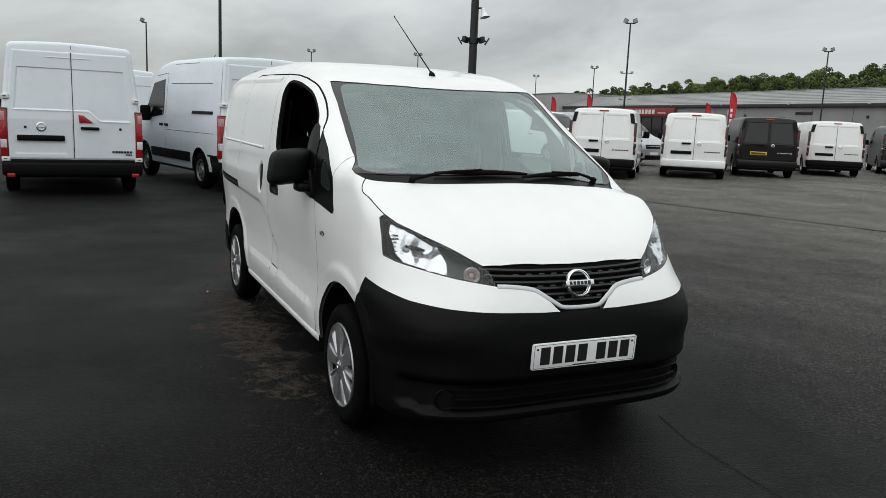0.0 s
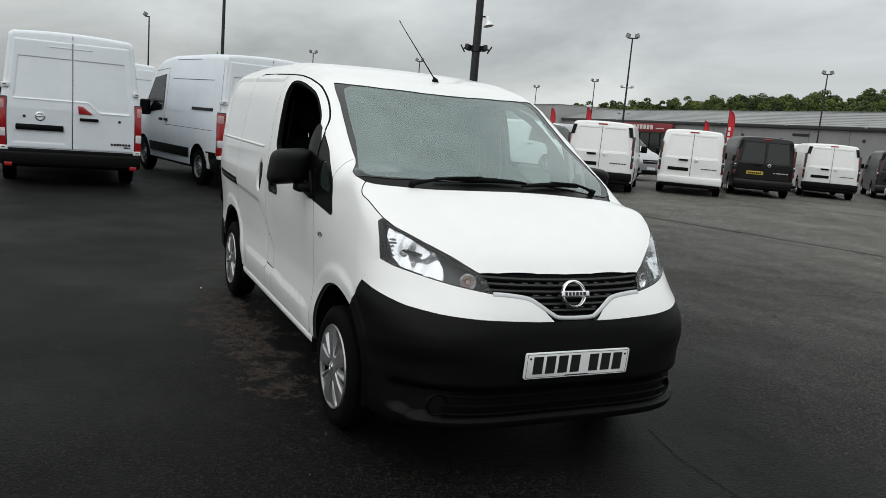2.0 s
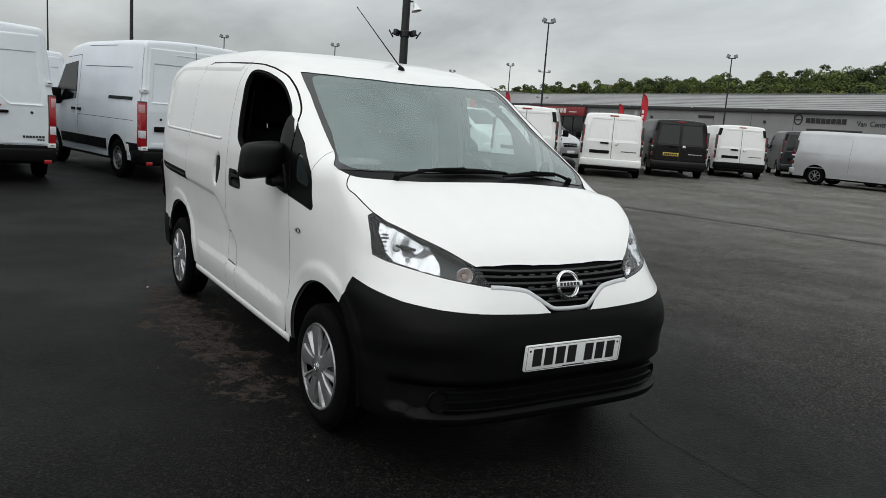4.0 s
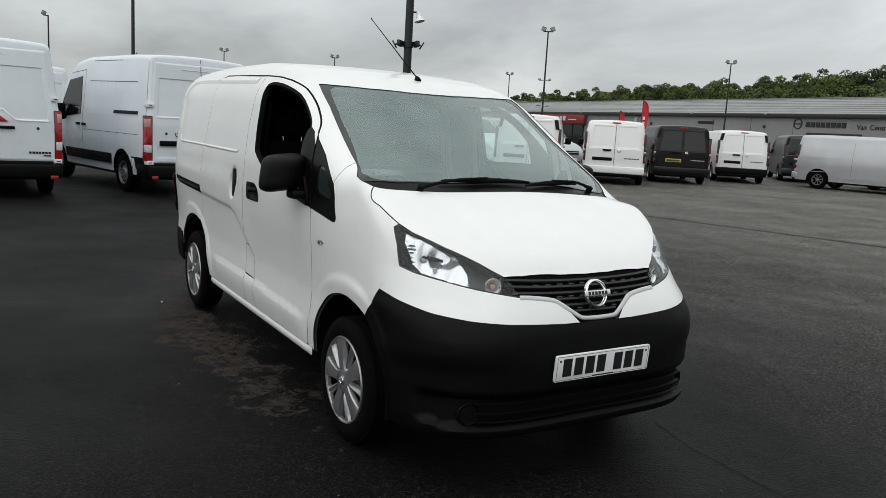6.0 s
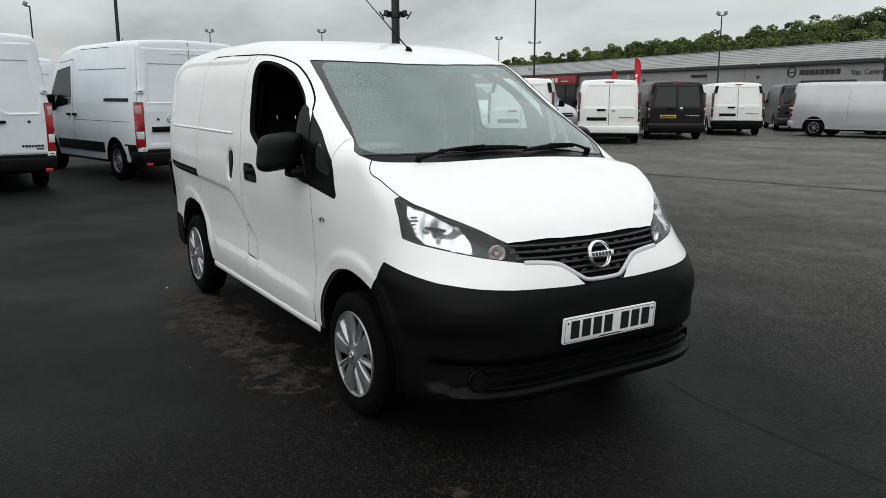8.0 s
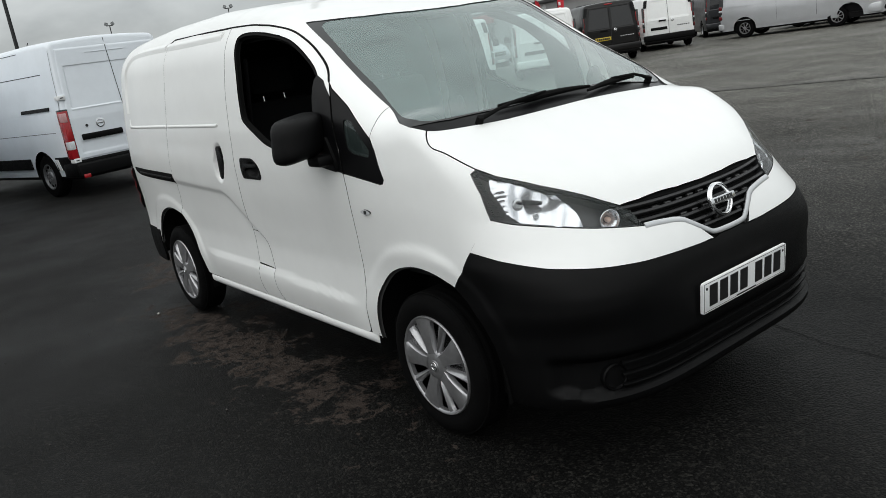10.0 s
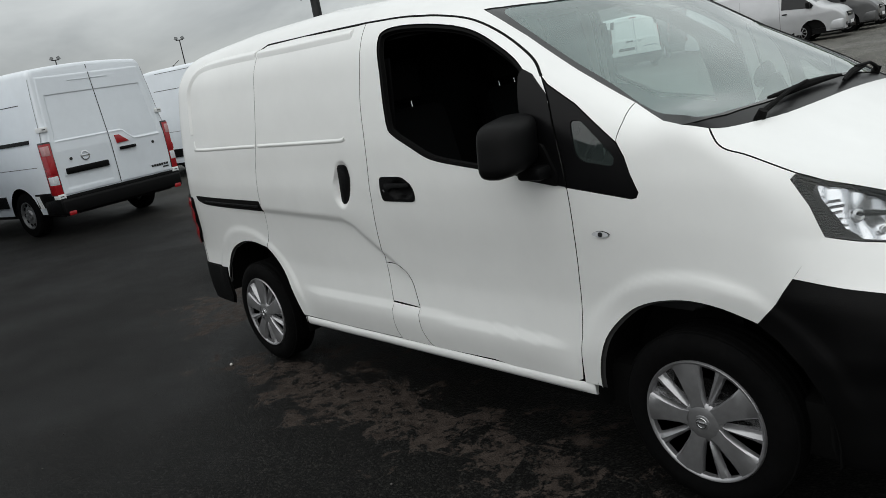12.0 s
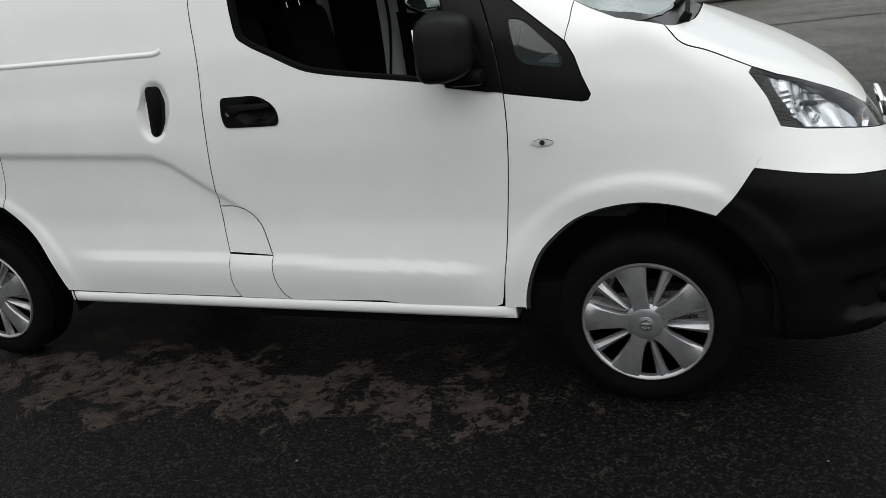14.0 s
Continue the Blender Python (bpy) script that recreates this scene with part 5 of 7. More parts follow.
def road_wheel(parent, x, y, r, style="steel", w=0.20):
    """Tyre and rim; y is the outer face."""
    d = 1 if y > 0 else -1
    m = pose(x, y, r, -90 * d, 0, 0)
    wh = new("wheel")
    wh.parent = parent
    wh.matrix_local = m
    rim = r * 0.60
    bm = bmesh.new()
    lathe(bm, [(rim, -w * 0.9), (r * 0.92, -w), (r, -w * 0.85), (r, -w * 0.15), (r * 0.93, -0.004), (rim * 1.05, 0.0), (rim, -0.02)], 36, closed=True)
    part("tyre", bm, TYRE, wh)
    bm = bmesh.new()
    lathe(bm, [(rim + 0.002, -0.005), (rim * 0.95, -0.005), (rim * 0.90, -0.04), (rim * 0.9, -w * 0.7), (rim + 0.002, -w * 0.7)], 36, closed=True)
    if style == "steel":
        lathe(bm, [(rim * 0.88, -0.055), (rim * 0.62, -0.030), (rim * 0.42, -0.036), (rim * 0.36, -0.012), (0.012, -0.012)], 36)
        for k in range(5):
            a = 2 * math.pi * k / 5
            tube(bm, (rim * 0.3 * math.cos(a), rim * 0.3 * math.sin(a), -0.014), (rim * 0.3 * math.cos(a), rim * 0.3 * math.sin(a), 0.004), 0.018, n=8)
        part("rim", bm, STEEL, wh)
        for k in range(10):
            a = 2 * math.pi * k / 10
            bm = bmesh.new()
            tube(bm, (rim * 0.75 * math.cos(a), rim * 0.75 * math.sin(a), -0.05), (rim * 0.75 * math.cos(a), rim * 0.75 * math.sin(a), -0.034), 0.027, n=10)
            part("vent_hole", bm, RUBBER, wh)
    else:
        count = int(style)
        lathe(bm, [(rim * 0.26, -0.05), (rim * 0.25, -0.012), (0.01, -0.008)], 24)
        for k in range(count):
            a = 2 * math.pi * (k + 0.25) / count
            half = 0.42 / count * math.pi / 2
            for t in (-1, 1):
                q = [(rim * 0.16, a + t * half * 0.2), (rim * 0.92, a + t * half * 0.35), (rim * 0.92, a + t * half * 1.0), (rim * 0.2, a + t * half * 1.5)]
                up = [bm.verts.new((p * math.cos(b), p * math.sin(b), -0.012 - 0.012 * (p > rim / 2))) for p, b in q]
                lo = [bm.verts.new((v.co.x, v.co.y, -0.06)) for v in up]
                bm.faces.new(up)
                for i in range(4):
                    bm.faces.new((up[i], up[(i + 1) % 4], lo[(i + 1) % 4], lo[i]))
        part("rim", bm, SILVER, wh)
        bm = bmesh.new()
        lathe(bm, [(rim * 0.9, -0.085), (0.02, -0.085)], 24)
        part("brake_disc", bm, DARK, wh)
    return wh


def block(name, mat, parent, x0, x1, y0, y1, z0, z1, bevel=0.008, label=""):
    bm = bmesh.new()
    box(bm, x0, x1, y0, y1, z0, z1, bevel)
    return part(name, bm, mat, parent, label)


def rear_door(s, parent, d, mat, z0, z1, margin, press, seam_gap=0.006):
    """One leaf of the tail doors (d = 1: the van's left): a pressed skin with its folded edge."""
    verts, faces, nu, nv = [], [], 66, 130
    for i in range(nv + 1):
        z = z0 + (z1 - z0) * i / nv
        wide = s.w(0.0, z) - margin
        for j in range(nu + 1):
            y = seam_gap + (wide - seam_gap) * j / nu
            edge_ = min(y - seam_gap, wide - y, z - z0, z1 - z)
            fold = 0.012 * (1 - min(1.0, edge_ / 0.02)) ** 2
            verts.append((s.tail_x(z) - 0.014 + fold - press(-d * y, z), d * y, z))
    for i in range(nv):
        for j in range(nu):
            a = i * (nu + 1) + j
            faces.append((a, a + 1, a + nu + 2, a + nu + 1))
    rim = [j for j in range(nu + 1)] + [i * (nu + 1) + nu for i in range(1, nv + 1)] + [nv * (nu + 1) + j for j in range(nu - 1, -1, -1)] + [i * (nu + 1) for i in range(nv - 1, 0, -1)]
    o = len(verts)
    verts += [(verts[k][0] + 0.03, verts[k][1], verts[k][2]) for k in rim]
    for k in range(len(rim)):
        b = (k + 1) % len(rim)
        faces.append((rim[k], rim[b], o + b, o + k))
    return raw("rear_door", verts, faces, mat, parent)


def centre_line(s, parent, z0, z1):
    """The dark gap between two tail doors."""
    zs = np.linspace(z0, z1, 24)
    verts = [(s.tail_x(z) - 0.004, y, z) for z in zs for y in (-0.006, 0.006)]
    return raw("door_gap", verts, [(2 * k, 2 * k + 1, 2 * k + 3, 2 * k + 2) for k in range(len(zs) - 1)], GAP, parent)


def ridge(v, c, w):
    t = max(0.0, 1 - abs(v - c) / w)
    return t * t * (3 - 2 * t)


def ramp(v, a, b):
    t = min(1.0, max(0.0, (v - a) / (b - a)))
    return t * t * (3 - 2 * t)


def emblem(parent, x, y, z, r, facing=-1, mat=None):
    """A plain ring badge."""
    bm = bmesh.new()
    lathe(bm, [(r, 0), (r, 0.008), (r * 0.78, 0.012), (r * 0.72, 0.005), (r * 0.72, 0)], 20, pose(x, y, z, 0, 90 * facing, 0), closed=True)
    box(bm, x - 0.006, x + 0.006, y - r * 0.8, y + r * 0.8, z - r * 0.16, z + r * 0.16, 0.003)
    return part("badge", bm, mat or CHROME, parent)


def bars(parent, x, r0, r1, z0, z1, mat, count=6, name="lettering", depth=0.004, seed=1):
    """Unreadable lettering as plain bars on the tail; r grows to the vehicle's right."""
    rng = random.Random(seed)
    bm = bmesh.new()
    step_ = (r1 - r0) / count
    for k in range(count):
        a = r0 + k * step_
        box(bm, x - depth, x, -(a + step_ * rng.uniform(0.72, 0.86)), -a, z0, z1)
    return part(name, bm, mat, parent)


# -- the tall long van --
def tall_van(label, category="van", group="tall white vans"):
    v = thing("high_roof_van", label, category, group)
    s = Hull(5.05, 2.07, [(-0.2, 2.34), (0.10, 2.375), (0.9, 2.395), (2.8, 2.395), (3.4, 2.32), (3.75, 2.12), (4.25, 1.44), (4.45, 1.20), (4.80, 1.06), (4.96, 0.92), (5.10, 0.72)],
             [(0.2, 0.94), (0.5, 0.975), (0.95, 1.0), (1.35, 0.985), (1.45, 0.965), (1.9, 0.925), (2.5, 0.855)], (1.02, 4.20), 0.340, sill=0.34, corner=0.10, lean=0.13, lean_from=1.2, arch=0.42, crown=0.035)
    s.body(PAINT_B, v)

    def press(r, z):
        # sunk window field and the rib that drops on the right leaf
        line = 1.345 - 0.155 * ramp(r, 0.20, 0.42)
        w = s.w(0.0, z) - 0.16
        inside = ramp(w - abs(r), 0.0, 0.016) * ramp(2.00 - z, 0.0, 0.014) * ramp(z - line, 0.0, 0.016)
        below = ramp(0.37 - abs(r + 0.47), 0.0, 0.02) * ramp(0.86 - z, 0, 0.02) * ramp(z - 0.66, 0, 0.02)
        return -0.016 * inside + 0.007 * ridge(z, line, 0.022) * ramp(w - abs(r), -0.02, 0.03) - 0.008 * below
    for d in (1, -1):
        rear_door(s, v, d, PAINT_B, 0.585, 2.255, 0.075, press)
    centre_line(s, v, 0.59, 2.25)
    X = s.tail_x
    # crease over the doors
    for r0, r1 in ((-0.36, -0.02), (0.0, 0.28)):
        block("crease", PAINT_B, v, X(2.16) - 0.022, X(2.16) + 0.01, -r1, -r0, 2.158, 2.170, 0.004)
    bm = bmesh.new()
    box(bm, X(2.35) - 0.006, X(2.35) + 0.02, -0.004, 0.004, 2.256, 2.36)
    part("shut_line", bm, GAP, v)
    # bumper with its step, plate bar, handle, lamps
    bm = bmesh.new()
    box(bm, -0.075, 0.16, -1.0, 1.0, 0.31, 0.53, 0.035, seg=3)
    box(bm, -0.030, 0.10, -0.90, 0.90, 0.48, 0.578, 0.012)
    part("rear_bumper", bm, PLASTIC, v)
    for d in (1, -1):
        block("corner_bumper", PLASTIC, v, -0.045, 0.42, d * 0.90 if d > 0 else -1.02, 1.02 if d > 0 else -0.90, 0.32, 0.56, 0.03)
        block("reflector", RED_LENS, v, -0.083, -0.065, d * 0.90 - 0.055, d * 0.90 + 0.055, 0.300, 0.360, 0.01)
        lamp = new("tail_lamp")
        lamp.parent = v
        y0, y1 = s.w(0.1, 1.1) - 0.090, s.w(0.1, 1.1) + 0.010
        block("lamp_backing", LAMP_DARK, v, -0.016, 0.155, min(d * (y0 - 0.012), d * (y1 - 0.004)), max(d * (y0 - 0.012), d * (y1 - 0.004)), 0.595, 1.362, 0.012)
        for nm, m, z0, z1, a, b, px in (("red_lens", RED_LENS, 0.61, 1.34, y0, y1, -0.022), ("clear_lens", CLEAR_LENS, 0.75, 0.88, y0 + 0.012, y1 + 0.002, -0.027), ("pink_lens", PINK_LENS, 1.17, 1.31, y0 + 0.03, y1 + 0.002, -0.027)):
            bm = bmesh.new()
            box(bm, px, 0.14 if nm == "red_lens" else 0.10, min(d * a, d * b), max(d * a, d * b), z0, z1, 0.010)
            part(nm, bm, m, lamp)
        bm = bmesh.new()
        prism(bm, [(d * (y0 + 0.01), 0.91), (d * (y1 + 0.004), 0.91), (d * (y1 + 0.004), 0.99), (d * (y0 + 0.01), 1.15)], -0.031, 0.10, "x", 0.004)
        part("red_lens", bm, RED_LENS, lamp)
        for z in (1.535, 0.580):
            hy = s.w(0.05, z) - 0.03
            block("hinge", HINGE_W, v, X(z) - 0.034, X(z) + 0.10, min(d * (hy - 0.06), d * (hy + 0.052)), max(d * (hy - 0.06), d * (hy + 0.052)), z - 0.034, z + 0.034, 0.008)
            block("hinge_slot", INK, v, X(z) - 0.036, X(z) - 0.03, d * hy - 0.025, d * hy + 0.025, z - 0.006, z + 0.008, 0.0)
    block("plate_bar", PLASTIC, v, X(1.05) - 0.045, X(1.05), 0.13, 0.80, 0.865, 0.955, 0.016)
    block("door_handle", PLASTIC, v, X(1.15) - 0.052, X(1.15) - 0.02, -0.375, -0.10, 1.055, 1.10, 0.012)
    bm = bmesh.new()
    prism(bm, [(-0.075, 1.285), (-0.145, 1.282), (-0.290, 1.165), (-0.085, 1.160)], X(1.2) - 0.034, X(1.2), "x", 0.006)
    part("high_brake_light", bm, RED_LENS, v)
    for r in (-0.68, 0.69):
        bm = bmesh.new()
        tube(bm, (X(1.18) - 0.022, -r, 1.075), (X(1.18), -r, 1.075), 0.022, n=12)
        part("lock_barrel", bm, INK, v)
    emblem(v, X(1.19) - 0.016, 0.46, 1.085, 0.072)
    bars(v, X(0.87) - 0.018, 0.56, 0.87, 0.690, 0.724, INK, 7)
    bars(v, X(0.84) - 0.018, 0.76, 0.87, 0.652, 0.674, INK, 3, seed=2)
    # sides: sliding rail, rub strip, shut lines, handles, cab window, mirror
    s.patch("slide_rail", PLASTIC, v, [(0.36, 1.37), (1.36, 1.37), (1.36, 1.425), (0.36, 1.425)], proud=0.012, label="black sliding-door rail cover")
    s.patch("rub_strip", PLASTIC, v, [(1.48, 0.47), (3.74, 0.47), (3.74, 0.65), (1.48, 0.65)], proud=0.018)
    s.patch("rub_strip", PLASTIC, v, [(0.10, 0.44), (0.58, 0.44), (0.58, 0.65), (0.10, 0.65)], proud=0.016)
    s.patch("mud_flap_patch", HINGE_W, v, [(0.44, 0.44), (0.52, 0.44), (0.56, 0.62), (0.48, 0.62)], proud=0.026, label="pale scuff guard behind the wheel")
    s.patch("cab_window", GLASS_DARK, v, [(2.95, 1.32), (3.82, 1.24), (4.05, 1.38), (3.66, 1.96), (3.00, 2.03)], proud=0.008)
    s.seam(v, [(2.84, 0.45), (2.84, 2.15), (3.58, 2.10)])
    s.seam(v, [(1.72, 0.82), (1.72, 2.08), (2.80, 2.08)], 0.008, sides=(-1,))
    s.seam(v, [(0.045, 1.36), (0.045, 2.24)], 0.009)
    s.seam(v, [(0.30, 1.03), (2.80, 1.03)], 0.008)
    s.seam(v, [(0.45, 1.92), (2.6, 1.94)], 0.012)
    s.seam(v, [(1.2, 2.30), (2.5, 2.31)], 0.010)
    s.seam(v, [(2.62, 1.93), (2.63, 1.38), (2.57, 1.33), (1.5, 1.31)], 0.012, mat=PAINT_B, name="pressed_edge")
    for x in (2.66, 2.96):
        s.patch("side_handle", PLASTIC, v, [(x, 1.10), (x + 0.14, 1.10), (x + 0.14, 1.15), (x, 1.15)], proud=0.035, thick=0.03)
    for d in (1, -1):
        bm = bmesh.new()
        y = d * (s.w(3.7, 1.4) + 0.13)
        box(bm, 3.66, 3.80, y - 0.10, y + 0.10, 1.18, 1.50, 0.04, seg=3)
        box(bm, 3.70, 3.76, min(y, d * 0.85), max(y, d * 0.85), 1.21, 1.27, 0.01)
        part("door_mirror", bm, PLASTIC, v)
        for x in s.axles:
            road_wheel(v, x, d * (s.W / 2 - 0.035), s.wheel, "steel")
    s.pane("windscreen", GLASS_DARK, v, 3.60, 4.36)
    block("front_bumper", PLASTIC, v, 4.80, 5.10, -0.86, 0.86, 0.36, 0.60, 0.05)
    bm = bmesh.new()
    tube(bm, (2.9, 0.0, 2.42), (2.87, 0, 2.48), 0.02, n=8)
    tube(bm, (2.9, 0.0, 2.46), (2.6, 0.06, 2.56), 0.006, n=6)
    part("aerial", bm, RUBBER, v)
    return v


# -- the lower panel van --
def panel_van(label, paint, pillars=None, bumper=None, glazed=False, plate=None, group="parked panel vans", side_window=True, name="panel_van"):
    v = thing(name, label, "van", group)
    s = Hull(5.0, 1.956, [(-0.2, 1.90), (0.10, 1.925), (0.7, 1.945), (2.6, 1.945), (3.2, 1.91), (3.5, 1.80), (4.12, 1.29), (4.28, 1.17), (4.68, 1.06), (4.86, 0.97), (4.95, 0.85), (5.08, 0.62)],
             [(0.2, 0.95), (0.5, 0.98), (0.9, 1.0), (1.15, 0.985), (1.5, 0.94), (2.0, 0.835)], (0.90, 4.00), 0.33, sill=0.29, corner=0.13, lean=0.11, lean_from=1.05, arch=0.405, crown=0.03, tail=0.055)
    s.body(paint, v)
    X = s.tail_x

    def press(r, z):
        w = s.w(0.0, z) - 0.17
        inside = ramp(w - abs(r), 0.0, 0.03) * ramp(1.78 - z, 0.0, 0.03) * ramp(z - 1.12, 0.0, 0.04) * ramp(abs(r) - 0.05, 0, 0.03)
        return -0.010 * inside + 0.006 * ridge(z, 1.085, 0.025)
    for d in (1, -1):
        rear_door(s, v, d, paint, 0.56, 1.84, 0.115, press)
        if glazed:
            verts, faces = [], []
            for i in range(9):
                z = 1.13 + 0.64 * i / 8
                for y in (0.05, s.w(0, z) - 0.17):
                    verts.append((X(z) - 0.022, d * y, z))
            faces = [(2 * i, 2 * i + 1, 2 * i + 3, 2 * i + 2) for i in range(8)]
            raw("rear_window", verts, faces, GLASS_DARK, v)
    centre_line(s, v, 0.57, 1.835)
    block("high_brake_light", RED_LENS, v, X(1.88) - 0.02, X(1.88) + 0.06, -0.13, 0.13, 1.862, 1.90, 0.008)
    bm = bmesh.new()
    box(bm, -0.07, 0.15, -0.93, 0.93, 0.345, 0.565, 0.035, seg=3)
    part("rear_bumper", bm, bumper or paint, v)
    block("bumper_skirt", PLASTIC, v, -0.035, 0.15, -0.90, 0.90, 0.27, 0.36, 0.03)
    for d in (1, -1):
        lamp = new("tail_lamp")
        lamp.parent = v
        for nm, m, z0, z1 in (("dark_backing", LAMP_DARK, 0.70, 1.58), ("red_lens", RED_LENS, 1.22, 1.52), ("dark_red_lens", DARK_RED, 1.06, 1.195), ("clear_lens", CLEAR_LENS, 1.005, 1.055), ("dark_lens", LAMP_DARK, 0.90, 1.00), ("dark_red_lens", DARK_RED, 0.72, 0.84)):
            back = nm == "dark_backing"
            y0, y1 = s.w(0.1, (z0 + z1) / 2) - (0.060 if back else 0.050), s.w(0.1, (z0 + z1) / 2) + (0.001 if back else 0.004)
            bm = bmesh.new()
            xx = X((z0 + z1) / 2)
            box(bm, xx - (0.022 if back else 0.028), xx + (0.14 if back else 0.10), min(d * y0, d * y1), max(d * y0, d * y1), z0, z1, 0.010)
            part(nm, bm, m, lamp)
        if pillars:
            verts, faces = [], []
            for i in range(9):
                z = 1.56 + 0.27 * i / 8
                wz = s.w(0.05, z)
                for x, y in ((-0.018, wz - 0.105), (-0.018, wz - 0.01), (0.02, wz + 0.006), (0.22, wz + 0.006)):
                    verts.append((x + X(z) * (1 - x / 0.8), d * y, z))
            for i in range(8):
                for j in range(3):
                    a = i * 4 + j
                    faces.append((a, a + 1, a + 5, a + 4))
            raw("pillar_cover", verts, faces, pillars, v, "black rear pillar cover")
    block("door_handle", PLASTIC, v, X(1.05) - 0.05, X(1.05) - 0.015, 0.10, 0.36, 1.02, 1.075, 0.012)
    if plate:
        block("number_plate", plate, v, X(0.80) - 0.03, X(0.80), 0.02, 0.54, 0.73, 0.84, 0.004)
        bars(v, X(0.8) - 0.031, -0.50, -0.06, 0.755, 0.815, INK, 7)
    else:
        block("plate_bar", PLASTIC, v, X(0.80) - 0.035, X(0.80), 0.06, 0.66, 0.725, 0.825, 0.012)
    emblem(v, X(1.04) - 0.018, -0.14, 1.04, 0.055)
    bars(v, X(0.80) - 0.017, 0.30, 0.76, 0.80, 0.83, INK if paint is PAINT else CHROME, 6)
    # sides
    s.patch("cab_window", GLASS_DARK, v, [(3.02, 1.20), (3.98, 1.12), (4.06, 1.20), (3.52, 1.68), (3.06, 1.72)], proud=0.006)
    s.patch("slide_rail", GLOSS_BLACK if paint is PAINT_BLACK else paint, v, [(0.35, 1.115), (2.0, 1.115), (2.0, 1.145), (0.35, 1.145)], proud=0.010)
    s.patch("rub_strip", paint, v, [(1.40, 0.40), (3.60, 0.40), (3.60, 0.50), (1.40, 0.50)], proud=0.012)
    s.seam(v, [(2.96, 0.42), (2.96, 1.74), (3.40, 1.74)])
    s.seam(v, [(2.04, 0.42), (2.04, 1.72)], 0.007, sides=(-1,))
    s.seam(v, [(0.45, 1.68), (2.80, 1.72), (2.84, 1.34), (2.70, 1.24), (0.75, 1.24), (0.45, 1.40), (0.45, 1.68)], 0.012, mat=paint, name="pressed_edge")
    s.seam(v, [(0.30, 0.62), (2.9, 0.66)], 0.02, mat=paint, name="pressed_edge")
    s.seam(v, [(3.1, 0.70), (4.0, 0.72)], 0.012, mat=paint, name="pressed_edge")
    for d in (1, -1):
        s.patch("side_handle", PLASTIC, v, [(3.04, 1.02), (3.20, 1.02), (3.20, 1.065), (3.04, 1.065)], sides=(d,), proud=0.03, thick=0.03)
        bm = bmesh.new()
        y = d * (s.w(3.9, 1.2) + 0.13)
        box(bm, 3.84, 3.97, y - 0.10, y + 0.10, 1.12, 1.34, 0.04, seg=3)
        box(bm, 3.88, 3.93, min(y, d * 0.80), max(y, d * 0.80), 1.13, 1.18, 0.01)
        part("door_mirror", bm, PLASTIC, v)
        for x in s.axles:
            road_wheel(v, x, d * (s.W / 2 - 0.03), s.wheel, "8" if side_window else "steel")
        lamp = new("headlamp")
        lamp.parent = v
        for nm, m, pts, y0, y1 in (("dark_housing", LAMP_DARK, [(4.46, 1.01), (4.60, 1.03), (4.97, 0.83), (4.97, 0.74), (4.86, 0.76)], 0.50, 0.885), ("clear_lens", CLEAR_LENS, [(4.52, 0.99), (4.62, 1.005), (4.985, 0.82), (4.985, 0.76), (4.87, 0.78)], 0.53, 0.890)):
            bm = bmesh.new()
            prism(bm, pts, min(d * y0, d * y1), max(d * y0, d * y1), bevel=0.012)
            for q in bm.verts:                        # swept back round the corner
                q.co.x -= 0.55 * max(0.0, abs(q.co.y) - 0.50) ** 1.4
            part(nm, bm, m, lamp)
        bm = bmesh.new()
        tube(bm, (4.90, d * 0.74, 0.44), (5.02, d * 0.72, 0.44), 0.075, 0.07, 16)
        part("fog_lamp_surround", bm, PLASTIC, v)
    s.pane("windscreen", GLASS_DARK, v, 3.40, 4.12)
    block("grille", GLOSS_BLACK, v, 4.86, 5.02, -0.46, 0.46, 0.66, 0.82, 0.03)
    block("grille_bar", CHROME, v, 4.96, 5.03, -0.44, 0.44, 0.735, 0.760, 0.006)
    bm = bmesh.new()
    box(bm, 4.62, 5.06, -0.93, 0.93, 0.30, 0.64, 0.06, seg=3)
    for q in bm.verts:
        q.co.x -= 0.42 * max(0.0, abs(q.co.y) - 0.45) ** 1.5
    part("front_bumper", bm, paint, v)
    block("lower_grille", PLASTIC, v, 4.98, 5.07, -0.52, 0.52, 0.30, 0.42, 0.02)
    block("front_plate", PLATE_W, v, 5.045, 5.06, -0.26, 0.26, 0.42, 0.53, 0.004)
    return v


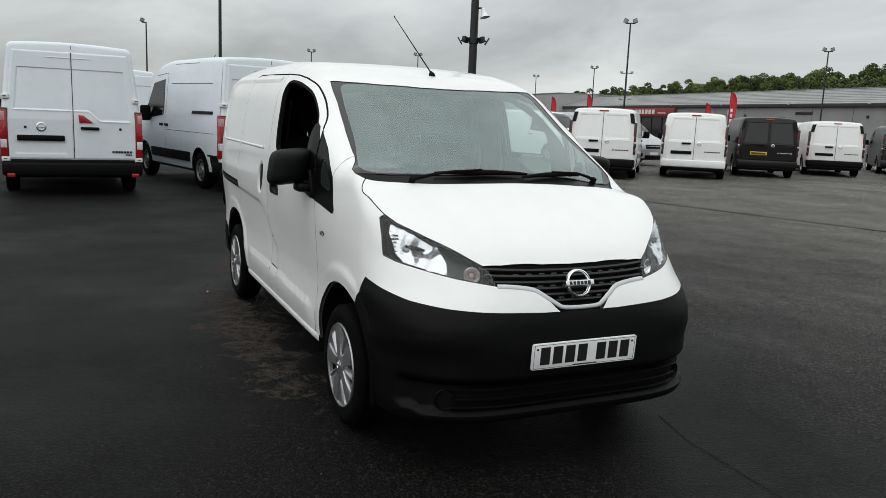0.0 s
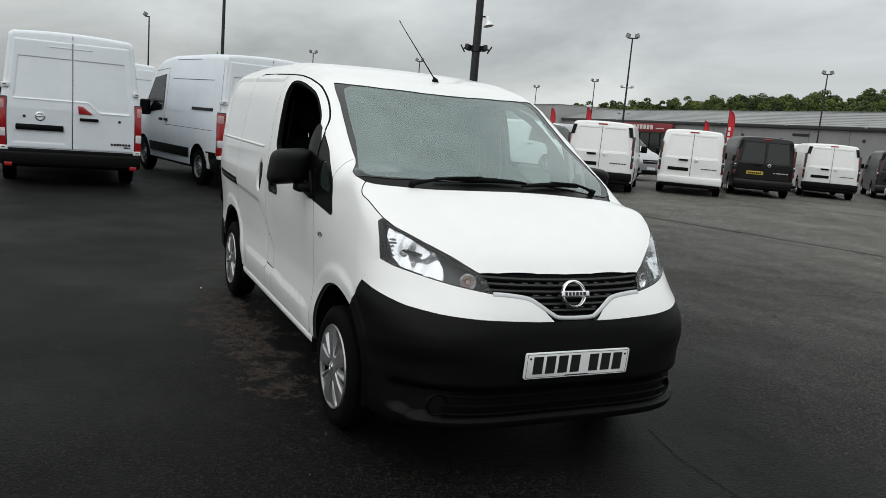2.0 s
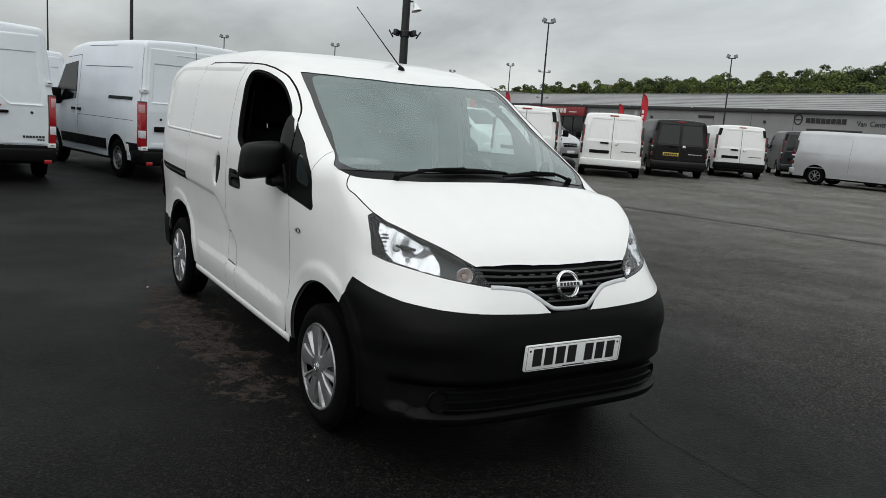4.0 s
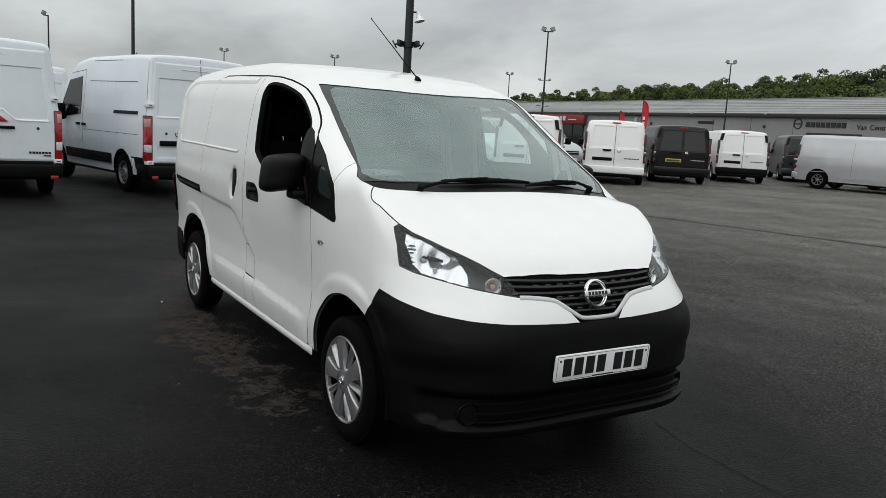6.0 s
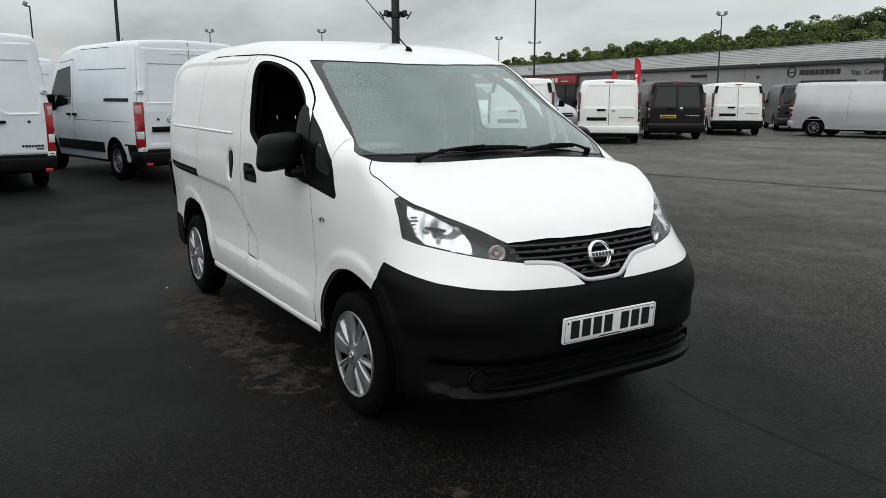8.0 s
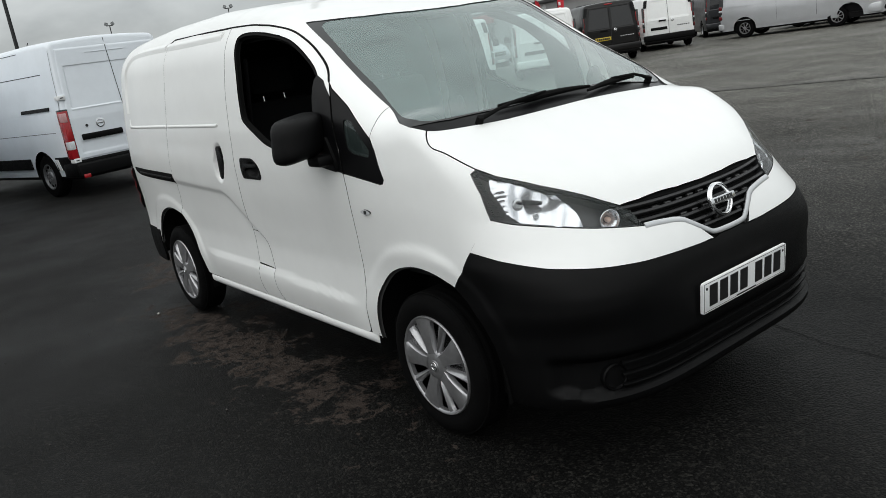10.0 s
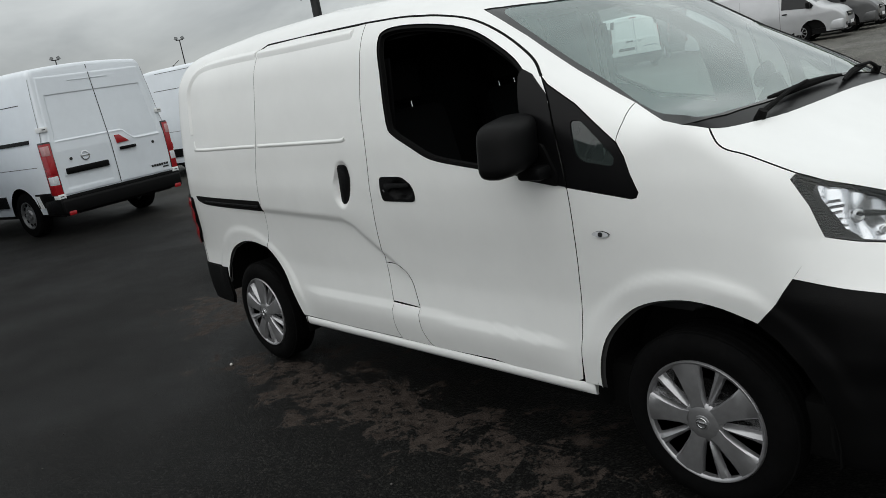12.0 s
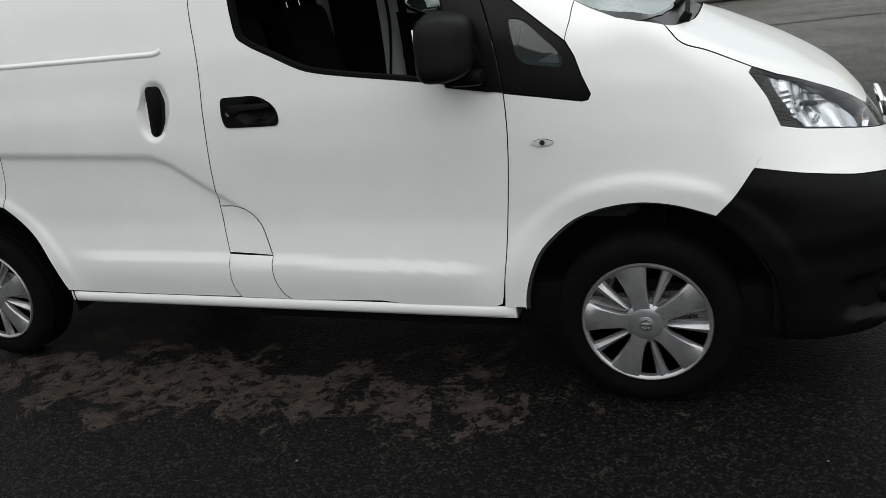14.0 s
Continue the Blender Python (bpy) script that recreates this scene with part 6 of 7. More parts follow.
# -- a passenger car --
def passenger_car(label, paint, height=1.5, group="cars along the building", name="car", style="5", length=4.4, chrome=False, category="car"):
    v = thing(name, label, category, group)
    k = height / 1.5
    L = length
    s = Hull(L, 1.80, [(-0.2, 0.92 * k), (0.03, 0.98 * k), (0.12, 1.06 * k), (0.55, 1.36 * k), (0.95, 1.45 * k), (1.9, 1.465 * k), (2.4, 1.40 * k), (L - 1.15, 0.98 * k), (L - 0.6, 0.90 * k), (L - 0.2, 0.78 * k), (L, 0.66 * k), (L + 0.2, 0.6 * k)],
             [(0.2, 0.93), (0.35, 0.97), (0.70, 1.0), (0.95 * k, 0.98), (1.2 * k, 0.86), (1.5 * k, 0.70)], (0.82, 0.82 + 0.61 * L), 0.325, sill=0.24, corner=0.14, lean=0.0, arch=0.375, crown=0.02, nose=0.16, tail=0.06)
    s.body(paint, v)
    t = 0.98 * k
    s.patch("side_window", GLASS_DARK, v, [(0.62, t + 0.06), (1.58, t), (1.58, 1.37 * k), (1.0, 1.37 * k), (0.80, 1.31 * k)], proud=0.005)
    s.patch("side_window", GLASS_DARK, v, [(1.64, t), (2.86, t - 0.01), (2.40, 1.33 * k), (2.2, 1.37 * k), (1.64, 1.37 * k)], proud=0.005)
    if chrome:
        s.seam(v, [(0.60, t + 0.05), (0.80, 1.335 * k), (1.0, 1.395 * k)], 0.022, mat=CHROME, name="chrome_strip")
        s.seam(v, [(1.30, 0.42), (2.90, 0.43)], 0.03, mat=CHROME, name="chrome_strip")
        for x in (1.08, 2.02):
            s.patch("door_handle", CHROME, v, [(x, 0.86 * k), (x + 0.17, 0.86 * k), (x + 0.17, 0.89 * k), (x, 0.89 * k)], proud=0.02, thick=0.02)
    else:
        for x in (1.2, 2.1):
            s.patch("door_handle", paint, v, [(x, 0.86 * k), (x + 0.16, 0.86 * k), (x + 0.16, 0.89 * k), (x, 0.89 * k)], proud=0.02, thick=0.02)
    s.patch("sill_cladding", PLASTIC, v, [(1.25, 0.25), (3.05, 0.25), (3.05, 0.37), (1.25, 0.37)], proud=0.010)
    s.seam(v, [(1.60, 0.38), (1.60, t)], 0.008)
    s.seam(v, [(2.80, 0.38), (2.84, t)], 0.008)
    s.seam(v, [(0.88, 0.84 * k), (1.60, 0.40)], 0.006)
    s.pane("windscreen", GLASS_DARK, v, 2.46, L - 1.18, 0.03)
    s.pane("rear_window", GLASS_DARK, v, 0.14, 0.54, 0.08)
    block("rear_bumper", PLASTIC, v, -0.05, 0.25, -0.80, 0.80, 0.28, 0.46, 0.05)
    block("rear_plate", PLATE_Y, v, -0.055, -0.03, -0.26, 0.26, 0.56, 0.67, 0.003)
    for d in (1, -1):
        block("tail_lamp", RED_LENS, v, -0.02, 0.20, min(d * 0.55, d * 0.83), max(d * 0.55, d * 0.83), 0.74 * k, 0.90 * k, 0.03)
        block("headlamp", CLEAR_LENS, v, L - 0.36, L - 0.06, min(d * 0.42, d * 0.74), max(d * 0.42, d * 0.74), 0.62 * k, 0.76 * k, 0.035)
        bm = bmesh.new()
        y = d * (s.w(2.75, t) + 0.10)
        box(bm, 2.66, 2.80, y - 0.09, y + 0.09, t - 0.02, t + 0.13, 0.035)
        part("door_mirror", bm, paint, v)
        for x in s.axles:
            road_wheel(v, x, d * (s.W / 2 - 0.02), s.wheel, style)
    block("grille", GLOSS_BLACK, v, L - 0.12, L + 0.015, -0.40, 0.40, 0.52 * k, 0.66 * k, 0.03)
    block("front_bumper", PLASTIC, v, L - 0.25, L + 0.03, -0.66, 0.66, 0.24, 0.42, 0.05)
    block("front_plate", PLATE_W, v, L + 0.025, L + 0.04, -0.26, 0.26, 0.42, 0.53, 0.003)
    return v


def stand(v, x, y, heading):
    v.matrix_world = pose(x, y, 0, 0, 0, heading)
    return v


def twin(v, x, y, heading, label=None):
    """Another of the same kind."""
    c = copy_thing(v, pose(x, y, 0, 0, 0, heading))
    if label:
        c["label"] = label
    return c


def lengthen(v, by, beyond):
    """Stretches a vehicle's body behind its cab."""
    for c in v.children_recursive:
        if c.type == "MESH" and c.parent == v:
            for p in c.data.vertices:
                if p.co.x > beyond:
                    p.co.x += by
        elif c.parent == v and c.matrix_local.translation.x > beyond:
            c.matrix_local = Matrix.Translation((by, 0, 0)) @ c.matrix_local
    return v


van_a = stand(tall_van("tall white high-roof van, rear doors shut, no plate"), -10.42, -2.00, 182.8)
twin(van_a, -10.84, 1.30, 193, "tall white high-roof van with black rub strips, parked askew")
twin(van_a, -13.8, 5.9, 197, "tall white high-roof van standing behind another")
twin(van_a, -18.6, -0.9, 192, "tall white high-roof van far down the row")
twin(van_a, -16.2, -5.2, 183, "tall white high-roof van behind the row of vans")

w1 = stand(panel_van("white panel van with black rear pillars and bumper", PAINT, GLOSS_BLACK, PLASTIC), -14.55, 11.3, 139)
w2 = stand(panel_van("white panel van with body-coloured bumper, doors shut", PAINT), -14.6, 14.7, 138)
stand(panel_van("black panel van with glazed rear doors and yellow plate", PAINT_BLACK, GLOSS_BLACK, PAINT_BLACK, True, PLATE_Y), -15.25, 18.43, 142)
twin(w1, -16.04, 22.6, 138)
stand(panel_van("dark grey panel van with glazed rear doors", PAINT_GREY, GLOSS_BLACK, PAINT_GREY, True), -16.8, 27.7, 133)
silver = stand(lengthen(panel_van("silver panel van with long plain side", PAINT_SILVER), 0.40, 2.3), -15.15, 25.11, 11.7)
twin(silver, -25.8, 16.8, 15, "silver panel van behind the row, nose out")
twin(w2, -26.1, 13.9, 20, "white panel van behind the row, nose out")
twin(w2, -20.3, 26.4, 131, "white panel van half hidden behind another")
red = stand(passenger_car("bright red hatchback half hidden between vans", PAINT_RED, group="cars behind the vans"), -22.0, 23.6, 140)


# ---- ground: one sheet of damp asphalt ----
def asphalt_material():
    m = bpy.data.materials.new("damp_asphalt")
    m.use_nodes = True
    add, link = nodes_of(m.node_tree)
    b = add("ShaderNodeBsdfPrincipled")
    o = add("ShaderNodeOutputMaterial")
    link(b.outputs[0], o.inputs["Surface"])
    c = add("ShaderNodeTexCoord").outputs["Object"]

    def noise(scale, detail=4.0, rough=0.55, warp=0.0):
        n = add("ShaderNodeTexNoise", Scale=scale, Detail=detail, Roughness=rough, Distortion=warp)
        link(c, n.inputs["Vector"])
        return n.outputs["Fac"]

    def span(v, a, b2, lo, hi):
        r = add("ShaderNodeMapRange")
        for k, x in enumerate((a, b2, lo, hi)):
            r.inputs[k + 1].default_value = x
        link(v, r.inputs[0])
        return r.outputs[0]

    def calc(op, a, b2):
        n = add("ShaderNodeMath")
        n.operation = op
        for k, v in enumerate((a, b2)):
            if isinstance(v, (int, float)):
                n.inputs[k].default_value = v
            else:
                link(v, n.inputs[k])
        return n.outputs[0]

    def blend(f, a, b2):
        n = add("ShaderNodeMix")
        n.data_type = "RGBA"
        link(f, n.inputs[0])
        for k, v in ((6, a), (7, b2)):
            if isinstance(v, tuple):
                n.inputs[k].default_value = (*v, 1)
            else:
                link(v, n.inputs[k])
        return n.outputs[2]

    cells = add("ShaderNodeTexVoronoi", Scale=115.0)
    link(c, cells.inputs["Vector"])
    one = add("ShaderNodeSeparateColor")
    link(cells.outputs["Color"], one.inputs[0])
    stone = span(one.outputs[0], 0.60, 0.92, 0.0, 1.0)                     # pale chippings
    worn = span(noise(0.16, 5.0, 0.6, 0.8), 0.42, 0.62, 0.0, 1.0)         # broad dry and wet areas
    fine = span(noise(75.0, 3.0), 0.35, 0.65, 0.35, 1.65)
    mid = span(noise(1.7, 5.0, 0.65), 0.3, 0.7, 0.72, 1.3)
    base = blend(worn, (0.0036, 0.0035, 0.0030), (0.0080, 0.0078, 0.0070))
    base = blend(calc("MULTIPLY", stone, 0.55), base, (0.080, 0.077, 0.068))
    v = add("ShaderNodeVectorMath")
    v.operation = "SCALE"
    link(base, v.inputs[0])
    link(calc("MULTIPLY", fine, mid), v.inputs["Scale"])
    base = v.outputs[0]
    xyz = add("ShaderNodeSeparateXYZ")
    link(c, xyz.inputs[0])
    X, Y = xyz.outputs[0], xyz.outputs[1]
    old_far = span(calc("ADD", Y, calc("MULTIPLY", noise(0.35, 4.0, 0.6), 4.0)), 3.0, 12.0, 0.0, 1.0)   # the older, drier and paler strip; far sky sheen is painted in with it
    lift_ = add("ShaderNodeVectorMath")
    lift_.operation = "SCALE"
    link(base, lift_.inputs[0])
    # colour scale also holds shade near the van and grazing sheen far off
    link(span(old_far, 0.0, 1.0, 0.25, 6.2), lift_.inputs["Scale"])
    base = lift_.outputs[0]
    # dried muddy film on the tarmac along the van's right side
    zone = calc("MULTIPLY", calc("MULTIPLY", span(X, -3.6, -2.6, 0.0, 1.0), span(X, -0.9, 0.1, 1.0, 0.25)), calc("MULTIPLY", span(Y, -1.40, -1.02, 0.0, 1.0), span(Y, -0.85, -0.55, 1.0, 0.3)))
    tailzone = calc("MULTIPLY", calc("MULTIPLY", span(X, -5.0, -4.5, 0.0, 0.9), span(X, -3.8, -3.3, 1.0, 0.0)), calc("MULTIPLY", span(Y, -1.0, -0.75, 0.0, 1.0), span(Y, 0.1, 0.5, 1.0, 0.0)))
    zone = calc("MAXIMUM", zone, tailzone)
    film = span(calc("ADD", noise(4.6, 8.0, 0.68, 0.5), calc("MULTIPLY", zone, 0.235)), 0.668, 0.684, 0.0, 1.0)
    film = calc("MULTIPLY", film, span(zone, 0.05, 0.3, 0.0, 1.0))
    film = calc("MULTIPLY", film, span(noise(17.0, 6.0, 0.7, 0.4), 0.43, 0.48, 0.05, 1.0))
    base = blend(calc("MULTIPLY", film, 0.75), base, blend(span(noise(14.0, 4.0), 0.35, 0.65, 0.0, 1.0), (0.027, 0.0205, 0.0170), (0.054, 0.0425, 0.0360)))
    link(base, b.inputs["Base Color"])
    rough = span(noise(0.45, 5.0, 0.6), 0.35, 0.65, 0.50, 0.74)
    link(calc("MAXIMUM", rough, calc("MULTIPLY", film, 0.85)), b.inputs["Roughness"])
    b.inputs["Specular IOR Level"].default_value = 0.10
    hit = add("ShaderNodeBump", Strength=0.6, Distance=0.005)
    link(calc("ADD", calc("MULTIPLY", cells.outputs["Distance"], -0.8), noise(140.0, 2.0)), hit.inputs["Height"])
    link(hit.outputs[0], b.inputs["Normal"])
    return m


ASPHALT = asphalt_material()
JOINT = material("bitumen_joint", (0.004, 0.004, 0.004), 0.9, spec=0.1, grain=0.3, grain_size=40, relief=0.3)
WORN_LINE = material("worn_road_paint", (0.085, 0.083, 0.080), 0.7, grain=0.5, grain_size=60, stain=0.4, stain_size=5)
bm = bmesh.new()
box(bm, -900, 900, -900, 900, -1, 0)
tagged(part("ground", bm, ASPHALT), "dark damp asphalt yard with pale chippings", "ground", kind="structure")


def strip(name, pts, width, mat, seed=1, label="", jitter=0.015, thick=0.004):
    """A band lying on the ground along points, with a slightly wandering edge."""
    rng = random.Random(seed)
    bm = bmesh.new()
    rows = []
    for (x0, y0), (x1, y1) in zip(pts, pts[1:]):
        n = max(2, int(math.hypot(x1 - x0, y1 - y0) / 0.25))
        d = Vector((x1 - x0, y1 - y0)).normalized()
        for k in range(n + 1):
            f = k / n
            c = Vector((x0 + (x1 - x0) * f, y0 + (y1 - y0) * f)) + Vector((-d.y, d.x)) * rng.uniform(-jitter, jitter)
            w = width * rng.uniform(0.7, 1.2) / 2
            rows.append([bm.verts.new((c.x - d.y * w * s, c.y + d.x * w * s, thick)) for s in (-1, 1)])
    for a, b in zip(rows, rows[1:]):
        bm.faces.new((a[0], a[1], b[1], b[0]))
    return tagged(part(name, bm, mat), label, "road marking" if "line" in name else "joint", kind="structure")


strip("paving_joint", [(-15.0, 6.75), (-8.88, 8.34), (-4.58, 9.52), (6.0, 12.5)], 0.07, JOINT, 1, "dark bitumen joint between two asphalt strips")
strip("paving_joint", [(-12.0, 7.75), (-7.5, 8.95), (-3.5, 10.05), (6.0, 12.75)], 0.04, WORN_LINE, 4, "pale worn edge beside the joint", 0.02, 0.003)
strip("paving_crack", [(0.45, 0.72), (1.08, 0.62), (1.75, 0.60), (2.6, 0.42)], 0.005, JOINT, 2, "thin crack in the asphalt", 0.022)
strip("bay_line", [(-13.0, 17.55), (-12.1, 17.78), (-10.4, 18.15)], 0.10, WORN_LINE, 3, "worn pale bay line on the asphalt")
bm = bmesh.new()
bmesh.ops.create_icosphere(bm, subdivisions=2, radius=0.010, matrix=pose(-2.94, -1.02, 0.006) @ Matrix.Diagonal((1.2, 0.9, 0.7, 1)))
rng = random.Random(5)
for v in bm.verts:
    v.co += Vector((rng.uniform(-1, 1), rng.uniform(-1, 1), rng.uniform(-0.5, 1))) * 0.0018
tagged(part("pebble", bm, material("pale_pebble", (0.42, 0.41, 0.38), 0.8, grain=0.2, stain=0.1)), "small pale pebble on the asphalt", "stone")
# plain wall added out of view: closes the yard, darkens reflections near the horizon
UNSEEN_WALL = material("unseen_wall_grey", (0.16, 0.16, 0.155), 0.8, grain=0.1, grain_size=6, stain=0.2, stain_size=0.3)
bm = bmesh.new()
box(bm, -60, 46, -27.3, -27, 0, 4.6)
box(bm, 46, 46.3, -27.3, 40, 0, 4.6)
tagged(part("unseen_wall_south", bm, UNSEEN_WALL), "unseen plain grey wall added to darken low reflections", "wall", kind="structure")
# scattered loose grit
bm = bmesh.new()
rng = random.Random(11)
for k in range(150):
    x, y = rng.uniform(-4, 4), rng.uniform(-4.5, 2.5)
    if -3.7 < x < 0.9 and abs(y) < 0.95:
        continue
    r = rng.uniform(0.002, 0.0055)
    bmesh.ops.create_icosphere(bm, subdivisions=1, radius=r, matrix=pose(x, y, r * 0.5, rng.uniform(0, 90), rng.uniform(0, 90), 0))
tagged(part("loose_grit", bm, material("loose_grit_stone", (0.075, 0.070, 0.066), 0.8, grain=0.4, grain_size=40), smooth=0), "loose grit scattered on the asphalt", "grit", kind="stuff")

# ---- the long low building ----
CLAD = material("grey_wall_cladding", (0.235, 0.235, 0.235), 0.6, grain=0.04, grain_size=20, stain=0.12, stain_size=0.35)
ROOF = material("pale_grey_roof_sheet", (0.235, 0.24, 0.238), 0.5, metal=0.1, grain=0.06, grain_size=8, stain=0.22, stain_size=0.25)
CLAD_PALE = material("pale_grey_wall_cladding", (0.27, 0.275, 0.27), 0.6, grain=0.04, grain_size=20, stain=0.12, stain_size=0.35)
DARK_TRIM = material("dark_eave_trim", (0.018, 0.018, 0.019), 0.5, stain=0.2, stain_size=2)
RED_SIGN = material("red_sign_panel", (0.20, 0.016, 0.020), 0.45, stain=0.15, stain_size=1)
FLAG_RED = material("red_flag_cloth", (0.50, 0.022, 0.035), 0.8, grain=0.1, grain_size=80, stain=0.2, stain_size=1.5)
FLAG_WHITE = material("white_flag_print", (0.70, 0.70, 0.70), 0.8, grain=0.06, grain_size=60)
SIGN_BLACK = material("black_sign_letters", (0.012, 0.012, 0.012), 0.45, stain=0.1, stain_size=3)
SIGN_WHITE = material("white_sign_letters", (0.62, 0.58, 0.56), 0.5, stain=0.08, stain_size=3)
POST = material("dark_steel_post", (0.016, 0.017, 0.018), 0.45, metal=0.3, stain=0.3, stain_size=3)
GALV = material("pale_lamp_housing", (0.42, 0.43, 0.44), 0.45, metal=0.2, stain=0.12, stain_size=8)
LAMP_GLASS = material("lamp_front_glass", (0.35, 0.37, 0.38), 0.2, coat=0.4, stain=0.2, stain_size=12)

hall = thing("showroom_hall", "long low grey-clad hall with a pale ribbed metal roof", "building", at=pose(-31.9, 58.6, 0, 0, 0, -8.5))
X0, X1, EAVE = -73.0, 47.0, 4.30
bm = bmesh.new()
openings = [(-6.5, -1.0, 0.0, 2.75), (-25.0, -21.5, 0.0, 3.0), (5.1, 7.9, 0.0, 2.6), (-14.3, -13.1, 0.0, 2.2)]
edges = sorted([X0, X1] + [e for o in openings for e in o[:2]])
for a, b in zip(edges, edges[1:]):
    top_z = [o[3] for o in openings if abs(o[0] - a) < 1e-6]
    box(bm, a, b, 0, 0.30, top_z[0] if top_z else 0.0, EAVE - 0.30)
box(bm, X0, X1, 12.0, 12.3, 0, EAVE)
box(bm, X1 - 0.3, X1, 0.3, 12.0, 0, EAVE)
box(bm, X0, X0 + 0.3, 0.3, 12.0, 0, EAVE)
part("wall", bm, CLAD, hall, "grey clad wall")
for a, b, z0, z1 in openings:
    w = part("window", box(bmesh.new(), a, b, 0.16, 0.20, z0, z1), GLASS_DARK, hall, "dark shop glazing")
    part("frame", box(bmesh.new(), a, b, -0.02, 0.14, z1 - 0.16, z1 + 0.02, 0.01), DARK_TRIM, w)
    n = max(1, int((b - a) / 1.5))
    for k in range(n + 1):
        part("mullion", box(bmesh.new(), a + (b - a) * k / n - 0.04, a + (b - a) * k / n + 0.04, 0.0, 0.14, z0, z1 - 0.17), DARK_TRIM, w)
part("eave", box(bmesh.new(), X0, X1, -0.35, 0.30, EAVE - 0.28, EAVE + 0.02, 0.02), DARK_TRIM, hall, "dark eave band")
for k in range(24):                                    # joints between the wall panels
    x = X0 + 5 + k * 5
    if not any(a - 0.1 < x < b + 0.1 for a, b, *_ in openings):
        part("panel_joint", box(bmesh.new(), x - 0.015, x + 0.015, -0.012, 0.02, 0.0, EAVE - 0.3), DARK_TRIM, hall)


def ribbed_roof(name, x0, x1, y0, z0, y1, z1, rows, parent):
    """Roof of overlapping horizontal sheet courses."""
    verts, faces = [], []
    for k in range(rows):
        f0, f1 = k / rows, (k + 1) / rows
        for x in (x0, x1):
            verts += [(x, y0 + (y1 - y0) * f0, z0 + (z1 - z0) * f0 + 0.05), (x, y0 + (y1 - y0) * f1, z0 + (z1 - z0) * f1 + 0.01), (x, y0 + (y1 - y0) * f0, z0 + (z1 - z0) * f0 + 0.01)]
        o = k * 6
        faces += [(o, o + 1, o + 4, o + 3), (o + 2, o, o + 3, o + 5)]
    return raw(name, verts, faces, ROOF, parent, "pale ribbed roof sheeting", smooth=False)


ribbed_roof("roof", X0, X1, -0.36, EAVE + 0.02, 5.8, 6.08, 9, hall)
ribbed_roof("roof", X0, X1, 12.3, EAVE + 0.02, 5.8, 6.08, 9, hall)
part("ridge_cap", box(bmesh.new(), X0, X1, 5.6, 6.0, 6.07, 6.15, 0.02), ROOF, hall)
for x in (-54.5, -41.4, -31.4, -20.8, -10.9, 1.4, 12.8):
    bm = bmesh.new()
    box(bm, x - 0.12, x + 0.12, -0.55, -0.36, EAVE - 0.05, EAVE + 0.14, 0.03)
    part("floodlight", bm, GALV, hall)
for x in (-11.3, -27.7, 9.8):
    part("wall_light", box(bmesh.new(), x - 0.12, x + 0.12, -0.14, 0.0, 3.05, 3.3, 0.03), DARK_TRIM, hall)

# showroom front with the red fascia, and the plain end block
fascia = part("fascia", box(bmesh.new(), -66.5, -40.5, -0.62, -0.36, 2.92, 4.00, 0.02), RED_SIGN, hall, "dark red fascia sign")
for k in range(9):                                      # brand lettering as plain bars
    x = -52.6 + k * 0.84 + (0.55 if k > 2 else 0)
    part("sign_bar", box(bmesh.new(), x, x + 0.58, -0.67, -0.63, 3.22, 3.78), SIGN_WHITE, fascia)
part("sign_bar", box(bmesh.new(), -44.0, -42.2, -0.66, -0.63, 3.30, 3.42), SIGN_WHITE, fascia)
part("canopy", box(bmesh.new(), -66.5, -40.6, -0.55, -0.01, 2.74, 2.90, 0.02), DARK_TRIM, hall)
glazing = part("glazing", box(bmesh.new(), -66.0, -41.2, -0.12, -0.06, 0.0, 2.73), GLASS_DARK, hall, "dark shop-front glazing")
for k in range(11):
    part("mullion", box(bmesh.new(), -66.0 + k * 2.48 - 0.05, -66.0 + k * 2.48 + 0.05, -0.20, -0.125, 0, 2.73), DARK_TRIM, glazing)
end_block = thing("end_block", "plain pale grey flat-topped block at the hall's end", "building", at=pose(-31.9, 58.6, 0, 0, 0, -8.5))
part("wall", box(bmesh.new(), -112.0, -73.05, -0.9, 14.0, 0.0, 6.35, 0.03), CLAD_PALE, end_block)
part("coping", box(bmesh.new(), -112.1, -73.02, -1.0, 14.1, 6.36, 6.50, 0.02), ROOF, end_block)


def letters(text, x, z, size, mat, y=-0.03):
    cu = bpy.data.curves.new("sign_lettering", "FONT")
    cu.body, cu.size, cu.extrude = text, size, 0.015
    ob = new("tmp", cu)
    dg = bpy.context.evaluated_depsgraph_get()
    me = bpy.data.meshes.new_from_object(ob.evaluated_get(dg))
    bpy.data.objects.remove(ob)
    me.materials.append(mat)
    s = new("sign_lettering", me)
    s.parent = hall
    s.matrix_local = pose(x, y, z, 90, 0, 0)
    return s


def bar_sign(x0, x1, z0, z1, count, mat, seed):
    rng = random.Random(seed)
    w = (x1 - x0) / count
    for k in range(count):
        part("sign_bar", box(bmesh.new(), x0 + k * w, x0 + k * w + w * 0.78, -0.06, -0.003, z0, z1), mat, hall)


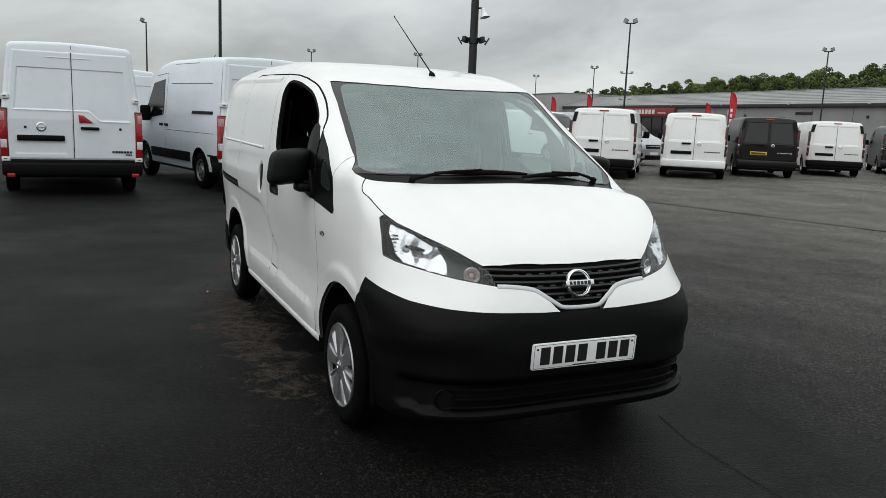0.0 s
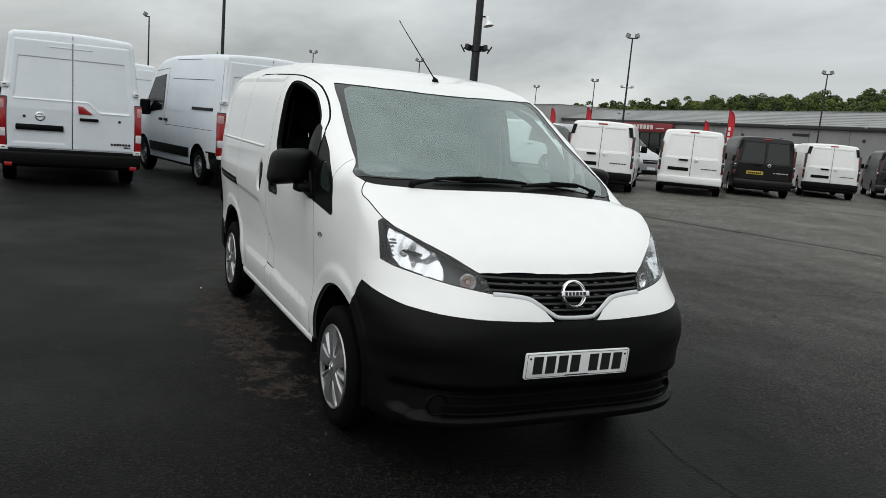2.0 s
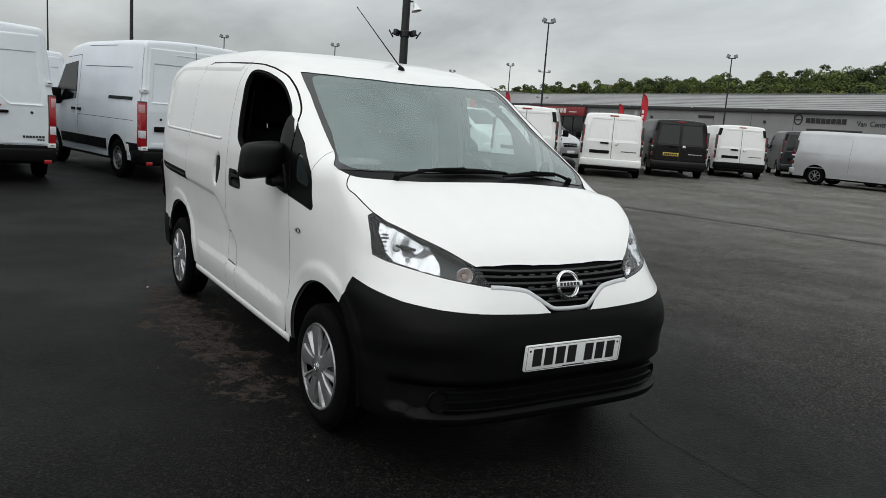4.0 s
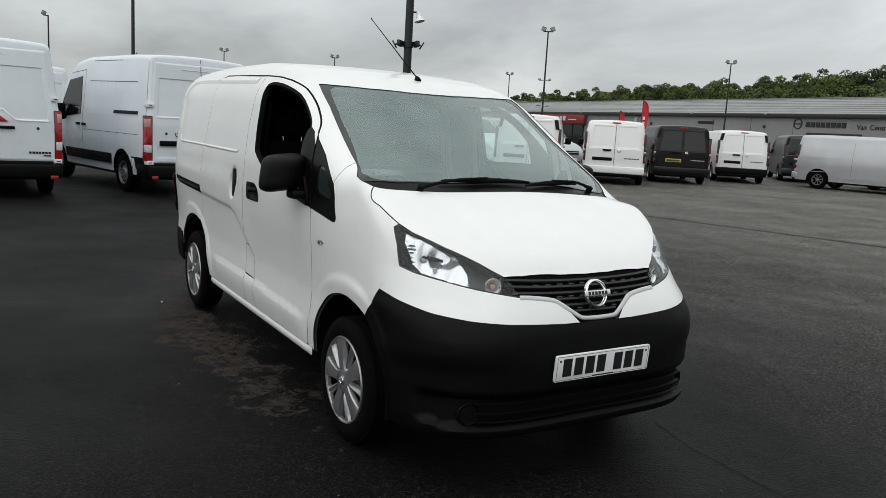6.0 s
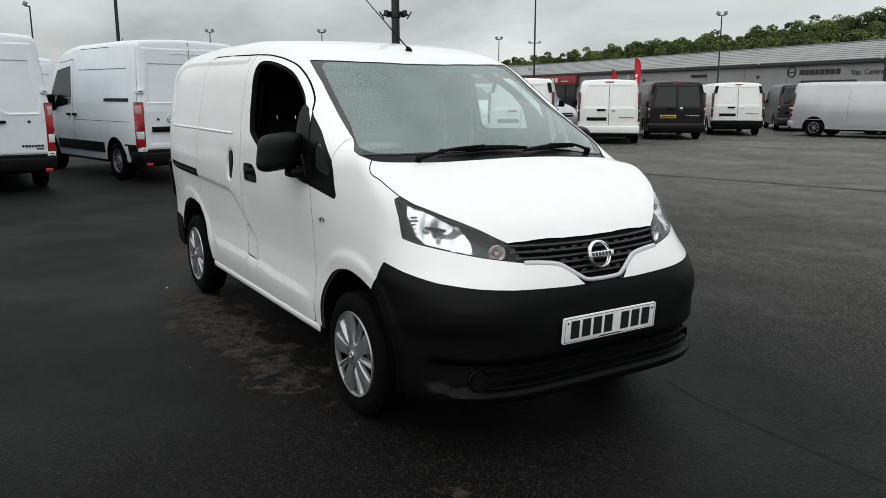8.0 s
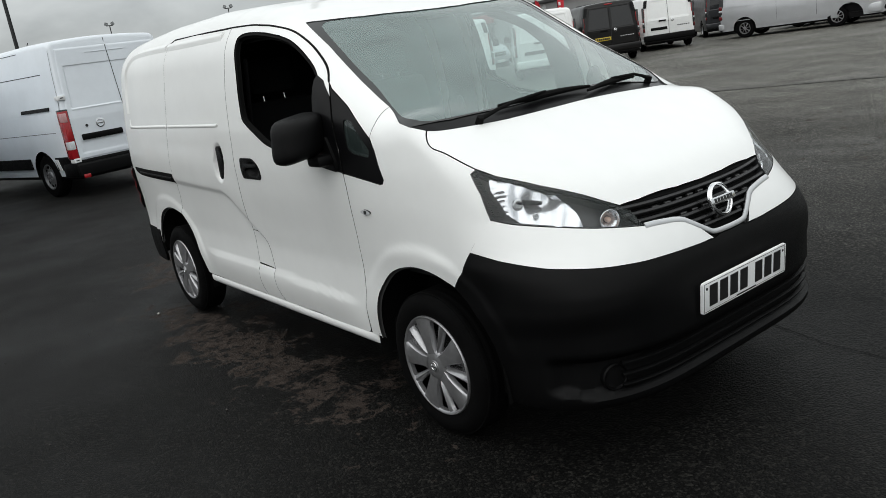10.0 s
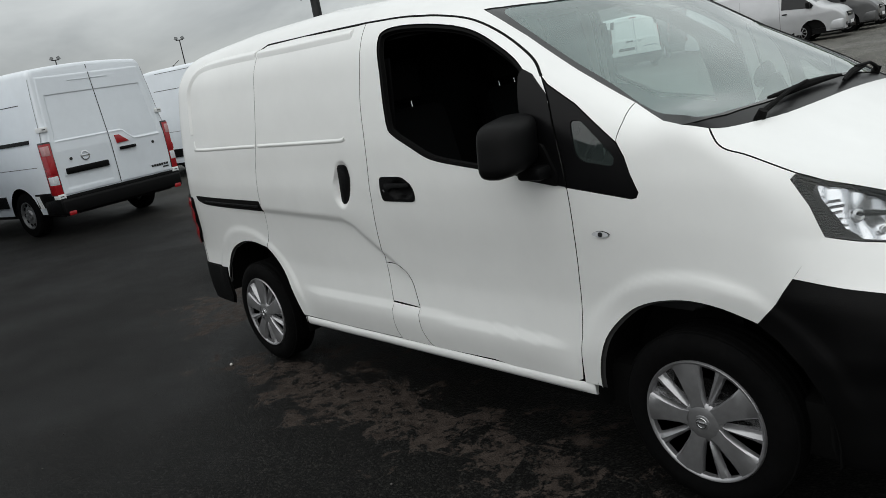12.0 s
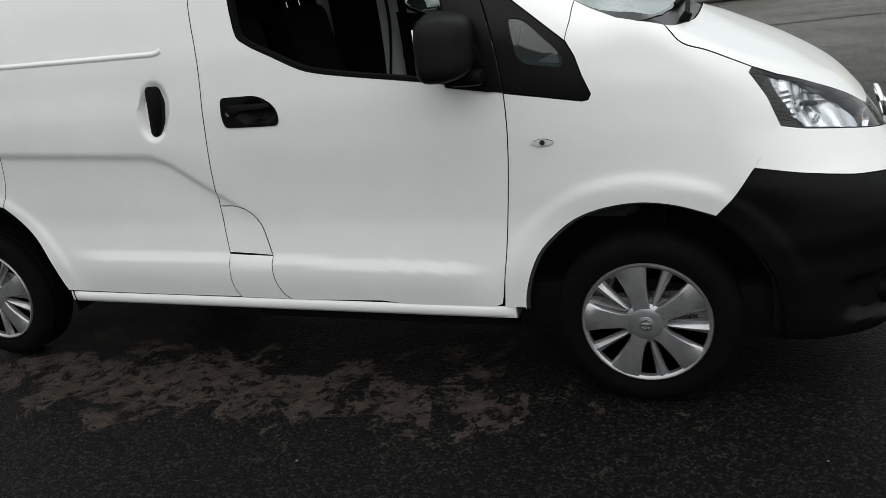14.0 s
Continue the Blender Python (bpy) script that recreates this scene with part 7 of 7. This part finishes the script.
bar_sign(-6.65, -2.5, 3.24, 3.66, 8, SIGN_BLACK, 1)
bar_sign(-20.2, -17.9, 3.30, 3.56, 8, SIGN_BLACK, 2)
bm = bmesh.new()
lathe(bm, [(0.46, 0.0), (0.46, 0.06), (0.37, 0.06), (0.37, 0.0)], 32, pose(-7.5, -0.003, 3.5, 90, 0, 0), closed=True)
box(bm, -7.8, -7.2, -0.06, -0.01, 3.44, 3.54)
part("round_badge", bm, SIGN_BLACK, hall)
letters("Van", -1.6, 3.14, 0.60, SIGN_BLACK)
letters("Centre", -0.4, 3.14, 0.60, SIGN_BLACK)
bm = bmesh.new()
lathe(bm, [(0.30, 0.0), (0.30, 0.05), (0.0001, 0.05)], 24, pose(-30.6, -0.003, 3.55, 90, 0, 0))
part("round_badge", bm, GALV, hall)


# ---- posts, lamps, flags ----
def lamp_post(x, y, h, heads=2, r=0.055, label="dark lamp post with twin floodlights", turn=None, brackets=(), name="lamp_post"):
    turn = math.degrees(math.atan2(y + 2, x - 3)) - 90 if turn is None else turn
    p = thing(name, label, "lamp post", "yard lamp posts", at=pose(x, y, 0, 0, 0, turn))
    bm = bmesh.new()
    tube(bm, (0, 0, 0), (0, 0, h), r, r * 0.6, 14)
    box(bm, -0.16, 0.16, -0.16, 0.16, 0, 0.03, 0.005)
    part("pole", bm, POST, p)
    if heads:
        bm = bmesh.new()
        wide = 0.22 if heads == 2 else 0.20
        tube(bm, (-wide, 0, h - 0.02), (wide if heads == 2 else 0, 0, h - 0.02), 0.03, n=8)
        part("cross_arm", bm, POST, p)
        for s in ((-1, 1) if heads == 2 else (-1,)):
            m = Matrix.Translation((s * wide * 0.95, 0.10, h + 0.10)) @ Matrix.Rotation(radians(-s * 22), 4, "Y") @ Matrix.Rotation(radians(18), 4, "X")
            head = part("floodlight", box(bmesh.new(), -0.105, 0.105, -0.06, 0.06, -0.10, 0.10, 0.02, m), POST, p)
            part("front_glass", box(bmesh.new(), -0.09, 0.09, -0.070, -0.061, -0.085, 0.085, 0.003, m), LAMP_GLASS, head)
            bm = bmesh.new()
            tube(bm, (s * wide, 0, h - 0.02), (s * wide * 0.95, 0.10, h + 0.08), 0.018, n=8)
            part("yoke", bm, POST, p)
    for z in brackets:
        bm = bmesh.new()
        box(bm, -0.26, 0.26, -0.03, 0.03, z, z + 0.05, 0.008)
        part("bracket", bm, GALV, p)
        for s in (-1, 1):
            part("bracket_light", box(bmesh.new(), s * 0.24 - 0.07, s * 0.24 + 0.07, -0.14, 0.02, z + 0.02, z + 0.12, 0.02), GALV, p)
    return p


lamp_post(-26.64, 21.33, 6.2, brackets=(2.7, 3.9))
lamp_post(-28.4, 36.63, 6.15)
lamp_post(-41.5, 1.45, 5.85, heads=1, label="slim dark post with one small lamp")
lamp_post(-26.2, 2.80, 10.0, heads=0, r=0.07, label="tall plain dark mast behind the vans")
lamp_post(-54.5, 13.9, 6.0)
lamp_post(-50.0, 20.6, 5.95)
lamp_post(-49.5, 35.8, 6.0)
lamp_post(-64.9, 39.8, 6.05)
lamp_post(-15.3, 31.0, 10.5, heads=0, r=0.11, label="tall plain dark mast near the hall")
lamp_post(-24.0, 62.0 - 15, 6.2)

mast = thing("camera_mast", "dark steel mast with surveillance cameras and a white lamp", "mast", at=pose(-10.1, 4.9, 0, 0, 0, 62))
bm = bmesh.new()
tube(bm, (0, 0, 0), (0, 0, 6.5), 0.085, 0.065, 16)
box(bm, -0.2, 0.2, -0.2, 0.2, 0, 0.03, 0.005)
part("pole", bm, POST, mast)
bm = bmesh.new()
box(bm, -0.24, 0.24, -0.02, 0.02, 2.93, 2.96, 0.006)
lathe(bm, [(0.085, 2.89), (0.095, 2.90), (0.095, 3.00), (0.085, 3.01)], 18)
part("bracket", bm, POST, mast)
for s in (-1, 1):
    cam_ob = part("camera_housing", box(bmesh.new(), -0.035, 0.035, -0.07, 0.07, -0.055, 0.055, 0.012, pose(s * 0.155, -0.05, 2.96, -8, 0, s * 30)), POST, mast)
    bm = bmesh.new()
    tube(bm, (s * 0.10, 0, 2.945), (s * 0.15, -0.03, 2.955), 0.015, n=8)
    part("stalk", bm, POST, mast)
    bm = bmesh.new()
    box(bm, -0.012, 0.012, -0.05, 0.05, -0.075, 0.075, 0.005, pose(s * 0.255, -0.04, 2.935, 0, s * 32, 0))
    part("infrared_lamp", bm, POST, mast)
bm = bmesh.new()
box(bm, -0.05, 0.16, -0.015, 0.015, 3.53, 3.56, 0.006)
part("arm", bm, POST, mast)
bm = bmesh.new()
lathe(bm, [(0.0001, 0.09), (0.030, 0.085), (0.035, 0.03), (0.060, -0.04), (0.100, -0.10), (0.094, -0.10), (0.05, -0.03), (0.0001, 0.0)], 20, pose(0.17, -0.03, 3.47, -8, -14, 0))
part("lamp_head", bm, PAINT, mast, "white bell-shaped lamp head")
part("junction_box", box(bmesh.new(), -0.08, 0.08, -0.15, -0.06, 1.2, 1.6, 0.01), GALV, mast)


def feather_flag(x, y, h, turn, wide=0.25):
    f = thing("feather_flag", "red feather flag on a bent pole with pale print", "flag", "red feather flags", at=pose(x, y, 0, 0, 0, turn))
    bm = bmesh.new()
    pipe(bm, [Vector((0.10 * wide * (k / 10) ** 3, 0, h * k / 10)) for k in range(11)], 0.016, 6)
    part("pole", bm, POST, f)
    bm = bmesh.new()
    rows = []
    for k in range(26):
        u = k / 25
        z = 0.55 + (h - 0.53) * u
        start = 0.10 * wide * (z / h) ** 3
        edge_ = start + wide * (0.60 + 0.40 * min(1, u / 0.7)) * (1 if u < 0.80 else math.sqrt(max(0.004, 1 - ((u - 0.80) / 0.20) ** 2)))
        rows.append([bm.verts.new((start + (edge_ - start) * j / 6, 0.05 * math.sin(j * 0.9 + k * 0.5) * j / 6, z)) for j in range(7)])
    for a, b in zip(rows, rows[1:]):
        for j in range(6):
            bm.faces.new((a[j], a[j + 1], b[j + 1], b[j]))
    cloth = part("cloth", bm, FLAG_RED, f)
    sol = cloth.modifiers.new("thick", "SOLIDIFY")
    sol.thickness = 0.008
    for k in range(7):
        part("print_bar", box(bmesh.new(), wide * 0.22, wide * 0.55, -0.075, 0.075, 0.9 + k * (h - 1.6) / 7, 0.9 + k * (h - 1.6) / 7 + (h - 1.6) / 7 * 0.66), FLAG_WHITE, cloth)
    bm = bmesh.new()
    lathe(bm, [(0.25, 0), (0.25, 0.03), (0.03, 0.06)], 18)
    part("base", bm, POST, f)
    return f


feather_flag(-30.3, 19.65, 2.80, 40)
feather_flag(-28.8, 20.75, 2.95, 40)
feather_flag(-25.75, 25.5, 2.75, 40)
feather_flag(-24.95, 26.2, 3.3, 42, 0.31)

# ---- cars further off ----
suv = stand(passenger_car("dark grey crossover car with chrome strips and alloy wheels", PAINT_GREY, 1.55, "crossover car", chrome=True, length=4.35), -2.82, 17.58, 13.3)
grey_van = stand(panel_van("mid grey panel van parked beside a silver one", PAINT_MID, group="vans in the far row"), -14.85, 28.3, 11.7)
white_van = stand(panel_van("white panel van in the far row", PAINT, group="vans in the far row"), -14.85, 31.6, 11.7)
stand(panel_van("black panel van in the far row", PAINT_BLACK, group="vans in the far row"), -14.9, 34.8, 11.7)
twin(white_van, -15.0, 38.0, 11.7)
twin(grey_van, -15.2, 41.2, 11.7, "mid grey panel van in the far row")
white_car = stand(passenger_car("white hatchback in the row of cars", PAINT, 1.48), -15.6, 44.4, 8)
silver_car = stand(passenger_car("silver hatchback in the row of cars", PAINT_SILVER, 1.5), -15.8, 47.4, 8)
dark_car = stand(passenger_car("black car parked nose out by the hall", PAINT_BLACK, 1.48), -12.7, 50.4, -86)
grey_car = stand(passenger_car("dark grey car parked nose out by the hall", PAINT_GREY, 1.5), -10.1, 49.4, -82)
twin(white_car, -4.6, 38.6, 84, "white car with its tail to the yard")
bm = bmesh.new()
for k in range(7):
    tube(bm, (-14.0 + k * 0.75, 49.9 - k * 0.22, 0), (-14.0 + k * 0.75, 49.9 - k * 0.22, 0.9), 0.03, n=8)
tube(bm, (-14.0, 49.9, 0.85), (-9.5, 48.58, 0.85), 0.025, n=8)
tagged(part("hand_rail", bm, GALV), "low galvanised rail before the hall", "rail")


def chevron_van(x, y, heading):
    v = panel_van("white service van with yellow and orange chevron tail", PAINT, group="service vans", name="service_van")
    for k in range(8):
        d = 1 if k % 2 else -1
        bm = bmesh.new()
        a = 0.12 * (k // 2) * 2
        for s in (-1, 1):
            prism(bm, [(s * 0.02, 0.62 + a + (0 if k % 2 else 0.12)), (s * 0.80, 0.36 + a + (0 if k % 2 else 0.12)), (s * 0.80, 0.47 + a + (0 if k % 2 else 0.12)), (s * 0.02, 0.73 + a + (0 if k % 2 else 0.12))], -0.045, -0.030, "x")
        part("chevron", bm, ORANGE if k % 2 else YELLOW_FILM, v)
    return stand(v, x, y, heading)


chevron_van(-6.95, 39.6, 98)
yellow = stand(panel_van("yellow high-visibility service van", PAINT_YELLOW, group="service vans", name="service_van"), 9.5, 33.0, 100)

# ---- wooded hillside ----
EARTH = material("rough_grass", (0.045, 0.065, 0.022), 0.9, grain=0.4, grain_size=2, stain=0.4, stain_size=0.05)


def leaf_material(name, dark, light):
    m = bpy.data.materials.new(name)
    m.use_nodes = True
    add, link = nodes_of(m.node_tree)
    b = add("ShaderNodeBsdfPrincipled", Roughness=0.7)
    b.inputs["Specular IOR Level"].default_value = 0.2
    o = add("ShaderNodeOutputMaterial")
    link(b.outputs[0], o.inputs["Surface"])
    g = add("ShaderNodeNewGeometry")
    c = add("ShaderNodeTexCoord")
    n = add("ShaderNodeTexNoise", Scale=0.13, Detail=3.0)
    link(c.outputs["Object"], n.inputs["Vector"])
    x = add("ShaderNodeMath")
    x.operation = "ADD"
    r = add("ShaderNodeMapRange")
    r.inputs[1].default_value, r.inputs[2].default_value, r.inputs[3].default_value, r.inputs[4].default_value = 0.3, 0.7, -0.25, 0.75
    link(n.outputs["Fac"], r.inputs[0])
    h = add("ShaderNodeMath")
    h.operation = "MULTIPLY"
    h.inputs[1].default_value = 0.28
    link(g.outputs["Random Per Island"], h.inputs[0])
    link(r.outputs[0], x.inputs[0])
    link(h.outputs[0], x.inputs[1])
    k = add("ShaderNodeValToRGB")
    k.color_ramp.elements[0].color, k.color_ramp.elements[1].color = (*dark, 1), (*light, 1)
    link(x.outputs[0], k.inputs[0])
    link(k.outputs[0], b.inputs["Base Color"])
    return m


LEAVES = leaf_material("mixed_green_leaves", (0.012, 0.022, 0.007), (0.122, 0.158, 0.038))
BARK = material("brown_bark", (0.06, 0.045, 0.032), 0.9, grain=0.3, grain_size=5, relief=0.5, relief_size=8)


def hall_range(b):
    """Distance from the yard to the hall's front along a bearing in degrees."""
    return 45.7 / max(0.2, math.cos(radians(b - 72.8)))


def hill(x, y):
    """Height of the slope behind the hall."""
    b = math.degrees(math.atan2(y + 2.25, x - 3.1))
    e = math.hypot(x - 3.1, y + 2.25) - hall_range(b)
    far = np.interp(b, (60, 100, 119.5, 125, 131, 136, 140, 143, 150, 160), (9.6, 10.8, 10.7, 10.2, 9.7, 9.2, 9.2, 8.6, 7.8, 3.0))
    return float(far) * ramp(e, 14, 112)


bm = bmesh.new()
grid = {}
for i in range(61):
    for j in range(13):
        b = radians(55 + 97 * i / 60)
        d = hall_range(math.degrees(b)) + 15 + 20 * j + 3 * j * j
        x, y = 3.1 + d * math.cos(b), -2.25 + d * math.sin(b)
        grid[i, j] = bm.verts.new((x, y, hill(x, y) + (0.03 if hill(x, y) > 0.02 else -0.5)))
for i in range(60):
    for j in range(12):
        bm.faces.new((grid[i, j], grid[i + 1, j], grid[i + 1, j + 1], grid[i, j + 1]))
tagged(part("hillside", bm, EARTH, smooth=80), "low grassy hillside under the woods", "hill", kind="structure")


def wood(seed, count):
    """Many trees: tapered stems, limbs, crowns of small leaf clumps with gaps."""
    rng = np.random.default_rng(seed)
    verts, faces, sv, sf = [], [], [], []
    nv = ns = 0
    for t in range(count):
        b = radians(rng.uniform(98, 150) if t % 3 else rng.uniform(117, 146))
        deg = math.degrees(b)
        d = hall_range(deg) + 19 + 100 * rng.random() ** 1.3
        x, y = 3.1 + d * math.cos(b), -2.25 + d * math.sin(b)
        z = hill(x, y)
        tall = rng.uniform(3.0, 6.6) * float(np.interp(deg, (120, 142), (1.0, 0.66)))
        narrow = rng.random() < 0.12
        wide = tall * (rng.uniform(0.16, 0.22) if narrow else rng.uniform(0.34, 0.55))
        # stem and three limbs
        k = 5
        limbs = [((x, y, z), (x, y, z + tall * 0.6), 0.16)] + [((x, y, z + tall * 0.35), (x + wide * 0.6 * math.cos(a), y + wide * 0.6 * math.sin(a), z + tall * rng.uniform(0.55, 0.75)), 0.07) for a in rng.uniform(0, 6.28, 3)]
        for p, q, r in limbs:
            for c, rr in ((p, r), (q, r * 0.45)):
                sv += [(c[0] + rr * math.cos(6.283 * i / k), c[1] + rr * math.sin(6.283 * i / k), c[2]) for i in range(k)]
            sf += [(ns + i, ns + (i + 1) % k, ns + k + (i + 1) % k, ns + k + i) for i in range(k)]
            ns += 2 * k
        # crown lobes, each a shell of leaf clumps
        lobes = int(rng.integers(4, 7))
        lc = rng.normal(0, 1, (lobes, 3)) * np.array([wide * 0.42, wide * 0.42, tall * 0.17]) + np.array([x, y, z + tall * 0.64])
        lr = rng.uniform(0.36, 0.62, lobes) * wide
        if narrow:
            lc = np.stack([x + 0 * lr, y + 0 * lr, z + tall * np.linspace(0.3, 0.92, lobes)], 1)
            lr = wide * np.linspace(1.0, 0.45, lobes)
        m = 150
        for c, r in zip(lc, lr):
            u = rng.normal(0, 1, (m, 3))
            u /= np.linalg.norm(u, axis=1)[:, None]
            u[:, 2] = np.where(u[:, 2] < -0.3, -u[:, 2], u[:, 2])
            p = c + u * (r * rng.uniform(0.70, 1.05, m))[:, None] * np.array([1, 1, 0.85])
            nrm = u + rng.normal(0, 0.45, (m, 3))
            nrm /= np.linalg.norm(nrm, axis=1)[:, None]
            a1 = np.cross(nrm, rng.normal(0, 1, (m, 3)))
            a1 /= np.linalg.norm(a1, axis=1)[:, None]
            a2 = np.cross(nrm, a1)
            s = rng.uniform(0.11, 0.24, m)[:, None]
            q = np.stack([p + a1 * s, p + a2 * s * 0.8 + nrm * s * 0.2, p - a1 * s, p - a2 * s * 0.8 + nrm * s * 0.2], 1)
            verts.append(q.reshape(-1, 3))
            faces.append(nv + np.arange(m * 4).reshape(m, 4))
            nv += m * 4
    V, Fc = np.concatenate(verts), np.concatenate(faces)
    me = bpy.data.meshes.new("woodland_crowns")
    me.vertices.add(len(V))
    me.vertices.foreach_set("co", V.astype(np.float32).ravel())
    me.loops.add(Fc.size)
    me.loops.foreach_set("vertex_index", Fc.astype(np.int32).ravel())
    me.polygons.add(len(Fc))
    me.polygons.foreach_set("loop_start", np.arange(0, Fc.size, 4, dtype=np.int32))
    me.update(calc_edges=True)
    me.validate()
    me.materials.append(LEAVES)
    ms = bpy.data.meshes.new("woodland_stems")
    ms.from_pydata(sv, [], sf)
    ms.materials.append(BARK)
    w = tagged(new("woodland"), "mixed green woodland covering the hillside", "woods", kind="stuff")
    for nm, data in (("crowns", me), ("stems", ms)):
        o = new(nm, data)
        o.parent = w
    return w


wood(3, 1380)

# houses on the ridge
TILE = material("brown_roof_tile", (0.10, 0.07, 0.06), 0.8, grain=0.2, grain_size=4, stain=0.2, stain_size=0.5)
RENDER_W = material("pale_house_render", (0.40, 0.38, 0.35), 0.8, grain=0.06, grain_size=5, stain=0.15, stain_size=0.4)
for bdeg, d, turn in ((131.8, 245, 20), (132.6, 248, 25), (133.6, 252, 12), (136.8, 266, 30)):
    x, y = 3.1 + d * math.cos(radians(bdeg)), -2.25 + d * math.sin(radians(bdeg))
    z = hill(x, y)
    house = thing("house", "small pale house with a brown tiled roof among trees", "house", "houses on the ridge", at=pose(x, y, z + 0.4, 0, 0, bdeg - 90 + turn))
    part("wall", box(bmesh.new(), -4, 4, -3, 3, -1.0, 4.4), RENDER_W, house)
    bm = bmesh.new()
    prism(bm, [(-3.5, 4.2), (3.5, 4.2), (0, 6.4)], -4.3, 4.3, "x")
    part("roof", bm, TILE, house)
    for wx in (-2.2, 0.0, 2.2):
        for wz in (0.6, 2.7):
            part("window", box(bmesh.new(), wx - 0.5, wx + 0.5, -3.05, -2.98, wz, wz + 1.1), GLASS_DARK, house)
    part("chimney", box(bmesh.new(), 1.9, 2.5, -0.3, 0.3, 5.5, 7.1), TILE, house)
